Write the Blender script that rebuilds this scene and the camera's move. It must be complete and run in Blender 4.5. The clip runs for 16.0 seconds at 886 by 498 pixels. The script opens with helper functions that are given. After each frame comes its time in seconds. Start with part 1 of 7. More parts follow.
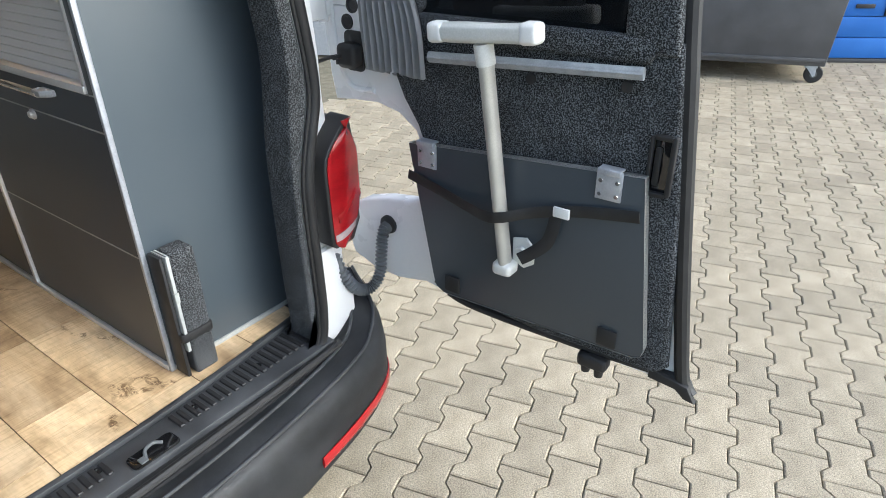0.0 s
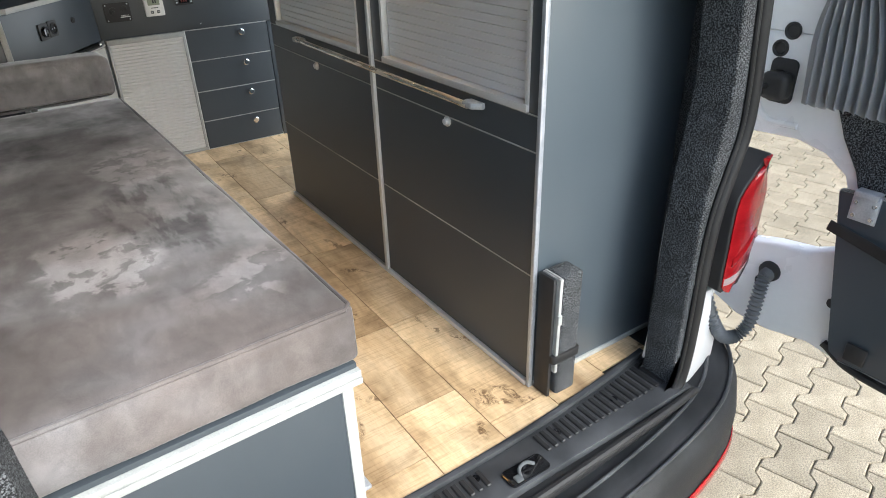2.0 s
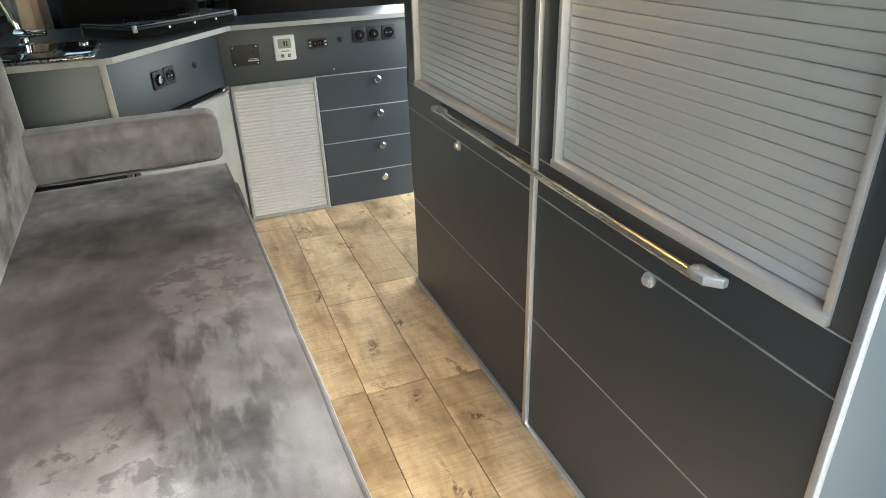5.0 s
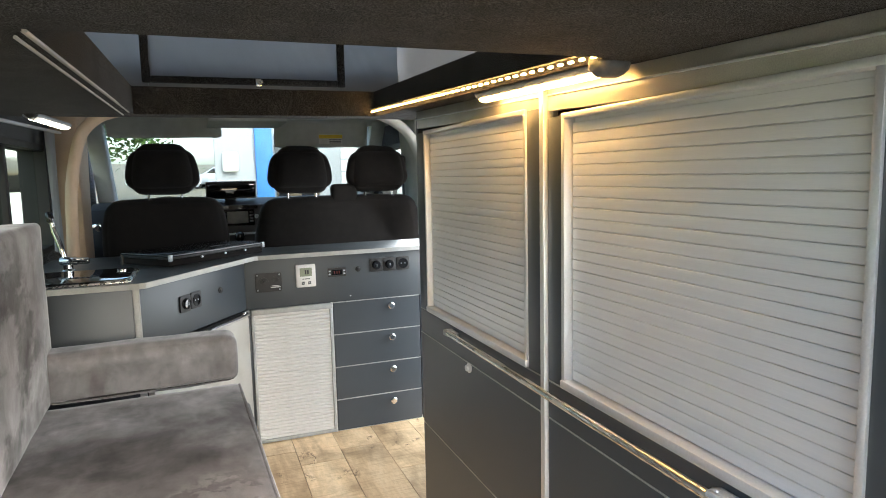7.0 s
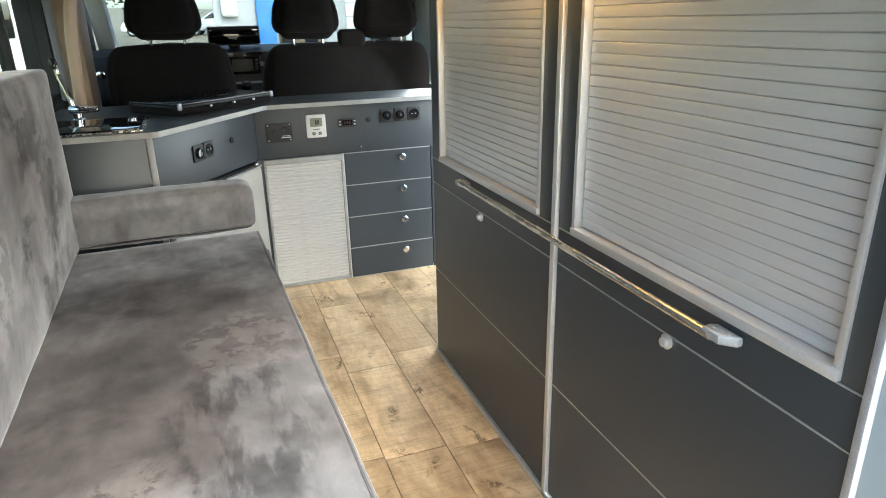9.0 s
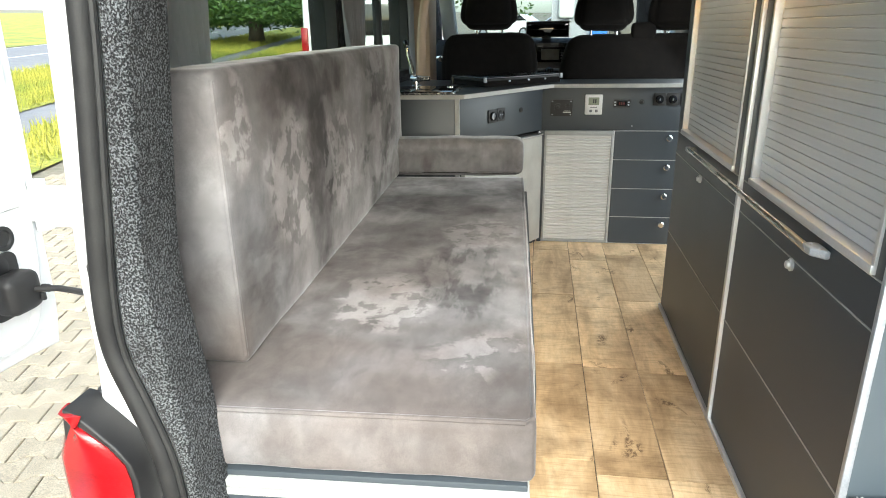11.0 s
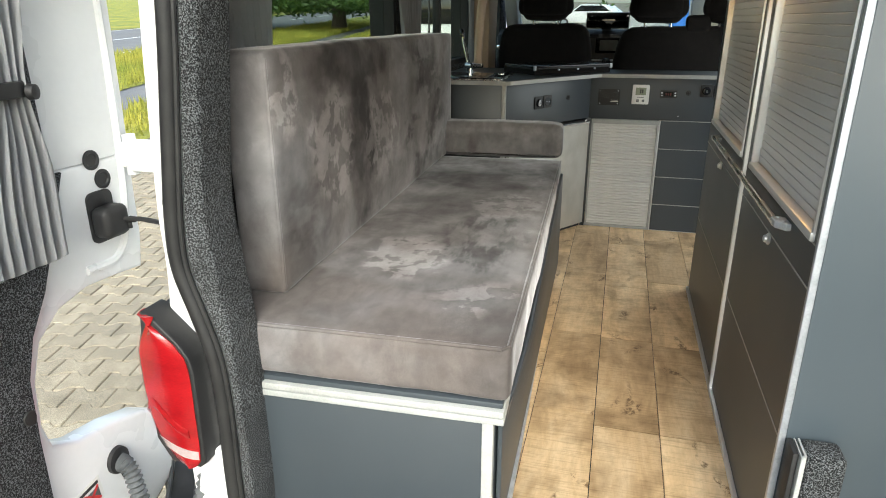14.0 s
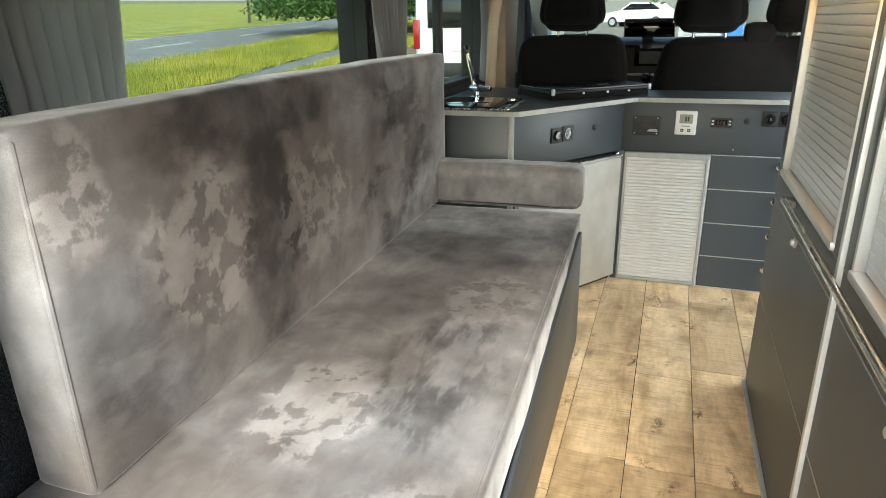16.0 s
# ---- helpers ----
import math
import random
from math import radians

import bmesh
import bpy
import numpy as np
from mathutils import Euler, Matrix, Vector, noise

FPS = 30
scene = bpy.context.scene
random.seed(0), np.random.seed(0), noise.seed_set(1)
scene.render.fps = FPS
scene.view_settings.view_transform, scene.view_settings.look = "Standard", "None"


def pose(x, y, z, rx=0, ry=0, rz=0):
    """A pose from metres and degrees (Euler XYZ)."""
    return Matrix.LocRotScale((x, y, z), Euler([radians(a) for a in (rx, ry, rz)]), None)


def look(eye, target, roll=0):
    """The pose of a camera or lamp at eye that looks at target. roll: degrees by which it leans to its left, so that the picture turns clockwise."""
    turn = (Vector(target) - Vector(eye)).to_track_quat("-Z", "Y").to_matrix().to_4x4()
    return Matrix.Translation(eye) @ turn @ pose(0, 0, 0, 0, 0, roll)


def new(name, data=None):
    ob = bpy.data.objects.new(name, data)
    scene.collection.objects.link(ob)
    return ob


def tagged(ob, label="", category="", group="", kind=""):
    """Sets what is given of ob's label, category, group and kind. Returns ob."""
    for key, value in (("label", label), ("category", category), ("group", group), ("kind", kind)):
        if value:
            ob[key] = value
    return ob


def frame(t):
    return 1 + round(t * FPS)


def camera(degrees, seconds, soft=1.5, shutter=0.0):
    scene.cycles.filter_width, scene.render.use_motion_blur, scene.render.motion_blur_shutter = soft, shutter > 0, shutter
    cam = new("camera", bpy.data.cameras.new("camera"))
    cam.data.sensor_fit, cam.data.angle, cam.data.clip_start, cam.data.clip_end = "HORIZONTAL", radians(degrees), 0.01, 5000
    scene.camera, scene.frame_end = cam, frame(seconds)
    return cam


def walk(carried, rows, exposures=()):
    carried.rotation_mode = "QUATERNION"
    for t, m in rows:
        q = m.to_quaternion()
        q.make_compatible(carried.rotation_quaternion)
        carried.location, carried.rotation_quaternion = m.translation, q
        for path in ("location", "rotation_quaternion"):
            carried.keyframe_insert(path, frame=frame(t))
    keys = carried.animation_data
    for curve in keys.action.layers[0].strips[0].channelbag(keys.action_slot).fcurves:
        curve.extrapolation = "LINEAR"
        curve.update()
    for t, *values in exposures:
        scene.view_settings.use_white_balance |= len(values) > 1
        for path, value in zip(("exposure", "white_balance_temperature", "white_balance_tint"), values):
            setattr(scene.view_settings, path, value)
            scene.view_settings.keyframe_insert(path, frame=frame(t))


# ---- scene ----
cam = camera(69.4, 16.0, 0.95)
PATH = [
    (0, (0.081, 0.126, 1.506), (1.485, 1.175, 0.542), -0.8),
    (0.5, (-0.004, 0.161, 1.527), (1.38, 1.23, 0.557), -0.8),
    (1, (-0.065, 0.267, 1.531), (1.249, 1.417, 0.557), -1.0),
    (1.5, (-0.158, 0.389, 1.543), (0.975, 1.721, 0.573), -1.3),
    (2, (-0.155, 0.493, 1.555), (0.806, 1.957, 0.588), -1.8),
    (2.5, (-0.031, 0.662, 1.562), (0.749, 2.227, 0.59), -2.3),
    (3, (0.016, 0.826, 1.558), (0.657, 2.451, 0.585), -1.8),
    (3.5, (0.02, 0.973, 1.57), (0.649, 2.613, 0.614), -2.0),
    (4, (0.051, 1.038, 1.575), (0.664, 2.652, 0.566), -2.1),
    (4.5, (0.082, 1.039, 1.574), (0.642, 2.555, 0.396), -2.5),
    (5, (0.078, 1.035, 1.575), (0.714, 2.703, 0.673), -1.9),
    (5.2, (0.075, 1.031, 1.578), (0.761, 2.781, 0.894), -1.9),
    (7.3, (0.043, 0.991, 1.577), (0.746, 2.849, 1.347), -1.2),
    (7.5, (0.036, 0.989, 1.576), (0.746, 2.844, 1.345), -1.3),
    (8, (0.045, 0.988, 1.578), (0.708, 2.788, 1.011), -1.4),
    (8.5, (0.026, 0.984, 1.581), (0.675, 2.754, 0.915), -1.0),
    (9, (0.038, 0.981, 1.571), (0.67, 2.755, 0.897), -1.3),
    (9.5, (0.102, 0.934, 1.562), (0.529, 2.772, 0.898), -1.6),
    (10, (0.131, 0.819, 1.546), (0.201, 2.707, 0.89), -1.1),
    (10.2, (0.127, 0.745, 1.543), (0.091, 2.635, 0.89), -1.1),
    (12.3, (0.324, 0.3, 1.487), (-0.108, 2.14, 0.832), -0.2),
    (12.5, (0.331, 0.297, 1.494), (-0.126, 2.126, 0.826), -0.1),
    (13, (0.336, 0.293, 1.497), (-0.137, 2.119, 0.831), 0.0),
    (13.5, (0.335, 0.297, 1.506), (-0.147, 2.119, 0.836), -0.1),
    (14, (0.338, 0.309, 1.522), (-0.154, 2.126, 0.848), -0.2),
    (14.5, (0.357, 0.349, 1.549), (-0.157, 2.162, 0.881), -0.3),
    (15, (0.327, 0.507, 1.551), (-0.194, 2.315, 0.874), -0.1),
    (15.5, (0.318, 0.689, 1.569), (-0.209, 2.497, 0.896), -0.8),
    (16, (0.369, 0.91, 1.571), (-0.258, 2.686, 0.9), -1.1),
]
PLAN = 1.045  # one unit of the plan, in metres
EXPOSURES = [(0.0, 0.35, 5900, 5.5), (1.0, 0.4, 5900, 5.5), (2.0, 0.6, 6050, 6.0), (2.5, 0.85, 6200, 4.0), (3.5, 1.15, 6150, 1.5), (5.0, 1.1, 6200, 1.5), (7.5, 1.48, 6150, 7.0), (9.0, 1.33, 6050, 3.0), (10.2, 1.4, 6100, 2.0), (12.3, 0.4, 6400, 2.0), (14.5, 0.42, 6400, 2.0), (16.0, 1.25, 6350, 0.0)]
walk(cam, [(t, look(Vector(eye) * PLAN, Vector(target) * PLAN, roll)) for t, eye, target, roll in PATH], EXPOSURES)

# ---- light ----
world = bpy.data.worlds.new("overcast_day")
scene.world = world
world.use_nodes = True
wn = world.node_tree
sky = wn.nodes.new("ShaderNodeTexSky")
sky.sky_type = 'NISHITA'
sky.sun_disc = False
sky.sun_elevation = radians(36)
sky.sun_rotation = radians(164)
sky.dust_density = 3.0
pale = wn.nodes.new("ShaderNodeHueSaturation")
pale.inputs["Saturation"].default_value = 0.8
wn.links.new(sky.outputs[0], pale.inputs["Color"])
wn.links.new(pale.outputs[0], wn.nodes["Background"].inputs[0])
wn.nodes["Background"].inputs[1].default_value = 0.34
sun = new("sun", bpy.data.lights.new("sun", "SUN"))
sun.data.energy, sun.data.angle, sun.data.color = 1.7, radians(35), (0.97, 0.99, 1.0)
sun.matrix_world = look((0, 0, 20), (-7.5, 26.0, 0))
# sky light that falls in at the open sliding door
door_light = new("sliding_door_daylight", bpy.data.lights.new("sliding_door_daylight", "AREA"))
door_light.data.shape = 'RECTANGLE'
door_light.data.size, door_light.data.size_y = 1.10, 1.10
door_light.data.energy, door_light.data.color = 8.5, (0.97, 0.985, 1.0)
door_light.matrix_world = look((1.29, 3.66, 1.22), (0.2, 3.20, 0.40))

# ---- materials ----
def rgb(h):
    c = [int(h[i:i + 2], 16) / 255 for i in (0, 2, 4)]
    return tuple(v / 12.92 if v < 0.04045 else ((v + 0.055) / 1.055) ** 2.4 for v in c) + (1,)


def mat(name, a, b=None, rough=0.5, metal=0.0, scale=20.0, fine=200.0, bump=0.0, stretch=(1, 1, 1), spread=0.06, sheen=0.0, contrast=(0.35, 0.65), dist=0.002, coat=0.0):
    """A surface with two scales of variation: broad patches from a to b, fine grain in colour, gloss and relief."""
    m = bpy.data.materials.new(name)
    m.use_nodes = True
    t = m.node_tree
    p = t.nodes["Principled BSDF"]
    p.inputs["Metallic"].default_value = metal
    p.inputs["Sheen Weight"].default_value = sheen
    p.inputs["Coat Weight"].default_value = coat
    b = b or tuple(min(1, v * 1.18) for v in a[:3]) + (1,)
    co = t.nodes.new("ShaderNodeTexCoord")
    mp = t.nodes.new("ShaderNodeMapping")
    mp.inputs["Scale"].default_value = stretch
    t.links.new(co.outputs["Object"], mp.inputs[0])
    n1 = t.nodes.new("ShaderNodeTexNoise")
    n1.inputs["Scale"].default_value, n1.inputs["Detail"].default_value = scale, 5
    n2 = t.nodes.new("ShaderNodeTexNoise")
    n2.inputs["Scale"].default_value, n2.inputs["Detail"].default_value = fine, 3
    for n in (n1, n2):
        t.links.new(mp.outputs[0], n.inputs["Vector"])
    r1 = t.nodes.new("ShaderNodeMapRange")
    r1.inputs[1].default_value, r1.inputs[2].default_value = contrast
    t.links.new(n1.outputs[0], r1.inputs[0])
    mx = t.nodes.new("ShaderNodeMix")
    mx.data_type = 'RGBA'
    mx.inputs[6].default_value, mx.inputs[7].default_value = a, b
    t.links.new(r1.outputs[0], mx.inputs[0])
    g = t.nodes.new("ShaderNodeMix")
    g.data_type, g.blend_type = 'RGBA', 'OVERLAY'
    g.inputs[0].default_value = min(1, spread * 4)
    t.links.new(mx.outputs[2], g.inputs[6])
    t.links.new(n2.outputs[0], g.inputs[7])
    t.links.new(g.outputs[2], p.inputs["Base Color"])
    rr = t.nodes.new("ShaderNodeMapRange")
    rr.inputs[1].default_value, rr.inputs[2].default_value = 0.3, 0.7
    rr.inputs[3].default_value, rr.inputs[4].default_value = max(0.02, rough - spread), min(1, rough + spread)
    t.links.new(n1.outputs[0], rr.inputs[0])
    t.links.new(rr.outputs[0], p.inputs["Roughness"])
    if bump:
        bp = t.nodes.new("ShaderNodeBump")
        bp.inputs["Strength"].default_value, bp.inputs["Distance"].default_value = bump, dist
        t.links.new(n2.outputs[0], bp.inputs["Height"])
        t.links.new(bp.outputs[0], p.inputs["Normal"])
    return m


def glow(name, colour, strength):
    m = bpy.data.materials.new(name)
    m.use_nodes = True
    p = m.node_tree.nodes["Principled BSDF"]
    p.inputs["Base Color"].default_value = colour
    p.inputs["Emission Color"].default_value = colour
    p.inputs["Emission Strength"].default_value = strength
    return m


def clear(name, tint=(1, 1, 1, 1), rough=0.0, mixed=0.035):
    """Thin window glass: it lets light straight through and mirrors a little."""
    m = bpy.data.materials.new(name)
    m.use_nodes = True
    t = m.node_tree
    t.nodes.remove(t.nodes["Principled BSDF"])
    a = t.nodes.new("ShaderNodeBsdfTransparent")
    a.inputs[0].default_value = tint
    b = t.nodes.new("ShaderNodeBsdfGlossy")
    b.inputs["Roughness"].default_value = rough
    x = t.nodes.new("ShaderNodeMixShader")
    x.inputs[0].default_value = mixed
    t.links.new(a.outputs[0], x.inputs[1])
    t.links.new(b.outputs[0], x.inputs[2])
    t.links.new(x.outputs[0], t.nodes["Material Output"].inputs[0])
    return m


def felt(name, dark, light, scale=300.0):
    """Needle felt: a salt-and-pepper of dark and pale fibres over a broad unevenness."""
    m = mat(name, dark, light, 0.95, scale=scale, fine=scale * 2.0, bump=1.0, spread=0.14, sheen=0.06, contrast=(0.46, 0.62), dist=0.004)
    t = m.node_tree
    p = t.nodes["Principled BSDF"]
    p.inputs["Specular IOR Level"].default_value = 0.15
    co = [n for n in t.nodes if n.bl_idname == "ShaderNodeTexCoord"][0]
    n = t.nodes.new("ShaderNodeTexNoise")
    n.inputs["Scale"].default_value, n.inputs["Detail"].default_value = 14, 4
    t.links.new(co.outputs["Object"], n.inputs["Vector"])
    r = t.nodes.new("ShaderNodeMapRange")
    r.inputs[1].default_value, r.inputs[2].default_value, r.inputs[3].default_value, r.inputs[4].default_value = 0.3, 0.7, 0.75, 1.25
    t.links.new(n.outputs[0], r.inputs[0])
    h = t.nodes.new("ShaderNodeHueSaturation")
    t.links.new(r.outputs[0], h.inputs["Value"])
    t.links.new(p.inputs["Base Color"].links[0].from_socket, h.inputs["Color"])
    t.links.new(h.outputs[0], p.inputs["Base Color"])
    return m


CARPET = felt("charcoal_carpet", (0.010, 0.011, 0.0125, 1), (0.175, 0.186, 0.197, 1), 360)
ROOFFELT = felt("dark_roof_felt", (0.014, 0.0138, 0.0135, 1), (0.125, 0.122, 0.118, 1), 520)
LAMINATE = mat("anthracite_laminate", (0.043, 0.053, 0.063, 1), (0.050, 0.060, 0.070, 1), 0.40, scale=3, fine=900, bump=0.06, spread=0.03)
# the fronts' laminate, coloured paler and bluer for the sky it reflects
LAMINATE_SKY = mat("skylit_laminate", (0.066, 0.083, 0.098, 1), (0.074, 0.092, 0.107, 1), 0.34, scale=2.5, fine=900, bump=0.06, spread=0.04)
TOPLAM = mat("dark_worktop_laminate", (0.045, 0.052, 0.057, 1), (0.055, 0.062, 0.068, 1), 0.36, scale=6, fine=500, bump=0.08, spread=0.05)
ALU = mat("brushed_aluminium_edge", (0.68, 0.69, 0.695, 1), (0.72, 0.73, 0.735, 1), 0.36, 0.6, scale=3, fine=300, bump=0.05)
LIGHTEDGE = mat("pale_edge_banding", (0.34, 0.35, 0.34, 1), (0.40, 0.41, 0.395, 1), 0.5, scale=25, fine=300, bump=0.03)
TAMBOUR = mat("silver_tambour", (0.74, 0.75, 0.765, 1), (0.80, 0.81, 0.825, 1), 0.36, 0.40, scale=14, fine=500, bump=0.08, stretch=(1, 0.15, 6), spread=0.05)
ROLLWHITE = mat("pale_roller_door", (0.62, 0.62, 0.60, 1), (0.68, 0.68, 0.66, 1), 0.45, scale=10, fine=300, bump=0.05)
CHROME = mat("polished_chrome", (0.75, 0.75, 0.76, 1), (0.82, 0.82, 0.83, 1), 0.10, 1.0, scale=15, fine=200, spread=0.03)
STEEL = mat("polished_steel", (0.74, 0.70, 0.64, 1), (0.80, 0.76, 0.70, 1), 0.27, 1.0, scale=30, fine=400, spread=0.05, stretch=(4, 0.3, 4))
GREYCAST = mat("grey_cast_metal", (0.34, 0.36, 0.38, 1), (0.42, 0.44, 0.46, 1), 0.5, 0.3, scale=40, fine=300, bump=0.1)
ZINC = mat("zinc_plated_steel", (0.42, 0.45, 0.50, 1), (0.52, 0.55, 0.60, 1), 0.42, 0.6, scale=40, fine=300, bump=0.08)
WHITE = mat("white_car_paint", (0.73, 0.74, 0.75, 1), (0.77, 0.78, 0.79, 1), 0.28, scale=3, fine=80, spread=0.02, coat=0.4)
BLACKPL = mat("black_textured_plastic", (0.012, 0.012, 0.013, 1), (0.020, 0.020, 0.021, 1), 0.55, scale=25, fine=700, bump=0.35, spread=0.08, dist=0.0006)
BUMPER = mat("black_bumper_plastic", (0.026, 0.028, 0.031, 1), (0.056, 0.059, 0.064, 1), 0.46, scale=9, fine=900, bump=0.3, spread=0.1, dist=0.0006)
RUBBER = mat("black_rubber_seal", (0.010, 0.010, 0.011, 1), (0.018, 0.018, 0.018, 1), 0.6, scale=30, fine=400, bump=0.15)
GREYPL = mat("grey_corrugated_plastic", (0.085, 0.092, 0.097, 1), (0.115, 0.122, 0.127, 1), 0.5, scale=30, fine=300, bump=0.1)
BEIGEPL = mat("champagne_aluminium", (0.42, 0.41, 0.37, 1), (0.50, 0.49, 0.45, 1), 0.38, 0.35, scale=12, fine=500, bump=0.05)
PALEPL = mat("pale_grey_plastic", (0.55, 0.56, 0.53, 1), (0.62, 0.62, 0.59, 1), 0.45, scale=12, fine=300, bump=0.05)
REDLENS = mat("red_lamp_plastic", (0.24, 0.003, 0.006, 1), (0.34, 0.006, 0.010, 1), 0.22, scale=8, fine=160, bump=0.25, spread=0.06, coat=0.3, stretch=(1, 1, 3))
CLEARLENS = mat("clear_lamp_plastic", (0.34, 0.26, 0.26, 1), (0.46, 0.38, 0.38, 1), 0.15, scale=12, fine=120, bump=0.3, coat=0.6)
CURTAIN = mat("grey_curtain_cloth", (0.40, 0.415, 0.44, 1), (0.47, 0.485, 0.51, 1), 0.85, scale=8, fine=800, bump=0.25, sheen=0.25, spread=0.08)
SEATCLOTH = mat("black_seat_cloth", (0.006, 0.0052, 0.005, 1), (0.011, 0.0098, 0.0092, 1), 0.9, scale=30, fine=700, bump=0.4, spread=0.12, sheen=0.05)
SEATCLOTH.node_tree.nodes["Principled BSDF"].inputs["Specular IOR Level"].default_value = 0.12
DASH = mat("dark_dashboard_plastic", (0.02, 0.02, 0.022, 1), (0.03, 0.03, 0.033, 1), 0.5, scale=10, fine=500, bump=0.2)
HEADLINER = mat("pale_headliner", (0.52, 0.53, 0.52, 1), (0.58, 0.59, 0.58, 1), 0.85, scale=20, fine=500, bump=0.2)
BEIGE = mat("beige_pillar_trim", (0.52, 0.38, 0.26, 1), (0.58, 0.44, 0.31, 1), 0.6, scale=10, fine=400, bump=0.1)
FABRIC = mat("grey_tent_fabric", (0.20, 0.192, 0.182, 1), (0.25, 0.24, 0.228, 1), 0.8, scale=5, fine=900, bump=0.4, spread=0.1)
def through_lit(m, share=0.6):
    """Cloth that also lets light shine through."""
    t = m.node_tree
    p = t.nodes["Principled BSDF"]
    tr = t.nodes.new("ShaderNodeBsdfTranslucent")
    tr.inputs[0].default_value = (0.62, 0.60, 0.56, 1)
    mx = t.nodes.new("ShaderNodeMixShader")
    mx.inputs[0].default_value = share
    t.links.new(p.outputs[0], mx.inputs[1])
    t.links.new(tr.outputs[0], mx.inputs[2])
    t.links.new(mx.outputs[0], t.nodes["Material Output"].inputs[0])


through_lit(FABRIC, 0.28)
through_lit(CURTAIN, 0.35)
BLACKGL = mat("black_glass", (0.006, 0.006, 0.007, 1), (0.009, 0.009, 0.010, 1), 0.06, scale=5, fine=100, spread=0.02, coat=0.5)
LIDGLASS = mat("black_lid_glass", (0.004, 0.004, 0.0045, 1), (0.006, 0.006, 0.007, 1), 0.2, scale=5, fine=100, spread=0.03)
GLASS = clear("window_glass", (0.74, 0.78, 0.77, 1), mixed=0.015)
TINTED = clear("tinted_glass", (0.60, 0.64, 0.60, 1), mixed=0.003)
VIEWGLASS = clear("dark_privacy_glass", (0.10, 0.11, 0.12, 1))
WARM = glow("warm_led", (1.0, 0.52, 0.14, 1), 34.0)
LAMPW = glow("warm_lamp_diffuser", (1.0, 0.52, 0.15, 1), 15.0)
PALELAMP = glow("pale_lamp_diffuser", (1.0, 0.86, 0.66, 1), 3.0)
LCD = mat("grey_lcd", (0.22, 0.25, 0.18, 1), (0.25, 0.28, 0.2, 1), 0.3)
REDLED = glow("red_digits", (0.10, 0.006, 0.005, 1), 0.01)
LABELW = mat("white_label_paper", (0.7, 0.7, 0.68, 1), (0.76, 0.76, 0.74, 1), 0.5, fine=300)
INK = mat("dark_print", (0.03, 0.03, 0.03, 1), None, 0.6)
INKRED = mat("red_print", (0.5, 0.03, 0.03, 1), None, 0.6)
YELLOW = mat("yellow_print", (0.75, 0.55, 0.05, 1), None, 0.6)
BLUE = mat("blue_door_paint", (0.02, 0.14, 0.50, 1), (0.03, 0.17, 0.56, 1), 0.45, scale=3, fine=100, bump=0.05)
BINGREY = mat("grey_bin_plastic", (0.055, 0.055, 0.058, 1), (0.075, 0.075, 0.078, 1), 0.5, scale=4, fine=200, bump=0.1)
GROUT = mat("sandy_joint", (0.13, 0.115, 0.075, 1), (0.21, 0.185, 0.13, 1), 0.95, scale=12, fine=300, bump=0.8, spread=0.15)
ASPHALT = mat("grey_asphalt", (0.14, 0.14, 0.145, 1), (0.19, 0.19, 0.19, 1), 0.9, scale=2, fine=120, bump=0.4, spread=0.12)
GRASS = mat("summer_grass", (0.16, 0.20, 0.025, 1), (0.37, 0.34, 0.055, 1), 0.9, scale=0.8, fine=25, bump=0.8, spread=0.2, dist=0.05)
LEAF = mat("green_leaves", (0.030, 0.075, 0.012, 1), (0.075, 0.14, 0.025, 1), 0.6, scale=3, fine=30, spread=0.1)
BARK = mat("brown_bark", (0.05, 0.04, 0.03, 1), (0.09, 0.075, 0.06, 1), 0.95, scale=6, fine=40, bump=1.0, stretch=(1, 1, 0.25), dist=0.02)
FACADE = mat("pale_facade", (0.28, 0.295, 0.31, 1), (0.33, 0.345, 0.36, 1), 0.7, scale=1, fine=60, bump=0.05)


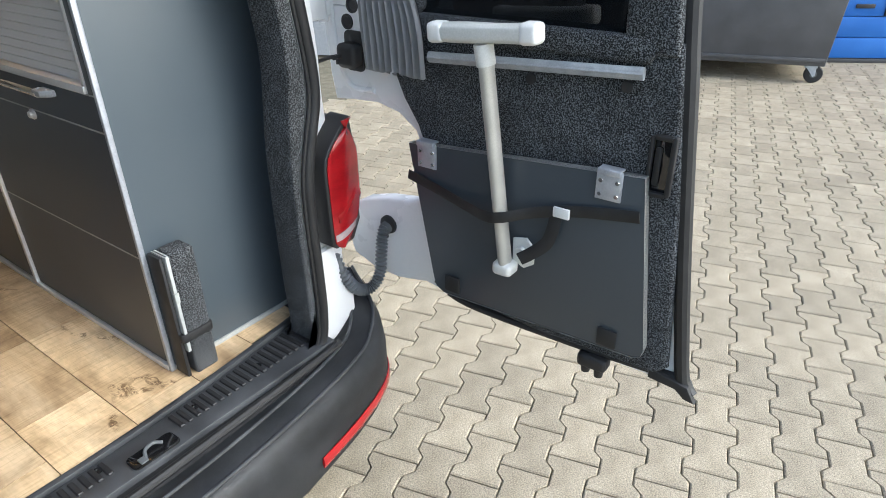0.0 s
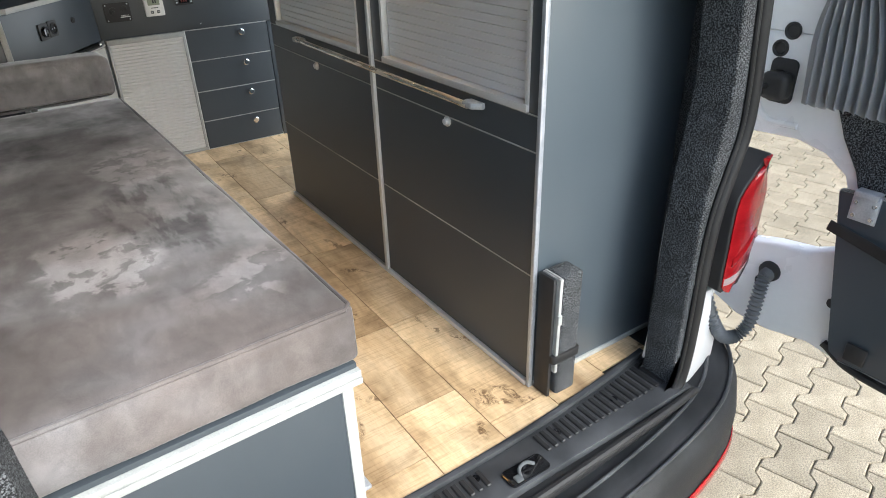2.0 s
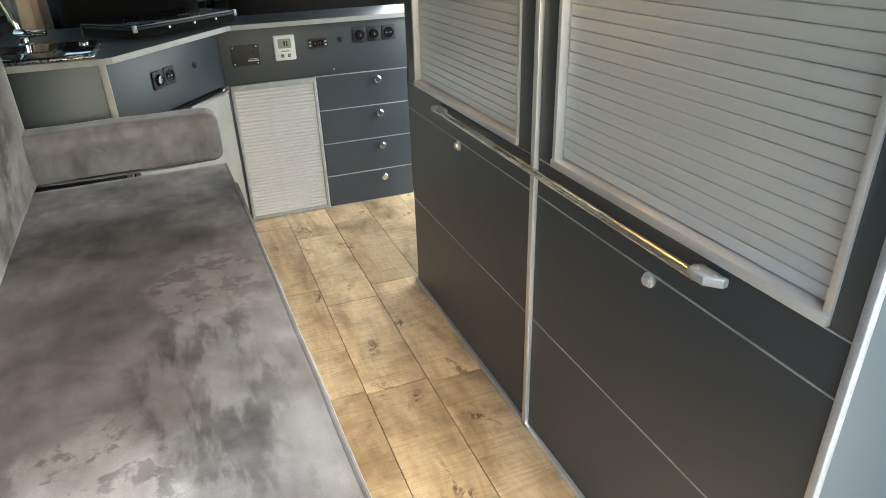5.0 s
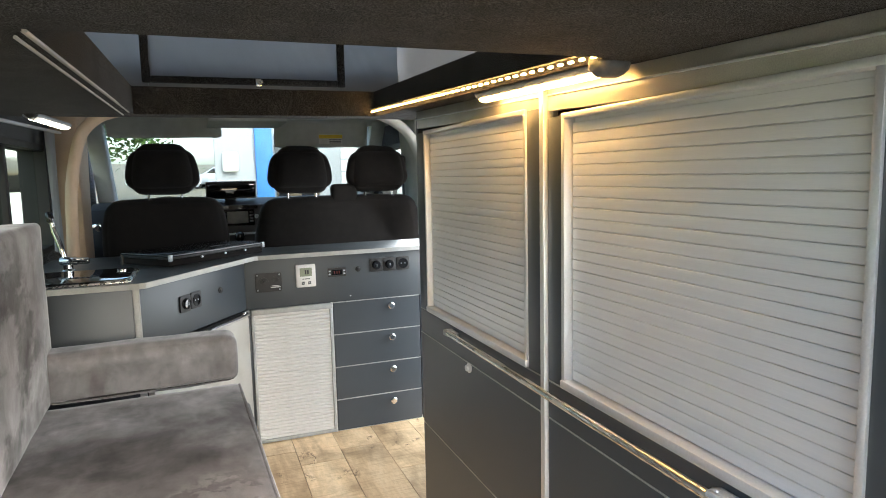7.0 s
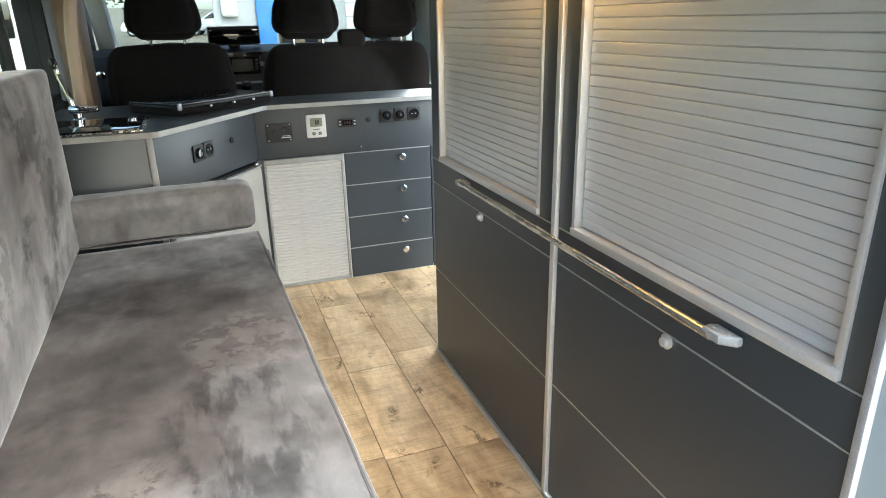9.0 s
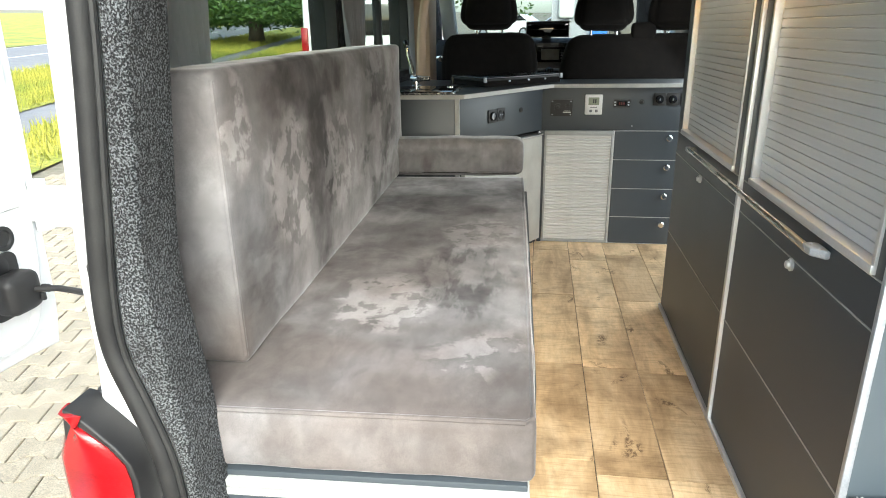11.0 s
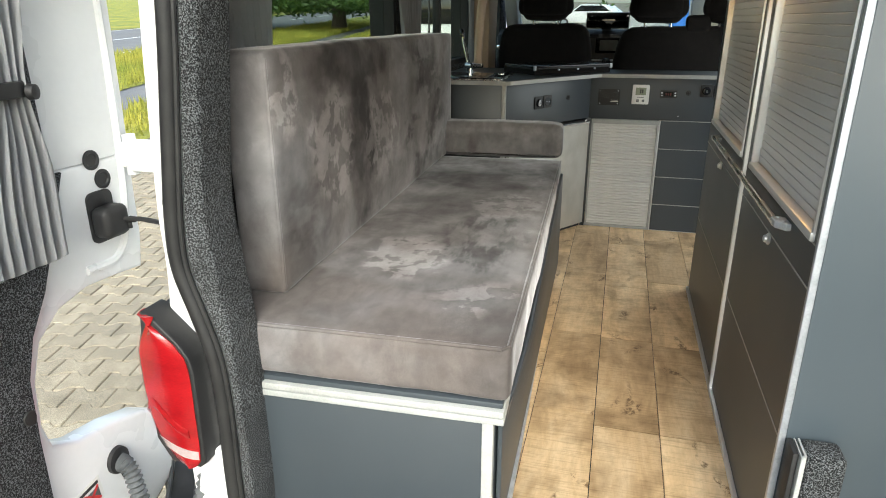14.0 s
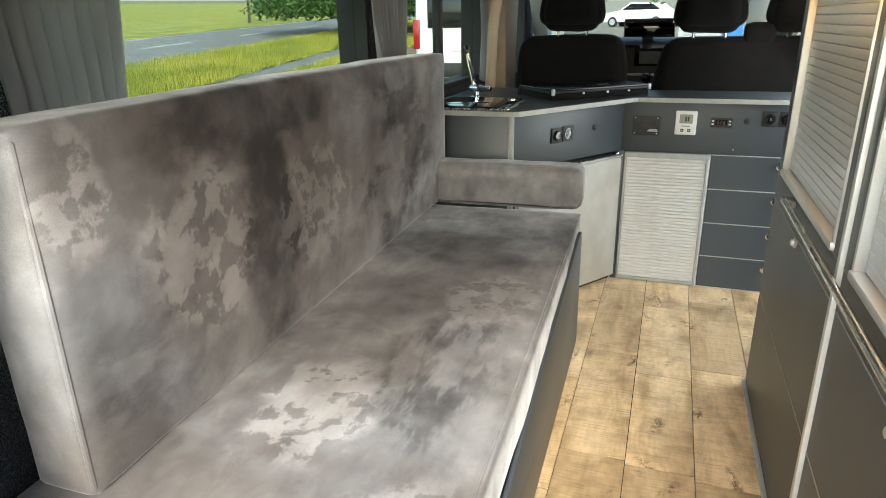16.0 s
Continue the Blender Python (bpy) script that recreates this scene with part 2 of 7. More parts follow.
def velvet():
    """Grey velour: soft clouds of lighter and darker nap, with streaks where a hand has brushed it."""
    m = bpy.data.materials.new("grey_velour")
    m.use_nodes = True
    t = m.node_tree
    L = t.links.new
    p = t.nodes["Principled BSDF"]
    p.inputs["Roughness"].default_value = 0.85
    p.inputs["Specular IOR Level"].default_value = 0.15
    p.inputs["Sheen Roughness"].default_value = 0.30
    p.inputs["Sheen Tint"].default_value = (0.95, 0.96, 1.0, 1)
    co = t.nodes.new("ShaderNodeTexCoord")

    def field(scale, stretch, lo, hi, a, b, seed, detail=4, warp=0.6, turn=0.0):
        mp = t.nodes.new("ShaderNodeMapping")
        mp.inputs["Scale"].default_value, mp.inputs["Location"].default_value = stretch, (seed, seed * 0.7, -seed)
        mp.inputs["Rotation"].default_value = (turn, turn * 0.5, turn)
        L(co.outputs["Object"], mp.inputs[0])
        n = t.nodes.new("ShaderNodeTexNoise")
        n.inputs["Scale"].default_value, n.inputs["Detail"].default_value = scale, detail
        n.inputs["Roughness"].default_value, n.inputs["Distortion"].default_value = 0.6, warp
        L(mp.outputs[0], n.inputs["Vector"])
        r = t.nodes.new("ShaderNodeMapRange")
        r.interpolation_type = 'SMOOTHSTEP'
        for k, v in enumerate((lo, hi, a, b)):
            r.inputs[k + 1].default_value = v
        L(n.outputs[0], r.inputs[0])
        return r.outputs[0]

    def calc(op, a, b):
        n = t.nodes.new("ShaderNodeMath")
        n.operation = op
        for k, v in enumerate((a, b)):
            if isinstance(v, float):
                n.inputs[k].default_value = v
            else:
                L(v, n.inputs[k])
        return n.outputs[0]

    nap = t.nodes.new("ShaderNodeMix")
    nap.data_type = 'RGBA'
    nap.inputs[6].default_value, nap.inputs[7].default_value = (0.112, 0.097, 0.091, 1), (0.200, 0.194, 0.198, 1)
    L(field(1.7, (1, 1, 1), 0.40, 0.60, 0.0, 1.0, 3.0, 3, 0.3), nap.inputs[0])
    warp = t.nodes.new("ShaderNodeTexNoise")
    warp.inputs["Scale"].default_value, warp.inputs["Detail"].default_value = 9, 5
    L(co.outputs["Object"], warp.inputs["Vector"])
    bent = t.nodes.new("ShaderNodeVectorMath")
    bent.operation = 'MULTIPLY_ADD'
    L(warp.outputs["Color"], bent.inputs[0])
    bent.inputs[1].default_value = (0.16, 0.16, 0.16)
    L(co.outputs["Object"], bent.inputs[2])

    def spot(centre, radii, edge=0.5):
        """1 inside a spot with a ragged rim, 0 outside it."""
        sub = t.nodes.new("ShaderNodeVectorMath")
        sub.operation = 'SUBTRACT'
        L(bent.outputs[0], sub.inputs[0])
        sub.inputs[1].default_value = tuple(k + 0.08 for k in centre)
        div = t.nodes.new("ShaderNodeVectorMath")
        div.operation = 'DIVIDE'
        L(sub.outputs[0], div.inputs[0])
        div.inputs[1].default_value = radii
        ln = t.nodes.new("ShaderNodeVectorMath")
        ln.operation = 'LENGTH'
        L(div.outputs[0], ln.inputs[0])
        r = t.nodes.new("ShaderNodeMapRange")
        r.interpolation_type = 'SMOOTHSTEP'
        r.inputs[1].default_value, r.inputs[2].default_value, r.inputs[3].default_value, r.inputs[4].default_value = 1.0 - edge, 1.0, 1.0, 0.0
        L(ln.outputs["Value"], r.inputs[0])
        return r.outputs[0]

    # the nap lies this way or that in broad soft patches
    v = calc('MULTIPLY', field(3.2, (1, 1, 1), 0.36, 0.64, 0.80, 1.20, 17.0, 5, 0.4), field(9.0, (1, 1, 1), 0.32, 0.68, 0.88, 1.12, 57.0, 4, 0.4))
    clouds = v
    broken = field(19, (1, 1, 1), 0.45, 0.52, 0.0, 1.0, 23.0, 10, 0.25)
    strokes = field(19, (1, 0.26, 0.6), 0.46, 0.58, 0.0, 1.0, 71.0, 8, 0.2, 0.5)
    plain = field(6, (1, 1, 1), 0.30, 0.55, 0.55, 1.0, 13.0, 4, 0.4)
    for centre, radii, edge, gain, kind in (
            # seat: a swirl, finger marks, a dark brushed field with a pale rim
            ((-0.315, 0.43, 0.49), (0.13, 0.19, 0.2), 0.35, 0.62, broken), ((-0.09, 0.21, 0.49), (0.10, 0.11, 0.2), 0.4, 0.48, broken),
            ((-0.13, 0.62, 0.49), (0.13, 0.30, 0.2), 0.30, -0.34, strokes), ((-0.03, 0.55, 0.49), (0.07, 0.42, 0.2), 0.5, 0.28, plain),
            # far end darkened, near end paled: the light's falloff painted into the nap
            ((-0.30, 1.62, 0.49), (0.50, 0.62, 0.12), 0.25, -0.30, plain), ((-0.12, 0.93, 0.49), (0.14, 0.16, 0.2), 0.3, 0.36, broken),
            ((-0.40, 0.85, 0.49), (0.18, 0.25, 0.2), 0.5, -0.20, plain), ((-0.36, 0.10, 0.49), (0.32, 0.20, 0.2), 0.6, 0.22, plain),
            # back: pale masses with broken rims, dark strokes between them
            ((-0.50, 0.44, 0.75), (0.12, 0.15, 0.17), 0.30, 0.55, broken), ((-0.50, 0.83, 0.73), (0.12, 0.20, 0.15), 0.35, 0.42, broken),
            ((-0.50, 0.22, 0.90), (0.10, 0.07, 0.10), 0.35, 0.60, broken), ((-0.50, 0.64, 0.70), (0.12, 0.13, 0.24), 0.35, -0.42, plain),
            ((-0.50, 0.62, 0.95), (0.12, 0.38, 0.08), 0.40, -0.36, plain), ((-0.50, 1.30, 0.75), (0.12, 0.40, 0.30), 0.40, -0.36, strokes),
            ((-0.50, 0.28, 0.62), (0.12, 0.16, 0.12), 0.5, -0.22, strokes), ((-0.50, 1.10, 0.85), (0.12, 0.15, 0.12), 0.4, 0.35, strokes)):
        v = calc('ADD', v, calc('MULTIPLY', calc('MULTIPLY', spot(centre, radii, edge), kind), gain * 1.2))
    v = calc('MULTIPLY', v, field(26, (1, 0.45, 0.7), 0.35, 0.65, 0.91, 1.09, 33.0, 6, 0.4, 0.6))
    hair = field(700, (1, 1, 1), 0.3, 0.7, 0.88, 1.12, 5.0, 2, 0.0)
    v = calc('MULTIPLY', calc('MAXIMUM', v, 0.30), hair)
    L(calc('MULTIPLY', v, 0.55), p.inputs["Sheen Weight"])
    h = t.nodes.new("ShaderNodeHueSaturation")
    L(v, h.inputs["Value"])
    L(nap.outputs[2], h.inputs["Color"])
    L(h.outputs[0], p.inputs["Base Color"])
    bp = t.nodes.new("ShaderNodeBump")
    bp.inputs["Strength"].default_value, bp.inputs["Distance"].default_value = 0.25, 0.004
    L(clouds, bp.inputs["Height"])
    L(bp.outputs[0], p.inputs["Normal"])
    return m


VELVET = velvet()


def planks():
    """Oak laminate: long grain, dark knots and smoky patches, shifted from plank to plank."""
    m = bpy.data.materials.new("oak_plank")
    m.use_nodes = True
    t = m.node_tree
    L = t.links.new
    p = t.nodes["Principled BSDF"]
    info = t.nodes.new("ShaderNodeObjectInfo")
    geo = t.nodes.new("ShaderNodeTexCoord")
    off = t.nodes.new("ShaderNodeVectorMath")
    off.operation = 'MULTIPLY_ADD'
    cmb = t.nodes.new("ShaderNodeCombineXYZ")
    for i in range(3):
        L(info.outputs["Random"], cmb.inputs[i])
    L(cmb.outputs[0], off.inputs[0])
    off.inputs[1].default_value = (31, 57, 13)
    L(geo.outputs["Object"], off.inputs[2])
    mp = t.nodes.new("ShaderNodeMapping")
    mp.inputs["Scale"].default_value = (1, 0.22, 1)
    L(off.outputs[0], mp.inputs[0])

    def noise_node(vec, scale, detail=5, rough=0.6, dist=0.0):
        n = t.nodes.new("ShaderNodeTexNoise")
        n.inputs["Scale"].default_value, n.inputs["Detail"].default_value = scale, detail
        n.inputs["Roughness"].default_value, n.inputs["Distortion"].default_value = rough, dist
        L(vec, n.inputs["Vector"])
        return n.outputs[0]

    def ramp(fac, stops):
        r = t.nodes.new("ShaderNodeValToRGB")
        r.color_ramp.elements[0].position, r.color_ramp.elements[0].color = stops[0]
        r.color_ramp.elements[1].position, r.color_ramp.elements[1].color = stops[-1]
        for s, c in stops[1:-1]:
            r.color_ramp.elements.new(s).color = c
        L(fac, r.inputs[0])
        return r.outputs[0]

    def mixed(a, b, fac, mode='MULTIPLY'):
        x = t.nodes.new("ShaderNodeMix")
        x.data_type, x.blend_type = 'RGBA', mode
        if isinstance(fac, float):
            x.inputs[0].default_value = fac
        else:
            L(fac, x.inputs[0])
        L(a, x.inputs[6])
        L(b, x.inputs[7])
        return x.outputs[2]

    base = ramp(noise_node(mp.outputs[0], 9, 6, 0.6, 0.8), [(0.28, (0.46, 0.32, 0.18, 1)), (0.5, (0.72, 0.54, 0.33, 1)), (0.70, (0.86, 0.70, 0.48, 1))])
    fine = ramp(noise_node(mp.outputs[0], 90, 4, 0.7), [(0.35, (0.72, 0.70, 0.66, 1)), (0.6, (1, 1, 1, 1))])
    c = mixed(base, fine, 0.45)
    smoke = ramp(noise_node(off.outputs[0], 5.5, 4, 0.6, 0.3), [(0.46, (1, 1, 1, 1)), (0.66, (0.46, 0.415, 0.37, 1))])
    c = mixed(c, smoke, 0.8)
    mk = t.nodes.new("ShaderNodeMapping")
    mk.inputs["Scale"].default_value = (1, 0.55, 1)
    L(off.outputs[0], mk.inputs[0])
    knots = ramp(noise_node(mk.outputs[0], 8, 8, 0.78, 0.9), [(0.675, (1, 1, 1, 1)), (0.75, (0.25, 0.19, 0.15, 1))])
    c = mixed(c, knots, 0.85)
    saw = t.nodes.new("ShaderNodeMapping")
    saw.inputs["Scale"].default_value = (0.25, 4.0, 1)
    L(off.outputs[0], saw.inputs[0])
    c = mixed(c, ramp(noise_node(saw.outputs[0], 45, 3, 0.6, 0.2), [(0.36, (0.66, 0.62, 0.57, 1)), (0.50, (1, 1, 1, 1))]), 0.55)
    crack = t.nodes.new("ShaderNodeMapping")
    crack.inputs["Scale"].default_value = (1, 0.7, 1)
    L(off.outputs[0], crack.inputs[0])
    near_knot = ramp(noise_node(mk.outputs[0], 8, 2, 0.5, 0.9), [(0.625, (0, 0, 0, 1)), (0.68, (1, 1, 1, 1))])
    c = mixed(c, ramp(noise_node(crack.outputs[0], 34, 7, 0.75, 1.6), [(0.47, (1, 1, 1, 1)), (0.58, (0.28, 0.22, 0.17, 1))]), near_knot)
    tone = ramp(info.outputs["Random"], [(0.0, (0.74, 0.70, 0.66, 1)), (0.35, (0.96, 0.94, 0.91, 1)), (1.0, (1.16, 1.14, 1.10, 1))])
    c = mixed(c, tone, 1.0)
    L(c, p.inputs["Base Color"])
    p.inputs["Roughness"].default_value = 0.42
    bp = t.nodes.new("ShaderNodeBump")
    bp.inputs["Strength"].default_value, bp.inputs["Distance"].default_value = 0.12, 0.001
    L(noise_node(mp.outputs[0], 120, 3), bp.inputs["Height"])
    L(bp.outputs[0], p.inputs["Normal"])
    return m


OAK = planks()


def paver_material():
    m = mat("sandy_concrete_paver", (0.275, 0.231, 0.160, 1), (0.365, 0.311, 0.225, 1), 0.9, scale=9, fine=210, bump=1.0, spread=0.25, dist=0.002)
    t = m.node_tree
    p = t.nodes["Principled BSDF"]
    info = t.nodes.new("ShaderNodeObjectInfo")
    geo = t.nodes.new("ShaderNodeNewGeometry")
    add = t.nodes.new("ShaderNodeMath")
    add.operation = 'ADD'
    t.links.new(info.outputs["Random"], add.inputs[0])
    t.links.new(geo.outputs["Random Per Island"], add.inputs[1])
    fr = t.nodes.new("ShaderNodeMath")
    fr.operation = 'FRACT'
    t.links.new(add.outputs[0], fr.inputs[0])
    hs = t.nodes.new("ShaderNodeHueSaturation")
    mr = t.nodes.new("ShaderNodeMapRange")
    mr.inputs[3].default_value, mr.inputs[4].default_value = 0.86, 1.12
    t.links.new(fr.outputs[0], mr.inputs[0])
    t.links.new(mr.outputs[0], hs.inputs["Value"])
    src = p.inputs["Base Color"].links[0].from_socket
    t.links.new(src, hs.inputs["Color"])
    t.links.new(hs.outputs[0], p.inputs["Base Color"])
    return m


PAVER = paver_material()

# ---- shape helpers ----
def thing(name, base=(0, 0, 0), label="", category="", group="", kind="", turn=0.0):
    ob = new(name)
    ob.empty_display_size = 0.05
    ob.matrix_world = pose(*(Vector(base) * PLAN), 0, 0, turn)
    return tagged(ob, label, category, group, kind)


def mesh_of(name, bm, material, smooth=None):
    me = bpy.data.meshes.new(name)
    bmesh.ops.recalc_face_normals(bm, faces=bm.faces)
    bmesh.ops.scale(bm, vec=(PLAN, PLAN, PLAN), verts=bm.verts)
    bm.to_mesh(me)
    bm.free()
    me.materials.append(material)
    if smooth is not None:
        for f in me.polygons:
            f.use_smooth = True
        me.set_sharp_from_angle(angle=radians(smooth))
    return me


def part(name, bm, material, parent=None, label="", smooth=35):
    """One mesh under a thing or a part; the coordinates are those of the top-level thing."""
    ob = new(name, mesh_of(name, bm, material, smooth))
    if parent:
        ob.parent = parent
    if label:
        ob["label"] = label
    return ob


def solo(name, bm, material, label, category, group="", kind="", base=None, smooth=35):
    ob = part(name, bm, material, smooth=smooth)
    if base:
        ob.location = Vector(base) * PLAN
    return tagged(ob, label, category, group, kind)


def box(x0, x1, y0, y1, z0, z1, bevel=0.0, seg=2):
    bm = bmesh.new()
    bmesh.ops.create_cube(bm, size=1)
    bmesh.ops.transform(bm, matrix=Matrix.Translation(((x0 + x1) / 2, (y0 + y1) / 2, (z0 + z1) / 2)) @ Matrix.Diagonal((x1 - x0, y1 - y0, z1 - z0, 1)), verts=bm.verts)
    if bevel:
        bmesh.ops.bevel(bm, geom=bm.edges[:], offset=bevel, segments=seg, affect='EDGES', profile=0.5)
    return bm


def joined(*bms):
    out = bmesh.new()
    for b in bms:
        me = bpy.data.meshes.new("tmp")
        b.to_mesh(me)
        b.free()
        out.from_mesh(me)
        bpy.data.meshes.remove(me)
    return out


def moved(bm, m):
    bmesh.ops.transform(bm, matrix=m, verts=bm.verts)
    return bm


def prism(outline, a, b, axis="x", bevel=0.0, seg=2):
    """A plate: an outline in the two other axes, drawn from a to b along axis."""
    bm = bmesh.new()
    def at(u, v, w):
        return {"x": (w, u, v), "y": (u, w, v), "z": (u, v, w)}[axis]
    lo = [bm.verts.new(at(u, v, a)) for u, v in outline]
    hi = [bm.verts.new(at(u, v, b)) for u, v in outline]
    n = len(outline)
    f0 = bm.faces.new(lo)
    f1 = bm.faces.new(hi[::-1])
    for i in range(n):
        bm.faces.new((lo[i], hi[i], hi[(i + 1) % n], lo[(i + 1) % n]))
    bmesh.ops.recalc_face_normals(bm, faces=bm.faces)
    if bevel:
        rim = list({e for f in (f0, f1) for e in f.edges})
        bmesh.ops.bevel(bm, geom=rim, offset=bevel, segments=seg, affect='EDGES', profile=0.5)
    return bm


def rounded(u0, u1, v0, v1, r, n=5):
    """Outline of a rectangle with round corners."""
    pts = []
    for cu, cv, s in ((u1 - r, v1 - r, 0), (u0 + r, v1 - r, 90), (u0 + r, v0 + r, 180), (u1 - r, v0 + r, 270)):
        for i in range(n + 1):
            k = radians(s + 90 * i / n)
            pts.append((cu + r * math.cos(k), cv + r * math.sin(k)))
    return pts


def spline(points, n=8):
    """Catmull-Rom through points of any dimension."""
    P = [Vector(p) for p in points]
    P = [2 * P[0] - P[1]] + P + [2 * P[-1] - P[-2]]
    out = []
    for i in range(1, len(P) - 2):
        for k in range(n):
            s = k / n
            a, b, c, d = P[i - 1:i + 3]
            out.append(0.5 * ((2 * b) + (c - a) * s + (2 * a - 5 * b + 4 * c - d) * s * s + (3 * b - a - 3 * c + d) * s ** 3))
    out.append(P[-2])
    return out


def tube(points, r, sides=12, caps=True, flat=None):
    """A tube along points; r a radius or a function of 0..1; flat: (wide, high) half sizes in place of a circle."""
    P = [Vector(p) for p in points]
    bm = bmesh.new()
    rings = []
    run = [sum(abs((b - a)[k]) for a, b in zip(P, P[1:])) for k in range(3)]
    up = Vector((0, 0, 1)) if run[2] < 1.5 * max(run[0], run[1]) else Vector((0, 1, 0)) if run[1] < run[0] else Vector((1, 0, 0))
    for i, p in enumerate(P):
        d = (P[min(i + 1, len(P) - 1)] - P[max(i - 1, 0)]).normalized()
        s = d.cross(up)
        s = s.normalized() if s.length > 1e-3 else Vector((1, 0, 0))
        u = s.cross(d).normalized()
        rad = r(i / (len(P) - 1)) if callable(r) else r
        w, h = flat if flat else (rad, rad)
        rings.append([bm.verts.new(p + s * math.cos(2 * math.pi * k / sides) * w + u * math.sin(2 * math.pi * k / sides) * h) for k in range(sides)])
    for a, b in zip(rings, rings[1:]):
        for k in range(sides):
            bm.faces.new((a[k], a[(k + 1) % sides], b[(k + 1) % sides], b[k]))
    if caps:
        bm.faces.new(rings[0][::-1])
        bm.faces.new(rings[-1])
    return bm


def turned(profile, place=(0, 0, 0), direction=(0, 0, 1), n=20):
    """A lathe body from (radius, height) pairs, standing on place along direction."""
    bm = bmesh.new()
    rows = []
    for rad, h in profile:
        rows.append([bm.verts.new((max(rad, 1e-4) * math.cos(2 * math.pi * k / n), max(rad, 1e-4) * math.sin(2 * math.pi * k / n), h)) for k in range(n)])
    for a, b in zip(rows, rows[1:]):
        for k in range(n):
            bm.faces.new((a[k], a[(k + 1) % n], b[(k + 1) % n], b[k]))
    bm.faces.new(rows[0][::-1])
    bm.faces.new(rows[-1])
    q = Vector((0, 0, 1)).rotation_difference(Vector(direction)).to_matrix().to_4x4()
    return moved(bm, Matrix.Translation(place) @ q)


def soft_box(x0, x1, y0, y1, z0, z1, r=0.03, puff=0.008, cuts=10, seed=1.0):
    """An upholstered block: rounded edges, slightly bulging and uneven faces."""
    bm = bmesh.new()
    bmesh.ops.create_cube(bm, size=2)
    bmesh.ops.subdivide_edges(bm, edges=bm.edges[:], cuts=cuts, use_grid_fill=True)
    hx, hy, hz = (x1 - x0) / 2, (y1 - y0) / 2, (z1 - z0) / 2
    c = Vector(((x0 + x1) / 2, (y0 + y1) / 2, (z0 + z1) / 2))
    for v in bm.verts:
        # crowd the grid towards the edges, so that the rounding is drawn well
        p = Vector([math.copysign(1 - (1 - abs(k)) ** 1.6, k) for k in v.co])
        q = Vector((p.x * hx, p.y * hy, p.z * hz))
        core = Vector([max(-(h - r), min(h - r, k)) for k, h in zip(q, (hx, hy, hz))])
        d = q - core
        if d.length > 1e-6:
            q = core + d.normalized() * r
        bulge = (1 - p.x ** 4) * (1 - p.y ** 4) + (1 - p.x ** 4) * (1 - p.z ** 4) + (1 - p.y ** 4) * (1 - p.z ** 4)
        n = v.co.normalized()
        ax = max(range(3), key=lambda i: abs(v.co[i]))
        q[ax] += math.copysign(puff * bulge, v.co[ax])
        q += n * 0.0035 * noise.noise(q * 9 + Vector((seed, seed * 2, 0)))
        v.co = q + c
    return bm


def pleats(u0, u1, v0, v1, depth=0.012, folds=9, pinch=None, cols=90, rows=24, seed=0.0):
    """A hanging cloth in the plane u (across), v (up); w is its relief. Returns a closed thin sheet with u, v, w as x, z, y."""
    bm = bmesh.new()
    grid = []
    for j in range(rows + 1):
        b = j / rows
        row = []
        for i in range(cols + 1):
            a = i / cols
            squeeze = 1.0
            mid = 0.5
            if pinch:
                squeeze, mid = pinch(b)
            u = u0 + (u1 - u0) * (mid + (a - 0.5) * squeeze)
            k = 0.5 + 0.5 * noise.noise(Vector((a * 6 + seed, b * 1.5, seed)))
            w = depth * math.sin(a * folds * 2 * math.pi + 1.2 * noise.noise(Vector((a * 3, b * 2, seed + 4)))) * (0.55 + 0.7 * k)
            vv = v0 + (v1 - v0) * b
            if j == 0:
                vv += 0.006 * math.sin(a * folds * 2 * math.pi)
            row.append(bm.verts.new((u, w, vv)))
        grid.append(row)
    for r0, r1 in zip(grid, grid[1:]):
        for i in range(cols):
            bm.faces.new((r0[i], r0[i + 1], r1[i + 1], r1[i]))
    bmesh.ops.solidify(bm, geom=bm.faces[:], thickness=0.002)
    return bm

# ---- ground and surroundings ----
GROUND = -0.042
FLOOR = 0.51

def land(x, y):
    """Level round the van, then climbing gently towards the road."""
    return GROUND + 0.035 * max(0.0, 0.7 * (y - x) - 4.0)


def sheet(xs, ys, dz=0.0, rough=0.0, place=None):
    bm = bmesh.new()
    g = []
    for j, y in enumerate(ys):
        row = []
        for i, x in enumerate(xs):
            px, py = place(x, y) if place else (x, y)
            row.append(bm.verts.new((px, py, land(px, py) + dz + rough * noise.noise(Vector((px * 1.7, py * 1.7, 3))))))
        g.append(row)
    for j in range(len(ys) - 1):
        for i in range(len(xs) - 1):
            bm.faces.new((g[j][i], g[j][i + 1], g[j + 1][i + 1], g[j + 1][i]))
    return bm


def steps(a, b, n):
    return [a + (b - a) * i / n for i in range(n + 1)]


solo("ground", sheet([-600, -200, -80] + steps(-40, 40, 40) + [80, 200, 600], [-600, -200, -80] + steps(-40, 60, 50) + [90, 200, 600], -0.022), GROUT, "sandy joint bed under the concrete pavers", "ground", kind="structure")
RU, RN, RA = Vector((-0.213, 0.977)), Vector((-0.977, -0.213)), Vector((-13.8, 15.8))


def by_road(q, s):
    """A place beside the road: q to its left, s along it."""
    p = RA + RN * q + RU * s
    return p.x, p.y


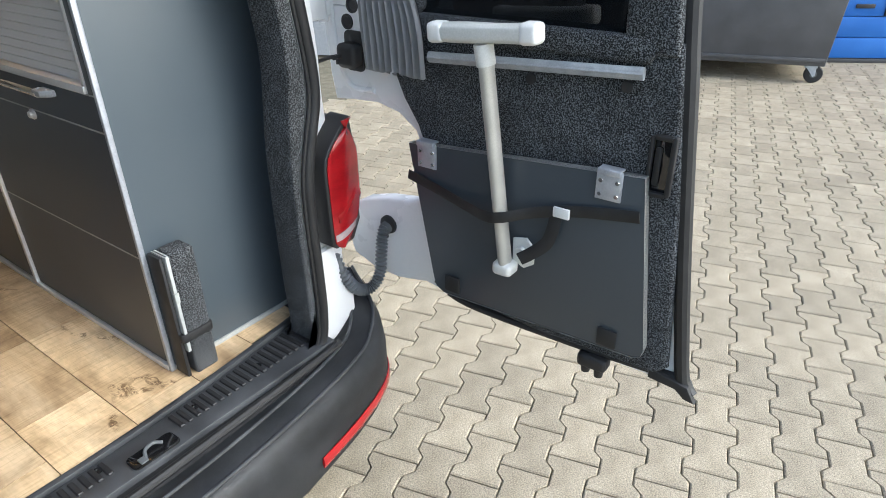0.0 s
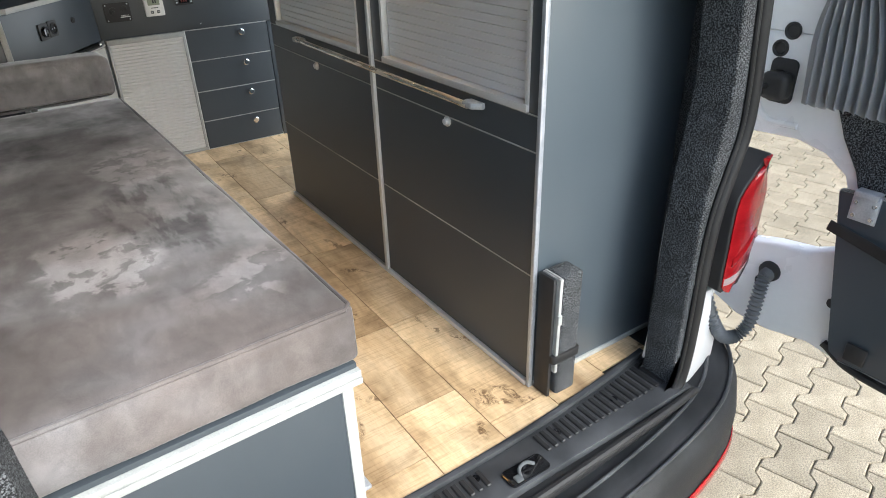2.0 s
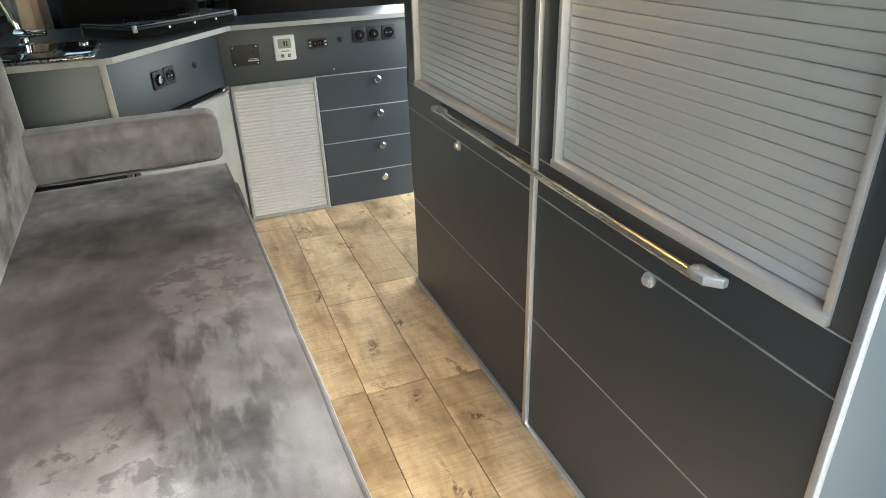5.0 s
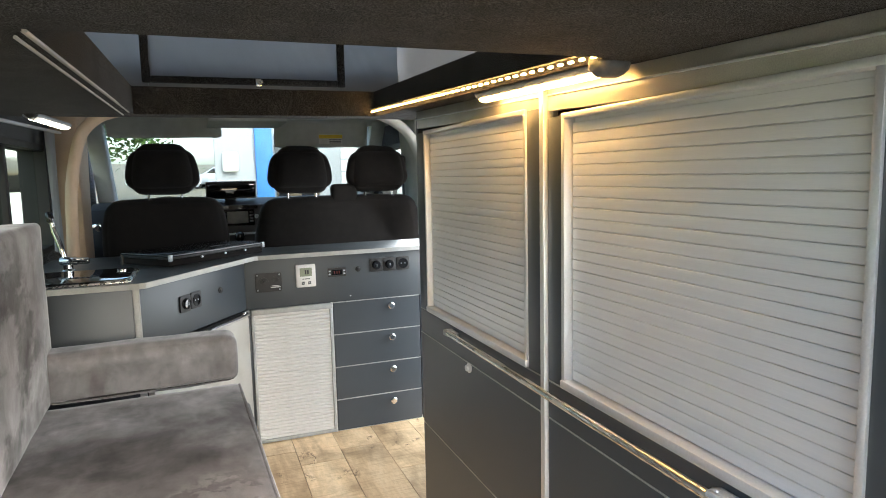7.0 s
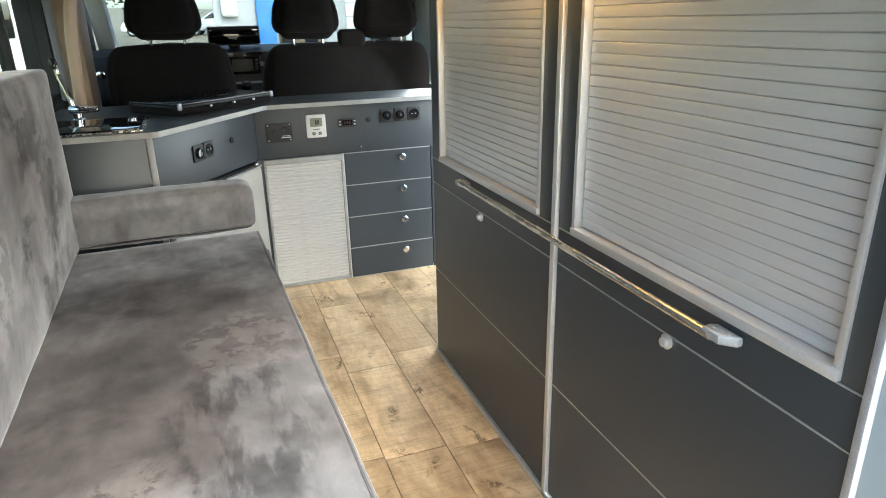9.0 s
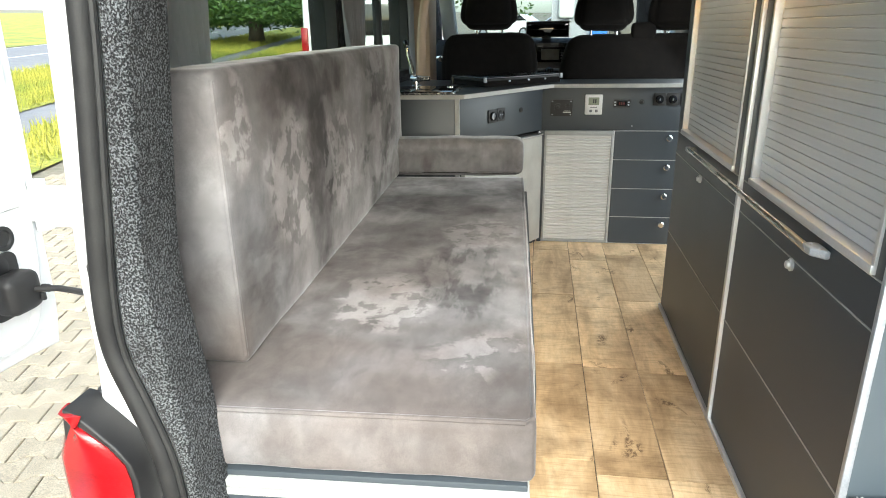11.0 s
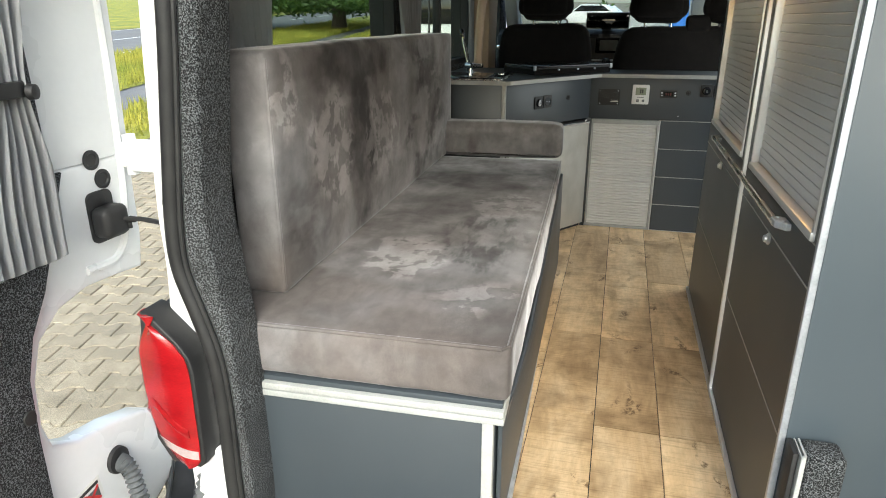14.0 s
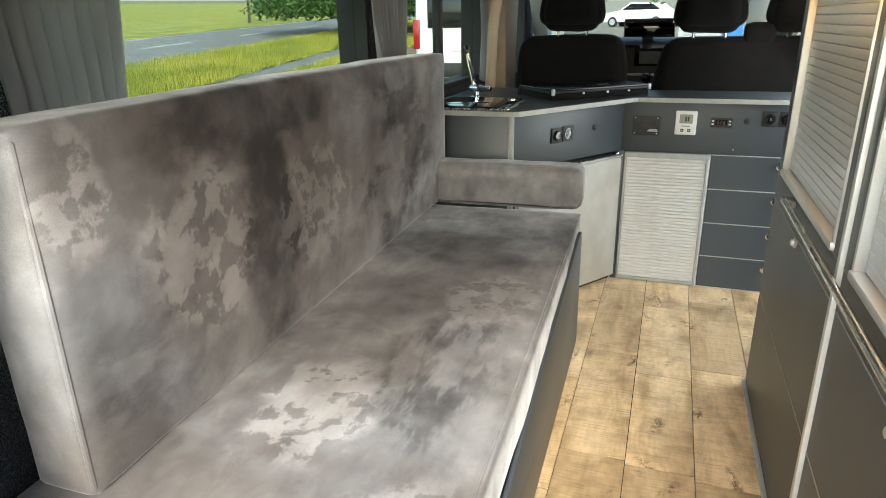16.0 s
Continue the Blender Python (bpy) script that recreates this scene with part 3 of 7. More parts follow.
for q0, q1, dz in ((-6.4, -5.0, 0.01), (-3.9, -0.1, 0.02), (7.1, 160.0, 0.02)):
    qs = steps(q0, min(q1, q0 + 12), 24) + ([30.0, 60.0, 100.0, 160.0] if q1 > 100 else [])
    ob = solo("grass", sheet(qs, steps(-30, 70, 160) + [120, 250], dz, 0.05, by_road), GRASS, "yellowish summer grass beside the country road", "grass", kind="stuff")
solo("footpath", sheet([-5.1, -3.8], steps(-30, 90, 60), 0.004, 0, by_road), ASPHALT, "narrow grey footpath between two grass strips", "path", kind="structure")
solo("road", sheet(steps(-0.2, 7.2, 6), steps(-40, 200, 80), 0.004, 0, by_road), ASPHALT, "pale grey asphalt country road", "road", kind="structure")
for q in (0.25, 6.9):
    solo("edge_marking", sheet([q - 0.06, q + 0.06], steps(-40, 200, 80), 0.010, 0, by_road), LABELW, "white edge line of the road", "road marking", kind="structure")
for k in range(14):
    solo("lane_marking", sheet([3.45, 3.6], steps(-30 + k * 9, -26 + k * 9, 3), 0.010, 0, by_road), LABELW, "white dashed line of the road", "road marking", kind="structure")

# ---- van shell ----
CX = 0.33  # middle of the van


def rise(y):
    """The ceiling climbs a little towards the front."""
    return 1.722 + (y - 1.4) * 0.027


def sloped(bm):
    for v in bm.verts:
        v.co.z += (v.co.y - 1.4) * 0.027
    return bm


# floor bed and its oak planks
bed = prism([(-0.62, 5.6), (-0.62, 1.33), (-0.35, 1.29), (0.0, 1.268), (0.315, 1.262), (0.66, 1.276), (0.95, 1.312), (1.22, 1.36), (1.22, 5.6)], 0.40, FLOOR - 0.006, "z")
floor = solo("floor", bed, BLACKPL, "oak laminate plank floor of the camper", "floor", kind="structure")

# rear sill: ribbed tread plate, seal channel
def sill_y(x, mid, fall):
    return mid + fall * (x - CX) ** 2


def strip(x0, x1, near, far, z0, z1, n=24, bevel=0.0):
    """A plate across the van between two bowed lines."""
    xs = [x0 + (x1 - x0) * i / n for i in range(n + 1)]
    out = [(x, near(x)) for x in xs] + [(x, far(x)) for x in xs[::-1]]
    return prism(out, z0, z1, "z", bevel)


def edge_floor(x):
    return 1.262 + 0.115 * (x - CX) ** 2


sill = thing("tread_sill", (CX, 1.2, 0.5), "ribbed black plastic tread sill of the rear opening", "sill")
L0 = Matrix.Translation((-CX, -1.2, -0.5))
part("tread_plate", moved(strip(-0.36, 0.99, lambda x: 1.162, edge_floor, 0.46, 0.502, bevel=0.004), L0), BUMPER, sill)
part("edge_trim", moved(strip(-0.36, 0.99, lambda x: edge_floor(x) - 0.004, lambda x: edge_floor(x) + 0.012, 0.50, 0.515, bevel=0.003), L0), BUMPER, sill, "slim dark grey edge trim")
ribs = []
for i in range(64):
    x = -0.33 + i * 0.0205
    if 0.42 < x < 0.56:
        continue
    ribs.append(box(x - 0.006, x + 0.006, 1.205, edge_floor(x) - 0.012, 0.500, 0.5065, 0.002, 1))
part("rib_pattern", moved(joined(*ribs), L0), BLACKPL, sill)
part("lip", moved(strip(-0.38, 1.0, lambda x: 1.125 + 0.05 * (x - CX) ** 2, lambda x: 1.166, 0.44, 0.486, bevel=0.008), L0), BLACKPL, sill)
part("sill_seal", moved(tube(spline([(x, 1.133 + 0.05 * (x - CX) ** 2, 0.486) for x in (-0.38, 0.0, 0.4, 0.8, 1.0)]), 0.011, 10), L0), RUBBER, sill, "black rubber door seal")
for x in (0.20, 0.395, 0.62, 0.80):
    part("screw", moved(turned([(0.009, 0), (0.009, 0.003), (0.004, 0.003), (0.003, 0.001)], (x, 1.235, 0.503), n=12), L0), BLACKGL, sill)
part("striker_recess", moved(prism(rounded(0.44, 0.545, 1.168, 1.215, 0.012), 0.503, 0.507, "z", 0.002), L0), BLACKGL, sill)
part("striker", moved(joined(tube(spline([(0.470, 1.182, 0.508), (0.478, 1.196, 0.515), (0.498, 1.200, 0.517), (0.515, 1.192, 0.511)]), 0.004, 8), box(0.455, 0.472, 1.172, 1.19, 0.507, 0.512, 0.002)), L0), GREYPL, sill, "dull steel lock striker loop")

# bumper
def bumper_line(s):
    return spline([(-0.60, 1.30), (-0.50, 1.14), (-0.34, 1.055), (0.0, 1.012), (0.315, 1.0), (0.66, 1.012), (0.98, 1.055), (1.15, 1.13), (1.24, 1.29)], 8)


bm = bmesh.new()
prof = [(0.125, 0.470), (0.075, 0.478), (0.035, 0.470), (0.010, 0.445), (0.0, 0.40), (0.0, 0.33), (0.012, 0.26), (0.05, 0.20), (0.12, 0.18)]
line = bumper_line(0)
rings = []
for i, p in enumerate(line):
    d = (line[min(i + 1, len(line) - 1)] - line[max(i - 1, 0)]).normalized()
    nrm = Vector((-d.y, d.x))
    up = 0.10 * max(0.0, (abs(p.x - CX) - 0.72) / 0.2) ** 1.2
    ring = []
    for k, (inn, z) in enumerate(prof):
        zz = z + (up * (1.0 if k < 3 else 0.7 if k == 3 else 0.25 if k == 4 else 0))
        ring.append(bm.verts.new((p.x + nrm.x * inn, p.y + nrm.y * inn, zz)))
    rings.append(ring)
for a, b in zip(rings, rings[1:]):
    for k in range(len(prof) - 1):
        bm.faces.new((a[k], a[k + 1], b[k + 1], b[k]))
bmesh.ops.solidify(bm, geom=bm.faces[:], thickness=0.004)
bumper = thing("rear_bumper", (0, 0, 0), "scuffed black plastic rear bumper with red reflectors", "bumper")
part("shell", bm, BUMPER, bumper, smooth=50)
for inn, z in ((0.030, 0.472), (0.088, 0.479)):
    ridge = []
    for i, p in enumerate(line):
        d = (line[min(i + 1, len(line) - 1)] - line[max(i - 1, 0)]).normalized()
        up = 0.10 * max(0.0, (abs(p.x - CX) - 0.72) / 0.2) ** 1.2
        ridge.append((p.x - d.y * inn, p.y + d.x * inn, z + up))
    part("step_ridge", tube(ridge, 0.0045, 8), BUMPER, bumper)
for sgn in (-1, 1):
    pts = []
    for i, p in enumerate(line):
        if 0.45 < sgn * (p.x - CX) < 0.86:
            d = (line[min(i + 1, len(line) - 1)] - line[max(i - 1, 0)]).normalized()
            nrm = Vector((-d.y, d.x))
            pts.append((p.x - nrm.x * 0.003, p.y - nrm.y * 0.003, 0.315))
    part("reflector", tube(pts, 0.01, 10, flat=(0.004, 0.017)), REDLENS, bumper, "red plastic reflector strip")


def side_frame(sgn):
    """One rear corner: carpeted pillar, white body flange, rubber seal and the side wall behind it. sgn: 1 for the cabinet side."""
    X = lambda d: CX + sgn * d
    key = "right" if sgn > 0 else "left"
    # inner edge of the carpet and the seal line, as distances from the middle and heights
    inner = spline([(0.575, 1.80), (0.602, 1.55), (0.628, 1.33), (0.638, 1.22), (0.630, 1.12), (0.617, 1.0), (0.612, 0.80), (0.612, 0.62), (0.618, 0.50)], 6)
    seal = spline([(0.622, 1.80), (0.638, 1.55), (0.666, 1.33), (0.682, 1.20), (0.682, 1.12), (0.660, 1.04), (0.638, 0.95), (0.632, 0.83), (0.634, 0.70), (0.632, 0.58), (0.618, 0.505), (0.58, 0.478)], 6)
    carpet = prism([(X(p.x), p.y) for p in inner] + [(X(p.x), p.y) for p in seal[::-1]], 1.185, 1.275, "y", 0.006, 3)
    solo("pillar_" + key, carpet, CARPET, "dark grey carpeted rear door pillar", "pillar", kind="structure")
    path = [(X(p.x), 1.178, p.y) for p in seal]
    solo("door_seal_" + key, joined(tube([(X(p.x + 0.016), 1.181, p.y) for p in seal], 0.014, 12), tube([(X(p.x + 0.001), 1.181, p.y) for p in seal], 0.005, 8)), RUBBER, "black rubber seal round the rear opening", "seal", kind="structure")
    # painted flange outside the seal
    outer = spline([(0.705, 1.80), (0.73, 1.55), (0.748, 1.33), (0.756, 1.2), (0.756, 1.1), (0.77, 0.9), (0.77, 0.7), (0.77, 0.52)], 6)
    flange = prism([(X(p.x), p.y) for p in seal[:-8]] + [(X(p.x), p.y) for p in outer[::-1]], 1.215, 1.29, "y", 0.006)
    solo("body_flange_" + key, flange, WHITE, "white painted body flange at the rear door", "body panel", kind="structure")
    # the flank turns in towards the rear opening
    solo("corner_panel_" + key, prism([(X(0.735), 1.292), (X(0.752), 1.292), (X(0.905), 1.47), (X(0.945), 1.504), (X(0.86), 1.504)], 0.45, 2.0, "z"), WHITE, "white painted rear corner of the van body", "body panel", kind="structure")
    solo("corner_lining_" + key, prism([(X(0.700), 1.294), (X(0.733), 1.296), (X(0.856), 1.499), (X(0.836), 1.499)], 0.45, 1.75, "z"), CARPET, "dark carpet lining of the rear corner", "wall", kind="structure")
    return X


side_frame(-1)
side_frame(1)

# side walls with their carpet lining; the left one has two windows
WL, WR = -0.52, 1.17


def wall_with_holes(x0, x1, y0, y1, z0, z1, holes):
    """A wall in bricks of plain blocks round rectangular openings (y0, y1, z0, z1), side by side along y."""
    parts, y = [], y0
    for a, b, c, d in holes:
        parts.append(box(x0, x1, y, a, z0, z1))
        parts.append(box(x0, x1, a, b, z0, c))
        parts.append(box(x0, x1, a, b, d, z1))
        y = b
    parts.append(box(x0, x1, y, y1, z0, z1))
    return joined(*parts)


LWIN = [(1.62, 2.80, 1.30, 1.70), (3.00, 4.06, 1.30, 1.73), (4.55, 5.05, 1.25, 1.76)]
RWIN = [(2.90, 4.05, 0.52, 1.72), (4.55, 5.05, 1.25, 1.76)]
solo("wall_left", wall_with_holes(WL - 0.05, WL, 1.50, 5.3, 0.42, 1.98, LWIN), CARPET, "dark carpet-lined side wall with windows", "wall", kind="structure")
solo("wall_right", wall_with_holes(WR, WR + 0.05, 1.50, 5.3, 0.42, 1.98, RWIN), CARPET, "dark carpet-lined side wall behind the cabinets", "wall", kind="structure")
solo("body_side_left", wall_with_holes(WL - 0.10, WL - 0.055, 1.505, 5.3, 0.20, 2.0, LWIN), WHITE, "white painted outer side panel of the van", "body panel", kind="structure")
solo("body_side_right", wall_with_holes(WR + 0.055, WR + 0.10, 1.505, 5.3, 0.20, 2.0, RWIN), WHITE, "white painted outer side panel of the van", "body panel", kind="structure")

# ceiling with the opening into the raised roof
OX0, OX1, OY0, OY1 = -0.105, 0.60, 1.765, 3.03
ceil = joined(box(WL - 0.04, OX0, 1.2, 3.12, 1.722, 1.80), box(OX1, WR + 0.04, 1.2, 3.12, 1.722, 1.80), box(OX0, OX1, 1.2, OY0, 1.722, 1.80), box(OX0, OX1, OY1, 3.12, 1.722, 1.80))
solo("ceiling", sloped(ceil), ROOFFELT, "dark felt-lined ceiling with a roof opening", "ceiling", kind="structure")

# ---- tall cabinet ----
CF = 0.665  # its front
tall = thing("tall_cabinet", (CF, 1.38, FLOOR), "tall anthracite laminate cabinet with silver tambour shutters", "cabinet")
T0 = Matrix.Translation((-CF, -1.38, -FLOOR))


def tp(name, bm, material, label="", parent=None, smooth=35):
    return part(name, moved(bm, T0), material, parent or tall, label, smooth)


TOPZ = 1.745
tp("rear_panel", box(0.672, 1.155, 1.382, 1.398, 0.522, 1.735, 0.001), LAMINATE_SKY, "laminate side panel toned paler for the sky's reflection")
tp("base_strip", box(0.672, 1.155, 1.377, 1.398, FLOOR, 0.522, 0.001), LIGHTEDGE)
tp("front_base_strip", box(0.657, 0.672, 1.39, 2.82, FLOOR, 0.524, 0.001), ALU)
tp("corner_profile", box(0.659, 0.671, 1.378, 1.389, FLOOR, 1.735, 0.002), ZINC, "brushed aluminium corner profile")
tp("far_side", box(0.668, 1.155, 2.806, 2.822, FLOOR, TOPZ, 0.001), LAMINATE)
tp("carcass_back", box(1.14, 1.155, 1.40, 2.80, FLOOR, TOPZ), LAMINATE)
tp("carcass_shelf", box(0.70, 1.14, 1.40, 2.80, 1.165, 1.182), LAMINATE)
tp("middle_profile", box(0.657, 0.690, 2.052, 2.068, FLOOR, TOPZ + 0.015, 0.002), ALU, "aluminium divider profile")
for y0, y1, lock in ((1.390, 2.050, 1.703), (2.070, 2.812, 2.438)):
    for nm, z0, z1 in (("lower_flap", 0.526, 0.8145), ("upper_flap", 0.8165, 1.1), ("rail_panel", 1.102, 1.174)):
        d = tp(nm, box(CF, CF + 0.018, y0, y1, z0, z1, 0.0012, 1), LAMINATE)
        if nm == "upper_flap":
            tp("push_lock", turned([(0.012, 0), (0.0125, 0.004), (0.0095, 0.0065), (0.0085, 0.005), (0.0075, 0.011), (0.0045, 0.0125)], (CF - 0.0005, lock, 1.091), (-1, 0, 0)), ALU, "satin chrome push lock", d)
    for z in (0.8155, 1.101, 1.1755):
        tp("edge_line", box(CF - 0.001, CF + 0.012, y0, y1, z - 0.0012, z + 0.0012), LIGHTEDGE)
for y0, y1, ya, yb, ztop in ((1.390, 2.050, 1.420, 1.996, 1.671), (2.070, 2.812, 2.130, 2.742, 1.692)):
    z0 = 1.190
    tp("stile", box(CF, CF + 0.018, y0, ya, 1.177, ztop + 0.004, 0.001), LAMINATE)
    tp("stile", box(CF, CF + 0.018, yb, y1, 1.177, ztop + 0.004, 0.001), LAMINATE)
    tp("fascia", sloped(box(CF + 0.002, CF + 0.02, y0, y1, ztop - 0.001 - (y0 - 1.4) * 0.027, 1.7215, 0.001)), BEIGEPL, "silver fascia above the shutter")
    tp("fascia_bead", sloped(box(CF - 0.003, CF + 0.006, y0, y1, 1.697, 1.7, 0.001)), ALU)
    fr = joined(box(CF - 0.004, CF + 0.03, ya, ya + 0.010, z0, ztop, 0.001), box(CF - 0.004, CF + 0.03, yb - 0.010, yb, z0, ztop, 0.001),
                box(CF - 0.008, CF + 0.03, ya, yb, 1.178, z0 + 0.004, 0.003), box(CF - 0.005, CF + 0.03, ya, yb, ztop - 0.002, ztop + 0.008, 0.002))
    tp("shutter_frame", fr, ALU, "aluminium shutter frame")
    tam = tp("tambour", box(CF + 0.0175, CF + 0.034, ya + 0.012, yb - 0.012, z0, ztop), TAMBOUR, "silver tambour shutter, closed")
    n = int((ztop - z0 - 0.004) / 0.0187)
    slat = None
    for i in range(n):
        z = z0 + 0.005 + i * 0.0187
        if slat is None:
            prof = [(CF + 0.0178, z + 0.0004), (CF + 0.0136, z + 0.0004), (CF + 0.0124, z + 0.0012), (CF + 0.0119, z + 0.009), (CF + 0.0124, z + 0.0172), (CF + 0.0136, z + 0.0181), (CF + 0.0178, z + 0.0181)]
            slat = tp("slat", prism(prof, ya + 0.013, yb - 0.013, "y"), TAMBOUR, parent=tam, smooth=18)
        else:
            s = new("slat", slat.data)
            s.parent = tam
            s.location = (0, 0, i * 0.0187 * PLAN)
# grab rail
rail = thing("grab_rail", (0.645, 1.56, 1.16), "polished steel grab rail with grey end brackets", "rail")
R0 = Matrix.Translation((-0.645, -1.56, -1.16))
part("bar", moved(tube([(0.645, 1.598, 1.156), (0.645, 2.0, 1.157), (0.645, 2.533, 1.160)], 0.0075, 16), R0), STEEL, rail)
for y in (1.586, 2.533):
    br = prism([(0.664, y - 0.026), (0.656, y - 0.026), (0.639, y - 0.008), (0.638, y + 0.022), (0.652, y + 0.026), (0.664, y + 0.020)], 1.1510, 1.1670, "z", 0.004, 3)
    part("bracket", moved(br, R0), GREYCAST, rail, "grey cast end bracket")
    for k in (-0.014, 0.012):
        part("screw", moved(turned([(0.0032, 0), (0.0026, 0.0012), (0.001, 0.0006)], (0.6475 + 0.3 * abs(min(0, k)), y + k, 1.1672), n=10), R0), ZINC, rail)

# carpeted block with the table rail beside the cabinet foot
blk = thing("table_leg_mount", (0.71, 1.36, FLOOR), "carpet-covered block with an aluminium rail and strap", "bracket")
B0 = Matrix.Translation((-0.71, -1.36, -FLOOR))
part("block", moved(box(0.692, 0.752, 1.318, 1.374, FLOOR + 0.001, 0.838, 0.008, 3), B0), CARPET, blk)
part("channel", moved(joined(box(0.681, 0.689, 1.316, 1.322, 0.585, 0.836, 0.001), box(0.681, 0.683, 1.322, 1.372, 0.585, 0.836), box(0.687, 0.6905, 1.322, 1.372, 0.585, 0.836)), B0), LIGHTEDGE, blk, "pale aluminium channel")
# black strip standing in for the dark gap between cabinet and channel
part("backing", moved(box(0.671, 0.680, 1.326, 1.374, FLOOR + 0.002, 0.834, 0.002), B0), BLACKPL, blk)
part("channel_clip", moved(box(0.679, 0.690, 1.312, 1.322, 0.72, 0.745, 0.002), B0), LIGHTEDGE, blk)
part("strap", moved(prism(rounded(0.672, 0.756, 1.313, 1.3745, 0.009), 0.612, 0.634, "z", 0.002), B0), RUBBER, blk, "black rubber strap")

# ---- bench ----
BX, BY = 0.19, 1.28
TURNB = 2.1
def bench_part(name, bm, material, parent, label="", smooth=35):
    return part(name, bm, material, parent, label, smooth)


bench = thing("bench_base", (BX, BY, FLOOR), "anthracite bench base with pale aluminium edging", "bench", turn=TURNB)
h = lambda z: z - FLOOR
bench_part("rear_panel", box(-0.56, -0.042, -0.002, 0.014, 0.0, h(0.836), 0.001), LAMINATE, bench)
bench_part("corner_post", box(-0.042, -0.021, -0.005, 0.016, 0.0, h(0.836), 0.002), LIGHTEDGE, bench, "pale aluminium corner post")
bench_part("front_panel", box(-0.036, -0.022, 0.016, 1.86, 0.0, h(0.836), 0.001), LAMINATE, bench)
bench_part("far_panel", box(-0.56, -0.036, 1.80, 1.815, 0.0, h(0.836), 0.001), LAMINATE, bench)
bench_part("lower_edge", box(-0.56, -0.002, -0.006, 1.72, h(0.836), h(0.849), 0.0015), LIGHTEDGE, bench, "pale aluminium board edge")
bench_part("upper_edge", box(-0.56, -0.003, -0.005, 1.72, h(0.8505), h(0.864), 0.0015), LIGHTEDGE, bench, "pale aluminium board edge")
bench_part("seat_board", box(-0.57, -0.006, 0.004, 1.72, h(0.865), h(0.876), 0.002), LAMINATE, bench)
flap = prism([(0.03, h(0.832)), (0.10, h(0.850)), (0.30, h(0.872)), (1.52, h(0.955)), (1.56, h(0.945)), (1.57, h(0.56)), (0.03, h(0.56))], -0.018, -0.008, "x", 0.003)
for v in flap.verts:  # it stands out more towards the far end
    v.co.x += 0.024 * min(1.0, max(0.0, (v.co.y - 0.03) / 0.12))
bench_part("side_flap", flap, LAMINATE, bench, "dark bed extension flap")
bench_part("flap_hinge", box(-0.022, 0.004, 0.02, 1.57, h(0.552), h(0.562), 0.002), ZINC, bench, "slim metal piano hinge")
bench_part("floor_trim", box(-0.022, -0.012, 0.0, 1.80, 0.0, 0.012, 0.001), ZINC, bench)
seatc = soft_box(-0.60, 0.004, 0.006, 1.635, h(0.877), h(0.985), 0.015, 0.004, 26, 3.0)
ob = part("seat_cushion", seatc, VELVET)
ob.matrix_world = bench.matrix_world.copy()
part("piping", tube([(-0.585, 0.011, h(0.981)), (-0.012, 0.011, h(0.981)), (-0.001, 0.022, h(0.981)), (-0.001, 1.62, h(0.981))], 0.0045, 8), VELVET, ob)
tagged(ob, "long grey velour bench cushion with brushed marks", "cushion")
backc = soft_box(-0.582, -0.480, 0.14, 1.75, h(0.984), h(1.470), 0.014, 0.006, 26, 9.0)
ob = part("back_cushion", backc, VELVET)
ob.matrix_world = bench.matrix_world.copy()
part("piping", tube([(-0.485, 0.145, h(1.0)), (-0.485, 0.145, h(1.455)), (-0.495, 0.150, h(1.465))], 0.0045, 8), VELVET, ob)
tagged(ob, "tall grey velour back cushion leaning on the wall", "cushion")
bol = soft_box(-0.505, -0.002, 1.640, 1.75, h(0.986), h(1.122), 0.022, 0.005, 16, 5.0)
ob = part("bolster", bol, VELVET)
ob.matrix_world = bench.matrix_world.copy()
tagged(ob, "grey velour bolster cushion at the bench end", "cushion")
part("zip", tube([(-0.49, 1.637, h(0.998)), (-0.02, 1.637, h(0.998))], 0.0025, 6), CHROME, ob, "metal zip along the lower edge")

# ---- kitchen ----
KY = 3.577
kit = thing("kitchen_unit", (0.5, KY, FLOOR), "anthracite kitchen unit across the van behind the seats", "kitchen unit")
K0 = Matrix.Translation((-0.5, -KY, -FLOOR))


def kp(name, bm, material, label="", parent=None, smooth=35):
    return part(name, moved(bm, K0), material, parent or kit, label, smooth)


DA, DB = Vector((-0.135, 3.085)), Vector((0.200, KY))  # the slanting front
dd = (DB - DA).normalized()
dn = Vector((dd.y, -dd.x))


def on_diag(s, out, z):
    """A place on the slanting front: s along it, out proud of it."""
    p = DA + dd * s + dn * out
    return (p.x, p.y, z)


DM = Matrix(((dd.x, dn.x, 0, DA.x), (dd.y, dn.y, 0, DA.y), (0, 0, 1, 0), (0, 0, 0, 1)))
DL = (DB - DA).length
kp("control_panel", box(0.20, 1.15, KY, KY + 0.018, 1.064, 1.2595, 0.001), LAMINATE)
kp("plinth", box(0.20, 1.15, KY + 0.004, KY + 0.02, FLOOR, 0.522), ALU)
kp("upright", box(0.192, 0.214, KY - 0.002, KY + 0.02, FLOOR, 1.064, 0.001), LAMINATE)
kp("upright", box(0.532, 0.540, KY + 0.001, KY + 0.02, 0.50, 1.064, 0.001), ALU)
kp("carcass_back", box(-0.45, 1.15, 3.84, 3.855, FLOOR, 1.25), LAMINATE)
kp("side_front", box(-0.50, -0.150, 3.080, 3.096, FLOOR, 1.2595, 0.001), LAMINATE)
kp("corner_strip", box(-0.149, -0.131, 3.074, 3.094, FLOOR, 1.2595, 0.002), LIGHTEDGE, "pale aluminium corner strip")
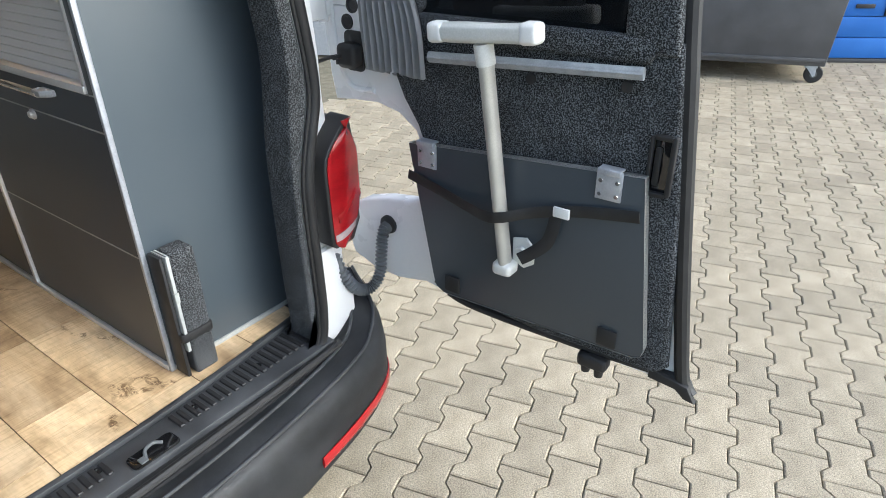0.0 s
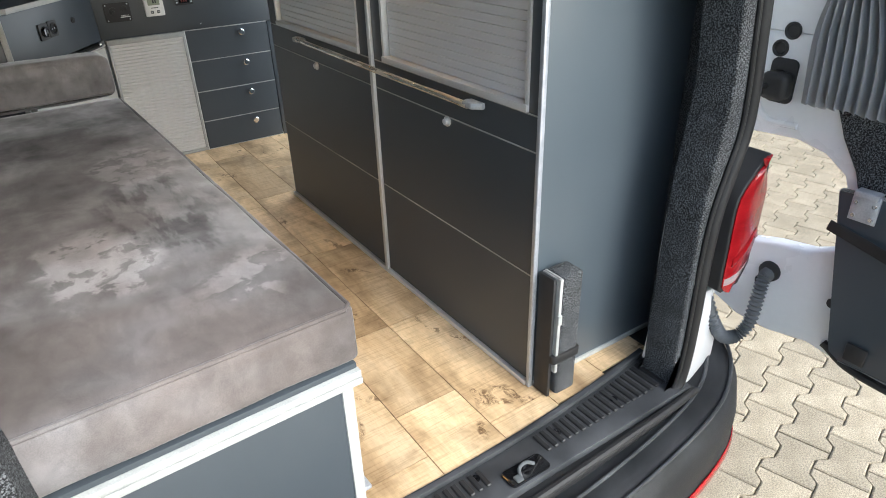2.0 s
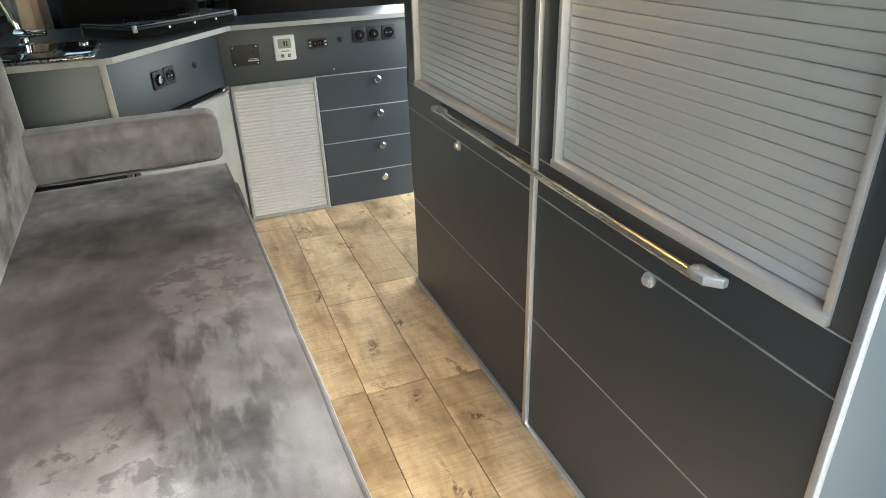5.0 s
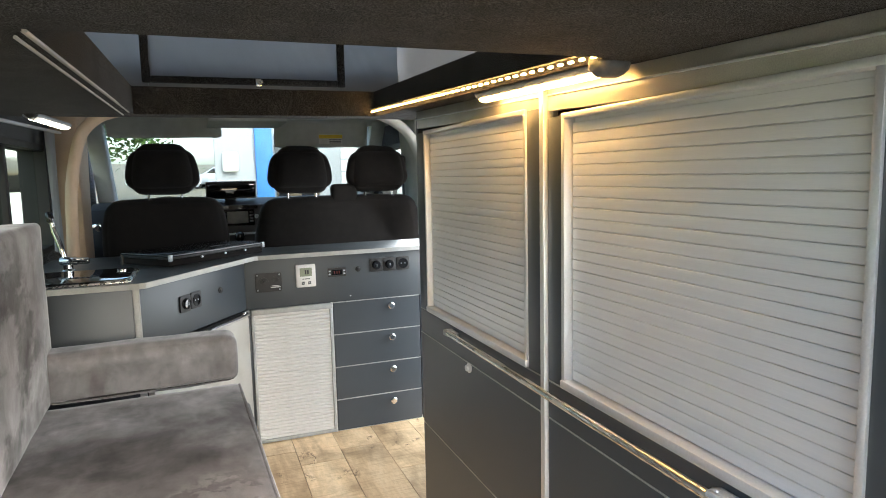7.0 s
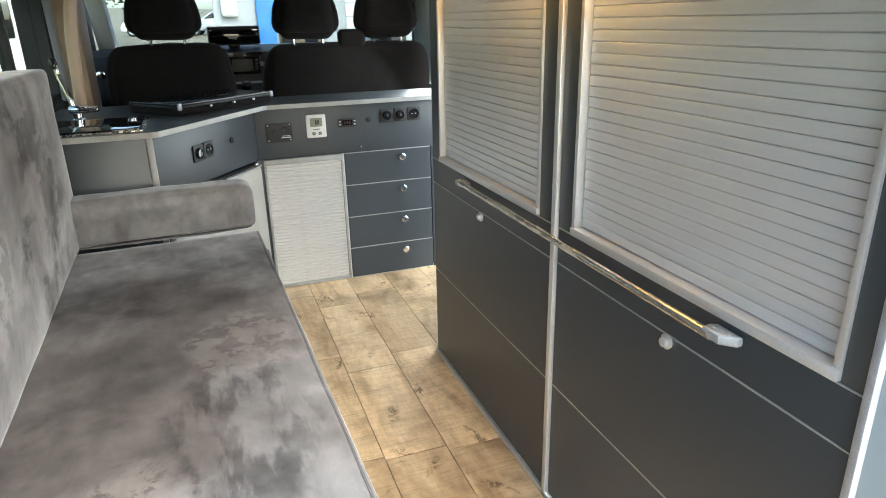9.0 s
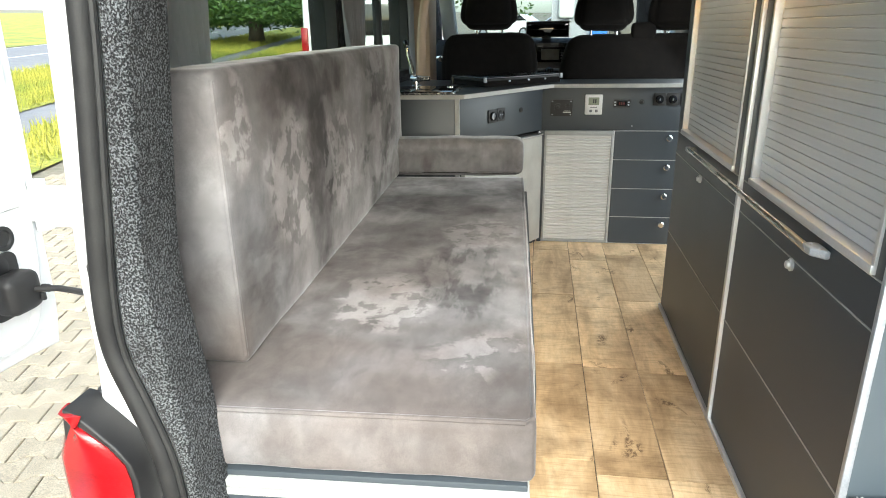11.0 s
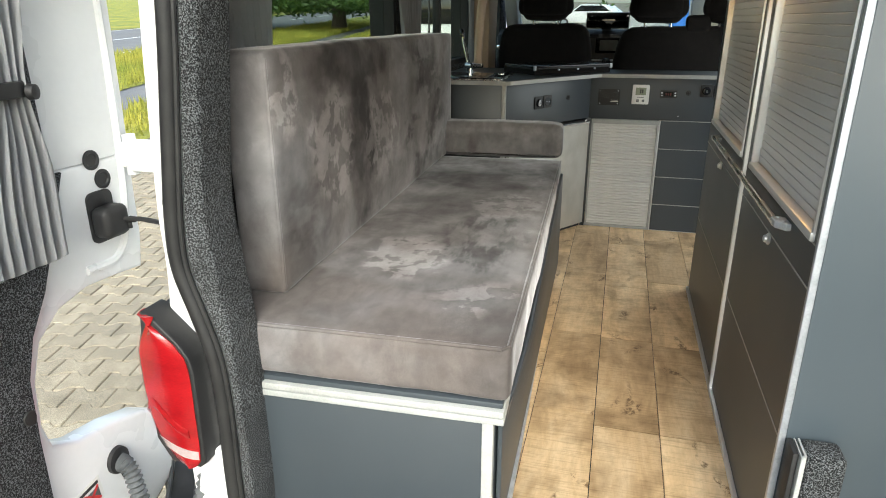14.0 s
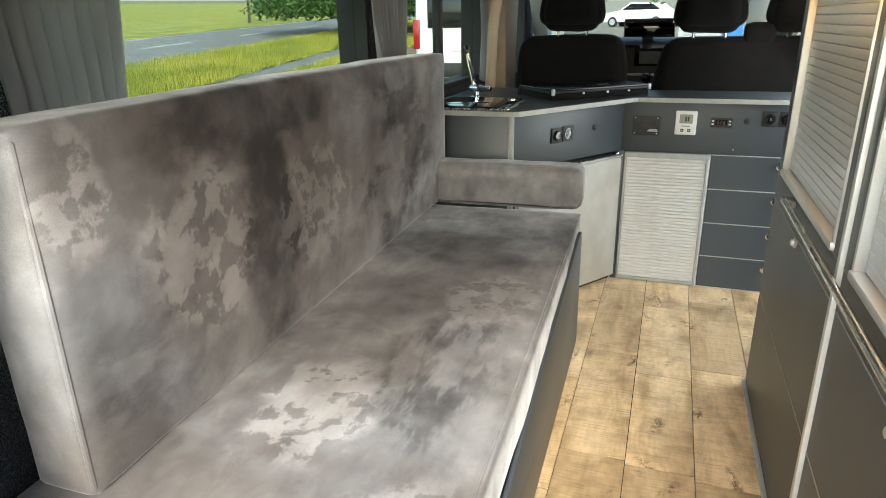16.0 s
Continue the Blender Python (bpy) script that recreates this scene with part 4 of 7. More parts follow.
kp("slant_panel", moved(box(0.0, DL, -0.016, 0.0, 1.066, 1.2595, 0.001), DM), LAMINATE)
dz = [1.062, 0.926, 0.787, 0.647, 0.512]
for i in range(4):
    d = kp("drawer", box(0.541, 0.914, KY - 0.001, KY + 0.018, dz[i + 1] + 0.002, dz[i] - 0.002, 0.0015, 1), LAMINATE)
    kp("edge_line", box(0.541, 0.914, KY - 0.0015, KY + 0.010, dz[i] - 0.0015, dz[i] + 0.0015), LIGHTEDGE, parent=d)
    kp("knob", turned([(0.007, 0), (0.006, 0.012), (0.0135, 0.017), (0.0145, 0.023), (0.010, 0.027)], (0.783, KY - 0.001, dz[i] - 0.030), (0, -1, 0)), CHROME, "round chrome knob", d)
kp("far_front", box(0.918, 1.15, KY, KY + 0.018, FLOOR, 1.062, 0.001), LAMINATE)
rf = kp("roller_frame", joined(box(0.216, 0.536, KY - 0.008, KY + 0.012, 1.040, 1.062, 0.003), box(0.216, 0.226, KY - 0.006, KY + 0.012, 0.515, 1.04, 0.002), box(0.525, 0.535, KY - 0.006, KY + 0.012, 0.515, 1.04, 0.002), box(0.216, 0.536, KY - 0.006, KY + 0.012, 0.513, 0.526, 0.002)), LIGHTEDGE, "pale roller door frame")
kp("roller_back", box(0.225, 0.526, KY + 0.004, KY + 0.01, 0.524, 1.042), ROLLWHITE, parent=rf)
slat = None
for i in range(38):
    z = 0.5265 + i * 0.01355
    if slat is None:
        slat = kp("slat", prism([(KY + 0.004, z), (KY - 0.001, z + 0.0010), (KY - 0.0028, z + 0.0035), (KY - 0.0028, z + 0.0098), (KY - 0.001, z + 0.0123), (KY + 0.004, z + 0.0130)], 0.2265, 0.5245, "x"), ROLLWHITE, parent=rf, smooth=18)
    else:
        s = new("slat", slat.data)
        s.parent = rf
        s.location = (0, 0, i * 0.01355 * PLAN)

# worktop with its pale edge
top_out = [(-0.50, 3.055), (-0.128, 3.055), (-0.112, 3.062), (0.232, 3.545), (0.250, 3.556), (1.15, 3.556), (1.15, 3.862), (-0.50, 3.862)]
wt = thing("worktop", (0.3, 3.6, 1.25), "dark laminate worktop with a pale edge band", "worktop")
W0 = Matrix.Translation((-0.3, -3.6, -1.25))
part("board", moved(prism(top_out, 1.2600, 1.2765, "z"), W0), TOPLAM, wt)
front = [Vector(p) for p in top_out[:6]]
lip = []
for k, p in enumerate(front):
    legs = [(b - a).normalized() for a, b in zip(front[max(0, k - 1):k + 1], front[max(0, k - 1) + 1:k + 2])]
    mid = sum((Vector((e.y, -e.x)) for e in legs), Vector((0, 0))).normalized()
    lip.append(p + mid * 0.005)
part("edge_band", moved(prism([tuple(p) for p in lip] + [tuple(p) for p in reversed(front)], 1.2605, 1.2775, "z"), W0), LIGHTEDGE, wt, "pale aluminium edge band", smooth=20)

# refrigerator under the slanting front
fr = thing("refrigerator", on_diag(DL / 2, 0, FLOOR), "small refrigerator with a brushed steel door and chrome trim", "refrigerator")
F0 = Matrix.Translation(-Vector(on_diag(DL / 2, 0, FLOOR)))
part("cabinet", moved(moved(box(0.03, DL - 0.01, -0.30, -0.01, FLOOR, 1.055), DM), F0), BLACKPL, fr)
door = part("door", moved(moved(box(0.025, DL - 0.006, -0.012, 0.012, 0.53, 1.040, 0.004), DM), F0), BEIGEPL, fr)
part("trim", moved(moved(joined(tube([(0.02, 0.012, 1.049), (DL - 0.01, 0.012, 1.049)], 0.007, 10), box(0.02, DL - 0.005, -0.01, 0.012, 1.040, 1.046, 0.001)), DM), F0), CHROME, door, "chrome top trim")
part("latch", moved(moved(box(DL * 0.42, DL * 0.56, 0.004, 0.022, 1.010, 1.056, 0.004), DM), F0), BLACKPL, door, "black plastic door latch")
part("hinge_pin", moved(moved(turned([(0.008, 0), (0.008, 0.012), (0.004, 0.014)], (DL - 0.03, 0.006, 1.05)), DM), F0), CHROME, door)

# ---- things on and in the kitchen ----
def face_y(y):
    """Turns a shape drawn lying (x across, y up, z out) to stand on a front facing -y."""
    return Matrix.Translation((0, y, 0)) @ Matrix(((1, 0, 0, 0), (0, 0, -1, 0), (0, 1, 0, 0), (0, 0, 0, 1)))


def plate(u0, u1, v0, v1, t, r=0.006, z=0.0, bevel=0.0015):
    return prism(rounded(u0, u1, v0, v1, r), z, z + t, "z", bevel)


def socket(at_m, u, v, name="wall_socket", label="black round wall socket in a square frame", usb=False):
    """A black wall socket centred on (u, v) of a front given by the matrix at_m."""
    s = thing(name, (0, 0, 0), label, "socket", "sockets of the kitchen front")
    part("frame", moved(plate(u - 0.028, u + 0.028, v - 0.028, v + 0.028, 0.006), at_m), BLACKPL, s)
    part("insert", moved(turned([(0.021, 0.0), (0.021, 0.0085), (0.017, 0.0085), (0.0165, 0.0062), (0.001, 0.006)] if not usb else [(0.019, 0), (0.019, 0.010), (0.016, 0.016), (0.008, 0.017)], (u, v, 0)), at_m), BLACKGL, s)
    if usb:
        part("lid_mark", moved(plate(u - 0.003, u + 0.003, v - 0.005, v + 0.005, 0.001, 0.001, 0.017, 0.0003), at_m), GREYPL, s, "pale mark on the lid")
    else:
        for k in (-1, 1):
            part("contact", moved(turned([(0.0022, 0.006), (0.0022, 0.0066)], (u + 0.008 * k, v, 0), n=8), at_m), ZINC, s)
    return s


FK = face_y(KY)
for u, usb in ((0.728, True), (0.785, True), (0.845, False)):
    socket(FK, u, 1.206, usb=usb)
FD = DM @ Matrix(((1, 0, 0, 0), (0, 0, 1, 0), (0, 1, 0, 0), (0, 0, 0, 1)))
socket(FD, 0.215, 1.168, usb=True)
socket(FD, 0.275, 1.170)


def button(m, u, v):
    b = solo("push_button", moved(turned([(0.011, 0), (0.0115, 0.004), (0.008, 0.005), (0.007, 0.008), (0.004, 0.009)], (u, v, 0)), m), BLACKPL, "small round black push button", "button", "push buttons")
    return b


button(FK, 0.650, 1.195)
button(FD, 0.425, 1.175)
pan = thing("battery_panel", (0, 0, 0), "black control panel with a rotary switch and sockets", "control panel")
part("frame", moved(plate(0.238, 0.340, 1.130, 1.206, 0.007), FK), BLACKPL, pan)
part("rotary_switch", moved(turned([(0.017, 0.007), (0.0165, 0.012), (0.008, 0.013), (0.007, 0.02), (0.004, 0.021)], (0.272, 1.172, 0)), FK), BLACKPL, pan)
part("round_socket", moved(turned([(0.012, 0.007), (0.0115, 0.010), (0.008, 0.010), (0.007, 0.008)], (0.316, 1.180, 0)), FK), BLACKPL, pan)
for u, v in ((0.247, 1.138), (0.331, 1.138), (0.247, 1.198), (0.331, 1.198)):
    part("screw", moved(turned([(0.003, 0.007), (0.002, 0.0085)], (u, v, 0), n=8), FK), ZINC, pan)
part("print", moved(joined(plate(0.296, 0.334, 1.146, 1.150, 0.0004, 0.001, 0.007, 0), plate(0.300, 0.330, 1.153, 1.155, 0.0004, 0.0008, 0.007, 0)), FK), PALEPL, pan)
th = thing("thermostat", (0, 0, 0), "white heater control with a small grey display", "thermostat")
part("case", moved(plate(0.396, 0.474, 1.138, 1.229, 0.012, 0.005, 0, 0.003), FK), LABELW, th)
part("display", moved(plate(0.411, 0.459, 1.182, 1.216, 0.001, 0.002, 0.012, 0), FK), LCD, th, "grey liquid crystal display")
part("digits", moved(joined(*[plate(0.431 + i * 0.009, 0.437 + i * 0.009, 1.190, 1.208, 0.0004, 0.001, 0.013, 0) for i in range(2)]), FK), INK, th)
for u in (0.423, 0.448):
    part("key", moved(plate(u - 0.006, u + 0.006, 1.149, 1.161, 0.002, 0.002, 0.012, 0.0005), FK), GREYPL, th)
    part("key_mark", moved(plate(u - 0.003, u + 0.003, 1.1542, 1.1558, 0.0004, 0.0005, 0.014, 0), FK), LABELW, th)
part("print", moved(plate(0.42, 0.45, 1.170, 1.173, 0.0004, 0.001, 0.012, 0), FK), GREYPL, th)
gs = thing("level_display", (0, 0, 0), "small black display with dim red digits", "display")
part("case", moved(plate(0.524, 0.600, 1.170, 1.206, 0.009, 0.004, 0, 0.002), FK), BLACKPL, gs)
part("window", moved(plate(0.540, 0.582, 1.178, 1.199, 0.001, 0.001, 0.009, 0), FK), BLACKGL, gs)
part("digits", moved(joined(*[plate(0.548 + i * 0.010, 0.553 + i * 0.010, 1.183, 1.194, 0.0004, 0.001, 0.010, 0) for i in range(3)]), FK), REDLED, gs, "dim red digits")
for v in (1.182, 1.194):
    for u in (0.531, 0.591):
        part("key", moved(plate(u - 0.004, u + 0.004, v - 0.003, v + 0.003, 0.001, 0.001, 0.009, 0), FK), ZINC, gs)
# small drawer screw on the control panel
solo("panel_screw", moved(turned([(0.003, 0), (0.002, 0.0015)], (0.615, 1.085, 0), n=8), FK), ZINC, "small bare screw head in the front", "screw")

# stove with a closed black glass lid
ST = Matrix.Translation((-0.058, 3.388, 1.2768)) @ Matrix(((0.758, 0.652, 0, 0), (0.652, -0.758, 0, 0), (0, 0, 1, 0), (0, 0, 0, 1)))
stove = thing("gas_stove", (0, 0, 0), "flat gas stove with a closed black glass lid", "stove")
s0, s1, o0, o1 = 0.0, 0.460, -0.265, 0.0
part("tray", moved(box(s0 + 0.006, s1 - 0.006, o0 + 0.005, o1 - 0.005, 0.0, 0.026, 0.004), ST), SEATCLOTH, stove)
part("lid", moved(prism(rounded(s0, s1, o0, o1, 0.012), 0.034, 0.041, "z", 0.0015), ST), LIDGLASS, stove, "black glass lid")
part("front_rail", moved(box(s0 + 0.004, s1 - 0.004, o1 - 0.012, o1 + 0.002, 0.026, 0.0335, 0.002), ST), BLACKPL, stove)
part("side_rail", moved(box(s0 - 0.001, s0 + 0.012, o0 + 0.01, o1 - 0.013, 0.026, 0.0335, 0.002), ST), BLACKPL, stove)
for s in (s0 + 0.008, s1 - 0.008):
    part("corner_clip", moved(box(s - 0.007, s + 0.007, o1 - 0.006, o1 + 0.004, 0.020, 0.0425, 0.002), ST), GREYCAST, stove, "metal corner clip")
part("hinge", moved(joined(turned([(0.006, 0), (0.006, 0.030)], (s0 - 0.006, o0 + 0.02, 0)), turned([(0.004, 0.030), (0.003, 0.036)], (s0 - 0.006, o0 + 0.02, 0))), ST), BLACKPL, stove)
for s in (0.14, 0.25, 0.35):
    part("knob", moved(turned([(0.0045, 0), (0.004, 0.006)], (s, o1 + 0.002, 0.022), (0, 1, 0), 10), ST), ZINC, stove)
part("print", moved(box(0.27, 0.32, -0.10, -0.09, 0.041, 0.0414), ST), GREYPL, stove, "pale maker's mark as a bar")

# sink with a tinted glass lid and the tap
sink = thing("sink", (0, 0, 0), "small sink with a polished rim and dark glass lid", "sink")
part("rim", prism(rounded(-0.462, -0.150, 3.085, 3.400, 0.03), 1.2766, 1.2815, "z", 0.002), STEEL, sink, "polished steel rim")
part("lid", prism(rounded(-0.450, -0.162, 3.097, 3.388, 0.022), 1.2816, 1.2865, "z", 0.0015), BLACKGL, sink, "dark glass lid")
part("finger_notch", turned([(0.014, 0), (0.014, 0.0015), (0.010, 0.0015)], (-0.20, 3.34, 1.2866), n=16), STEEL, sink)
tap = thing("tap", (-0.375, 3.46, 1.2766), "folding chrome tap with a black pivot", "tap")
part("base", turned([(0.022, 0), (0.022, 0.005), (0.016, 0.008), (0.015, 0.03)], (0, 0, 0)), CHROME, tap)
part("pivot", joined(turned([(0.012, 0), (0.014, 0.004), (0.014, 0.05), (0.011, 0.056), (0.011, 0.085), (0.009, 0.09)], (-0.02, -0.012, 0.038), (0.98, -0.2, 0))), CHROME, tap)
part("spout", tube(spline([(-0.01, 0, 0.04), (-0.02, 0.004, 0.09), (-0.035, 0.01, 0.14), (-0.04, 0.012, 0.175)]), lambda s: 0.010 - 0.002 * s, 14), CHROME, tap)
part("spout_head", joined(turned([(0.009, 0), (0.012, 0.008), (0.012, 0.028), (0.008, 0.036)], (-0.041, 0.012, 0.168), (-0.2, 0.1, 1))), BLACKGL, tap, "black outlet ring")

# ---- driver's cab ----
def seat_back(name, x0, x1, y, ztop, label, heads, mids=()):
    st = thing(name, ((x0 + x1) / 2, y, FLOOR), label, "car seat", "front seats")
    S0 = Matrix.Translation((-(x0 + x1) / 2, -y, -FLOOR))
    lean = 0.14
    bk = soft_box(x0, x1, y - 0.05, y + 0.07, 0.95, ztop, 0.045, 0.010, 14, x0 * 3 + 2)
    for v in bk.verts:
        v.co.y += (ztop - v.co.z) * lean
        v.co.x += ((x0 + x1) / 2 - v.co.x) * 0.10 * max(0.0, (v.co.z - ztop + 0.25) / 0.25) ** 2
    part("backrest", moved(bk, S0), SEATCLOTH, st, smooth=60)
    part("seat_base", moved(soft_box(x0, x1, y + 0.1, y + 0.62, 0.82, 0.98, 0.05, 0.01, 8), S0), SEATCLOTH, st, smooth=60)
    part("plinth", moved(box(x0 + 0.03, x1 - 0.03, y + 0.14, y + 0.56, FLOOR, 0.83, 0.01), S0), DASH, st)
    for hx0, hx1 in heads:
        hd = soft_box(hx0, hx1, y - 0.07, y + 0.03, ztop + 0.035, ztop + 0.230, 0.055, 0.012, 12, hx0 * 5)
        for v in hd.verts:
            t = (v.co.z - ztop - 0.13) / 0.1
            v.co.x += ((hx0 + hx1) / 2 - v.co.x) * (0.10 + 0.10 * max(0.0, t)) * max(-0.3, t)
        h_ob = part("headrest", moved(hd, S0), SEATCLOTH, st, smooth=60)
        for px in (hx0 + (hx1 - hx0) * 0.27, hx0 + (hx1 - hx0) * 0.76):
            part("post", moved(tube([(px, y - 0.015, ztop - 0.02), (px, y - 0.018, ztop + 0.06)], 0.006, 10), S0), CHROME, h_ob, "chrome headrest post")
            part("collar", moved(turned([(0.013, 0), (0.012, 0.008)], (px, y - 0.016, ztop - 0.002), n=12), S0), BLACKPL, h_ob)
    for mx0, mx1 in mids:
        part("belt_guide", moved(soft_box(mx0, mx1, y - 0.04, y + 0.02, ztop - 0.02, ztop + 0.062, 0.015, 0.003, 6), S0), SEATCLOTH, st)
    return st


seat_back("driver_seat", -0.335, 0.165, 4.03, 1.492, "black cloth driver's seat seen from behind", [(-0.218, 0.048)])
seat_back("double_seat", 0.292, 1.082, 4.03, 1.478, "black cloth double passenger seat with two headrests", [(0.366, 0.628), (0.728, 0.998)], [(0.640, 0.755)])

dash = thing("dashboard", (0.3, 4.75, 1.3), "dark grey dashboard with a radio in the middle", "dashboard")
D0 = Matrix.Translation((-0.3, -4.75, -1.3))
part("body", moved(prism([(4.72, 0.80), (4.70, 1.36), (4.73, 1.43), (4.82, 1.462), (5.30, 1.455), (5.36, 1.40), (5.36, 0.8)], -0.48, 1.13, "x", 0.015), D0), DASH, dash)
part("centre_console", moved(prism(rounded(0.105, 0.395, 1.12, 1.435, 0.02), 4.66, 4.72, "y", 0.006), D0), DASH, dash)
rad = part("radio", moved(prism(rounded(0.165, 0.332, 1.322, 1.412, 0.006), 4.652, 4.662, "y", 0.002), D0), BLACKGL, dash, "car radio with a grey screen")
part("screen", moved(prism(rounded(0.190, 0.300, 1.335, 1.400, 0.003), 4.648, 4.653, "y", 0.001), D0), GREYPL, rad)
part("knob", moved(turned([(0.012, 0), (0.011, 0.015)], (0.345, 4.66, 1.37), (0, -1, 0)), D0), GREYCAST, dash)
for i in range(4):
    part("key", moved(box(0.308, 0.325, 4.649, 4.653, 1.340 + i * 0.016, 1.351 + i * 0.016, 0.001, 1), D0), GREYPL, rad)
part("trim_line", moved(box(0.10, 0.40, 4.655, 4.665, 1.272, 1.284, 0.002), D0), ZINC, dash)
for x in (0.15, 0.30):
    part("air_vent", moved(joined(*[box(x - 0.05, x + 0.05, 4.650, 4.662, 1.415 + k * 0.007, 1.418 + k * 0.007) for k in range(3)]), D0), BLACKGL, dash)
gear = thing("gear_lever", (0.24, 4.50, 1.10), "black gear lever knob on its stalk", "gear lever")
part("stalk", tube([(0, 0, -0.1), (0, -0.02, 0.16)], 0.010, 10), CHROME, gear)
part("knob", turned([(0.010, 0), (0.022, 0.012), (0.026, 0.03), (0.020, 0.046), (0.008, 0.052)], (0, -0.02, 0.15)), BLACKGL, gear)
whl = thing("steering_wheel", (-0.10, 4.58, 1.32), "black leather steering wheel", "steering wheel")
ring = []
for i in range(33):
    a = 2 * math.pi * i / 32
    ring.append((0.185 * math.cos(a), 0.185 * math.sin(a) * 0.50, 0.185 * math.sin(a) * 0.86))
part("rim", tube(ring, 0.015, 10, caps=False), RUBBER, whl)
part("hub", soft_box(-0.07, 0.07, -0.02, 0.03, -0.05, 0.05, 0.02, 0.003, 5), DASH, whl)
for sx in (-1, 1):
    part("spoke", tube([(0.05 * sx, 0, 0), (0.18 * sx, 0.0, 0.0)], 0.012, 8), DASH, whl)
tab = thing("display_box", (0.22, 4.80, 1.46), "flat black display standing on the dashboard", "display")
part("screen", box(-0.125, 0.135, -0.012, 0.012, 0.012, 0.098, 0.003), BLACKGL, tab)
part("bezel", box(-0.130, 0.140, -0.006, 0.016, 0.006, 0.104, 0.003), GREYPL, tab)
part("foot", box(-0.03, 0.03, -0.02, 0.03, 0.0, 0.012, 0.002), BLACKPL, tab)

# front body: windscreen frame, pillars, roof lining over the seats, floor of the cab
solo("wall_front", joined(box(-0.57, 1.20, 5.36, 5.44, 0.2, 1.36), box(-0.57, 1.20, 4.86, 4.95, 1.88, 2.02)), HEADLINER, "pale lining round the windscreen", "wall", kind="structure")
for nm, sx in (("a_pillar_left", -1), ("a_pillar_right", 1)):
    px = CX + sx * 0.78
    solo(nm, prism([(5.36, 1.34), (5.26, 1.36), (4.84, 1.90), (4.94, 1.92), (5.40, 1.42)], px - 0.045, px + 0.045, "x", 0.015), HEADLINER, "pale grey windscreen pillar", "pillar", kind="structure")
solo("windscreen", moved(box(-0.50, 1.13, 0, 0.006, 0, 0.70), Matrix.Translation((0, 5.34, 1.38)) @ pose(0, 0, 0, 41)), GLASS, "clear raked windscreen", "window", kind="structure").visible_shadow = False
solo("cab_ceiling", box(-0.52, 1.17, 3.47, 4.92, 1.94, 1.98), HEADLINER, "grey lining above the front seats", "ceiling", kind="structure")
for nm, x0, x1, ya, yb in (("b_pillar_left", -0.52, -0.415, 4.12, 4.36), ("b_pillar_right", 1.10, 1.17, 4.12, 4.36)):
    p = prism([(ya + 0.03, FLOOR), (yb, FLOOR), (yb - 0.02, 1.40), (yb + 0.03, 1.70), (yb + 0.10, 1.95), (ya + 0.02, 1.95), (ya, 1.6), (ya, 1.3)], x0, x1, "x", 0.012)
    solo(nm, p, BEIGE if "left" in nm else HEADLINER, "beige trimmed door pillar with belt" if "left" in nm else "pale trimmed door pillar", "pillar", kind="structure")
for nm, mt, pts in (("roof_arch_left", BEIGE, [(-0.425, 3.86, 1.28), (-0.405, 3.84, 1.56), (-0.365, 3.82, 1.73), (-0.330, 3.81, 1.79), (-0.275, 3.80, 1.830), (-0.20, 3.80, 1.852)]),
                    ("roof_arch_right", HEADLINER, [(1.02, 3.80, 1.30), (1.015, 3.80, 1.53), (1.005, 3.80, 1.67), (0.955, 3.80, 1.765), (0.89, 3.80, 1.815), (0.81, 3.80, 1.852)])):
    solo(nm, tube(spline(pts, 6), 0.03, 12, flat=(0.022, 0.035)), mt, "curved pale trim of the roof arch behind the seats", "trim", kind="structure", smooth=60)
for sx, x in ((-1, -0.440), (1, 1.085)):
    sb = thing("seat_belt", (x, 4.30, 1.0), "black seat belt hanging on the door pillar", "seat belt", "seat belts")
    part("webbing", tube(spline([(0, 0, -0.45), (0, 0.005, 0.0), (0.0, 0.0, 0.4), (0, 0.02, 0.62)]), 0.02, 8, flat=(0.022, 0.002)), RUBBER, sb)
    part("upper_guide", soft_box(-0.012, 0.012, -0.01, 0.05, 0.58, 0.68, 0.01, 0.002, 5), DASH, sb)
for x0, x1, lab in ((-0.37, 0.19, "pale grey sun visor folded up"), (0.47, 1.00, "pale sun visor with a warning label")):
    sv = thing("sun_visor", ((x0 + x1) / 2, 4.72, 1.875 if x0 < 0 else 1.82), lab, "sun visor", "sun visors")
    w = (x1 - x0) / 2
    part("flap", moved(soft_box(-w, w, -0.012, 0.012, -0.075, 0.075, 0.011, 0.002, 8), pose(0, 0, 0, 18 if x0 < 0 else 12)), HEADLINER, sv)
    if x0 > 0:
        lb = part("label", moved(box(-0.02, 0.115, -0.016, -0.014, -0.055, 0.0), pose(0, 0, 0, 12)), LABELW, sv, "paper warning label")
        part("label_head", moved(box(-0.02, 0.115, -0.0175, -0.0165, -0.022, -0.001), pose(0, 0, 0, 12)), YELLOW, lb, "yellow warning band")
        for k in range(3):
            part("text_bar", moved(box(0.04, 0.11, -0.0175, -0.0165, -0.050 + k * 0.009, -0.046 + k * 0.009), pose(0, 0, 0, 12)), INK, lb)
con = thing("roof_console", (0.30, 4.35, 1.94), "grey roof console with a storage lid", "console")
part("shell", prism([(0.115 - 0.3, -0.09), (0.485 - 0.3, -0.09), (0.46 - 0.3, 0.0), (0.14 - 0.3, 0.0)], -0.10, 0.35, "y", 0.012), HEADLINER, con)
part("lid", box(-0.115, 0.115, -0.106, -0.100, -0.075, -0.020, 0.004), HEADLINER, con)
gh = thing("roof_grip", (1.06, 4.3, 1.88), "grey folding grab handle above the door", "handle")
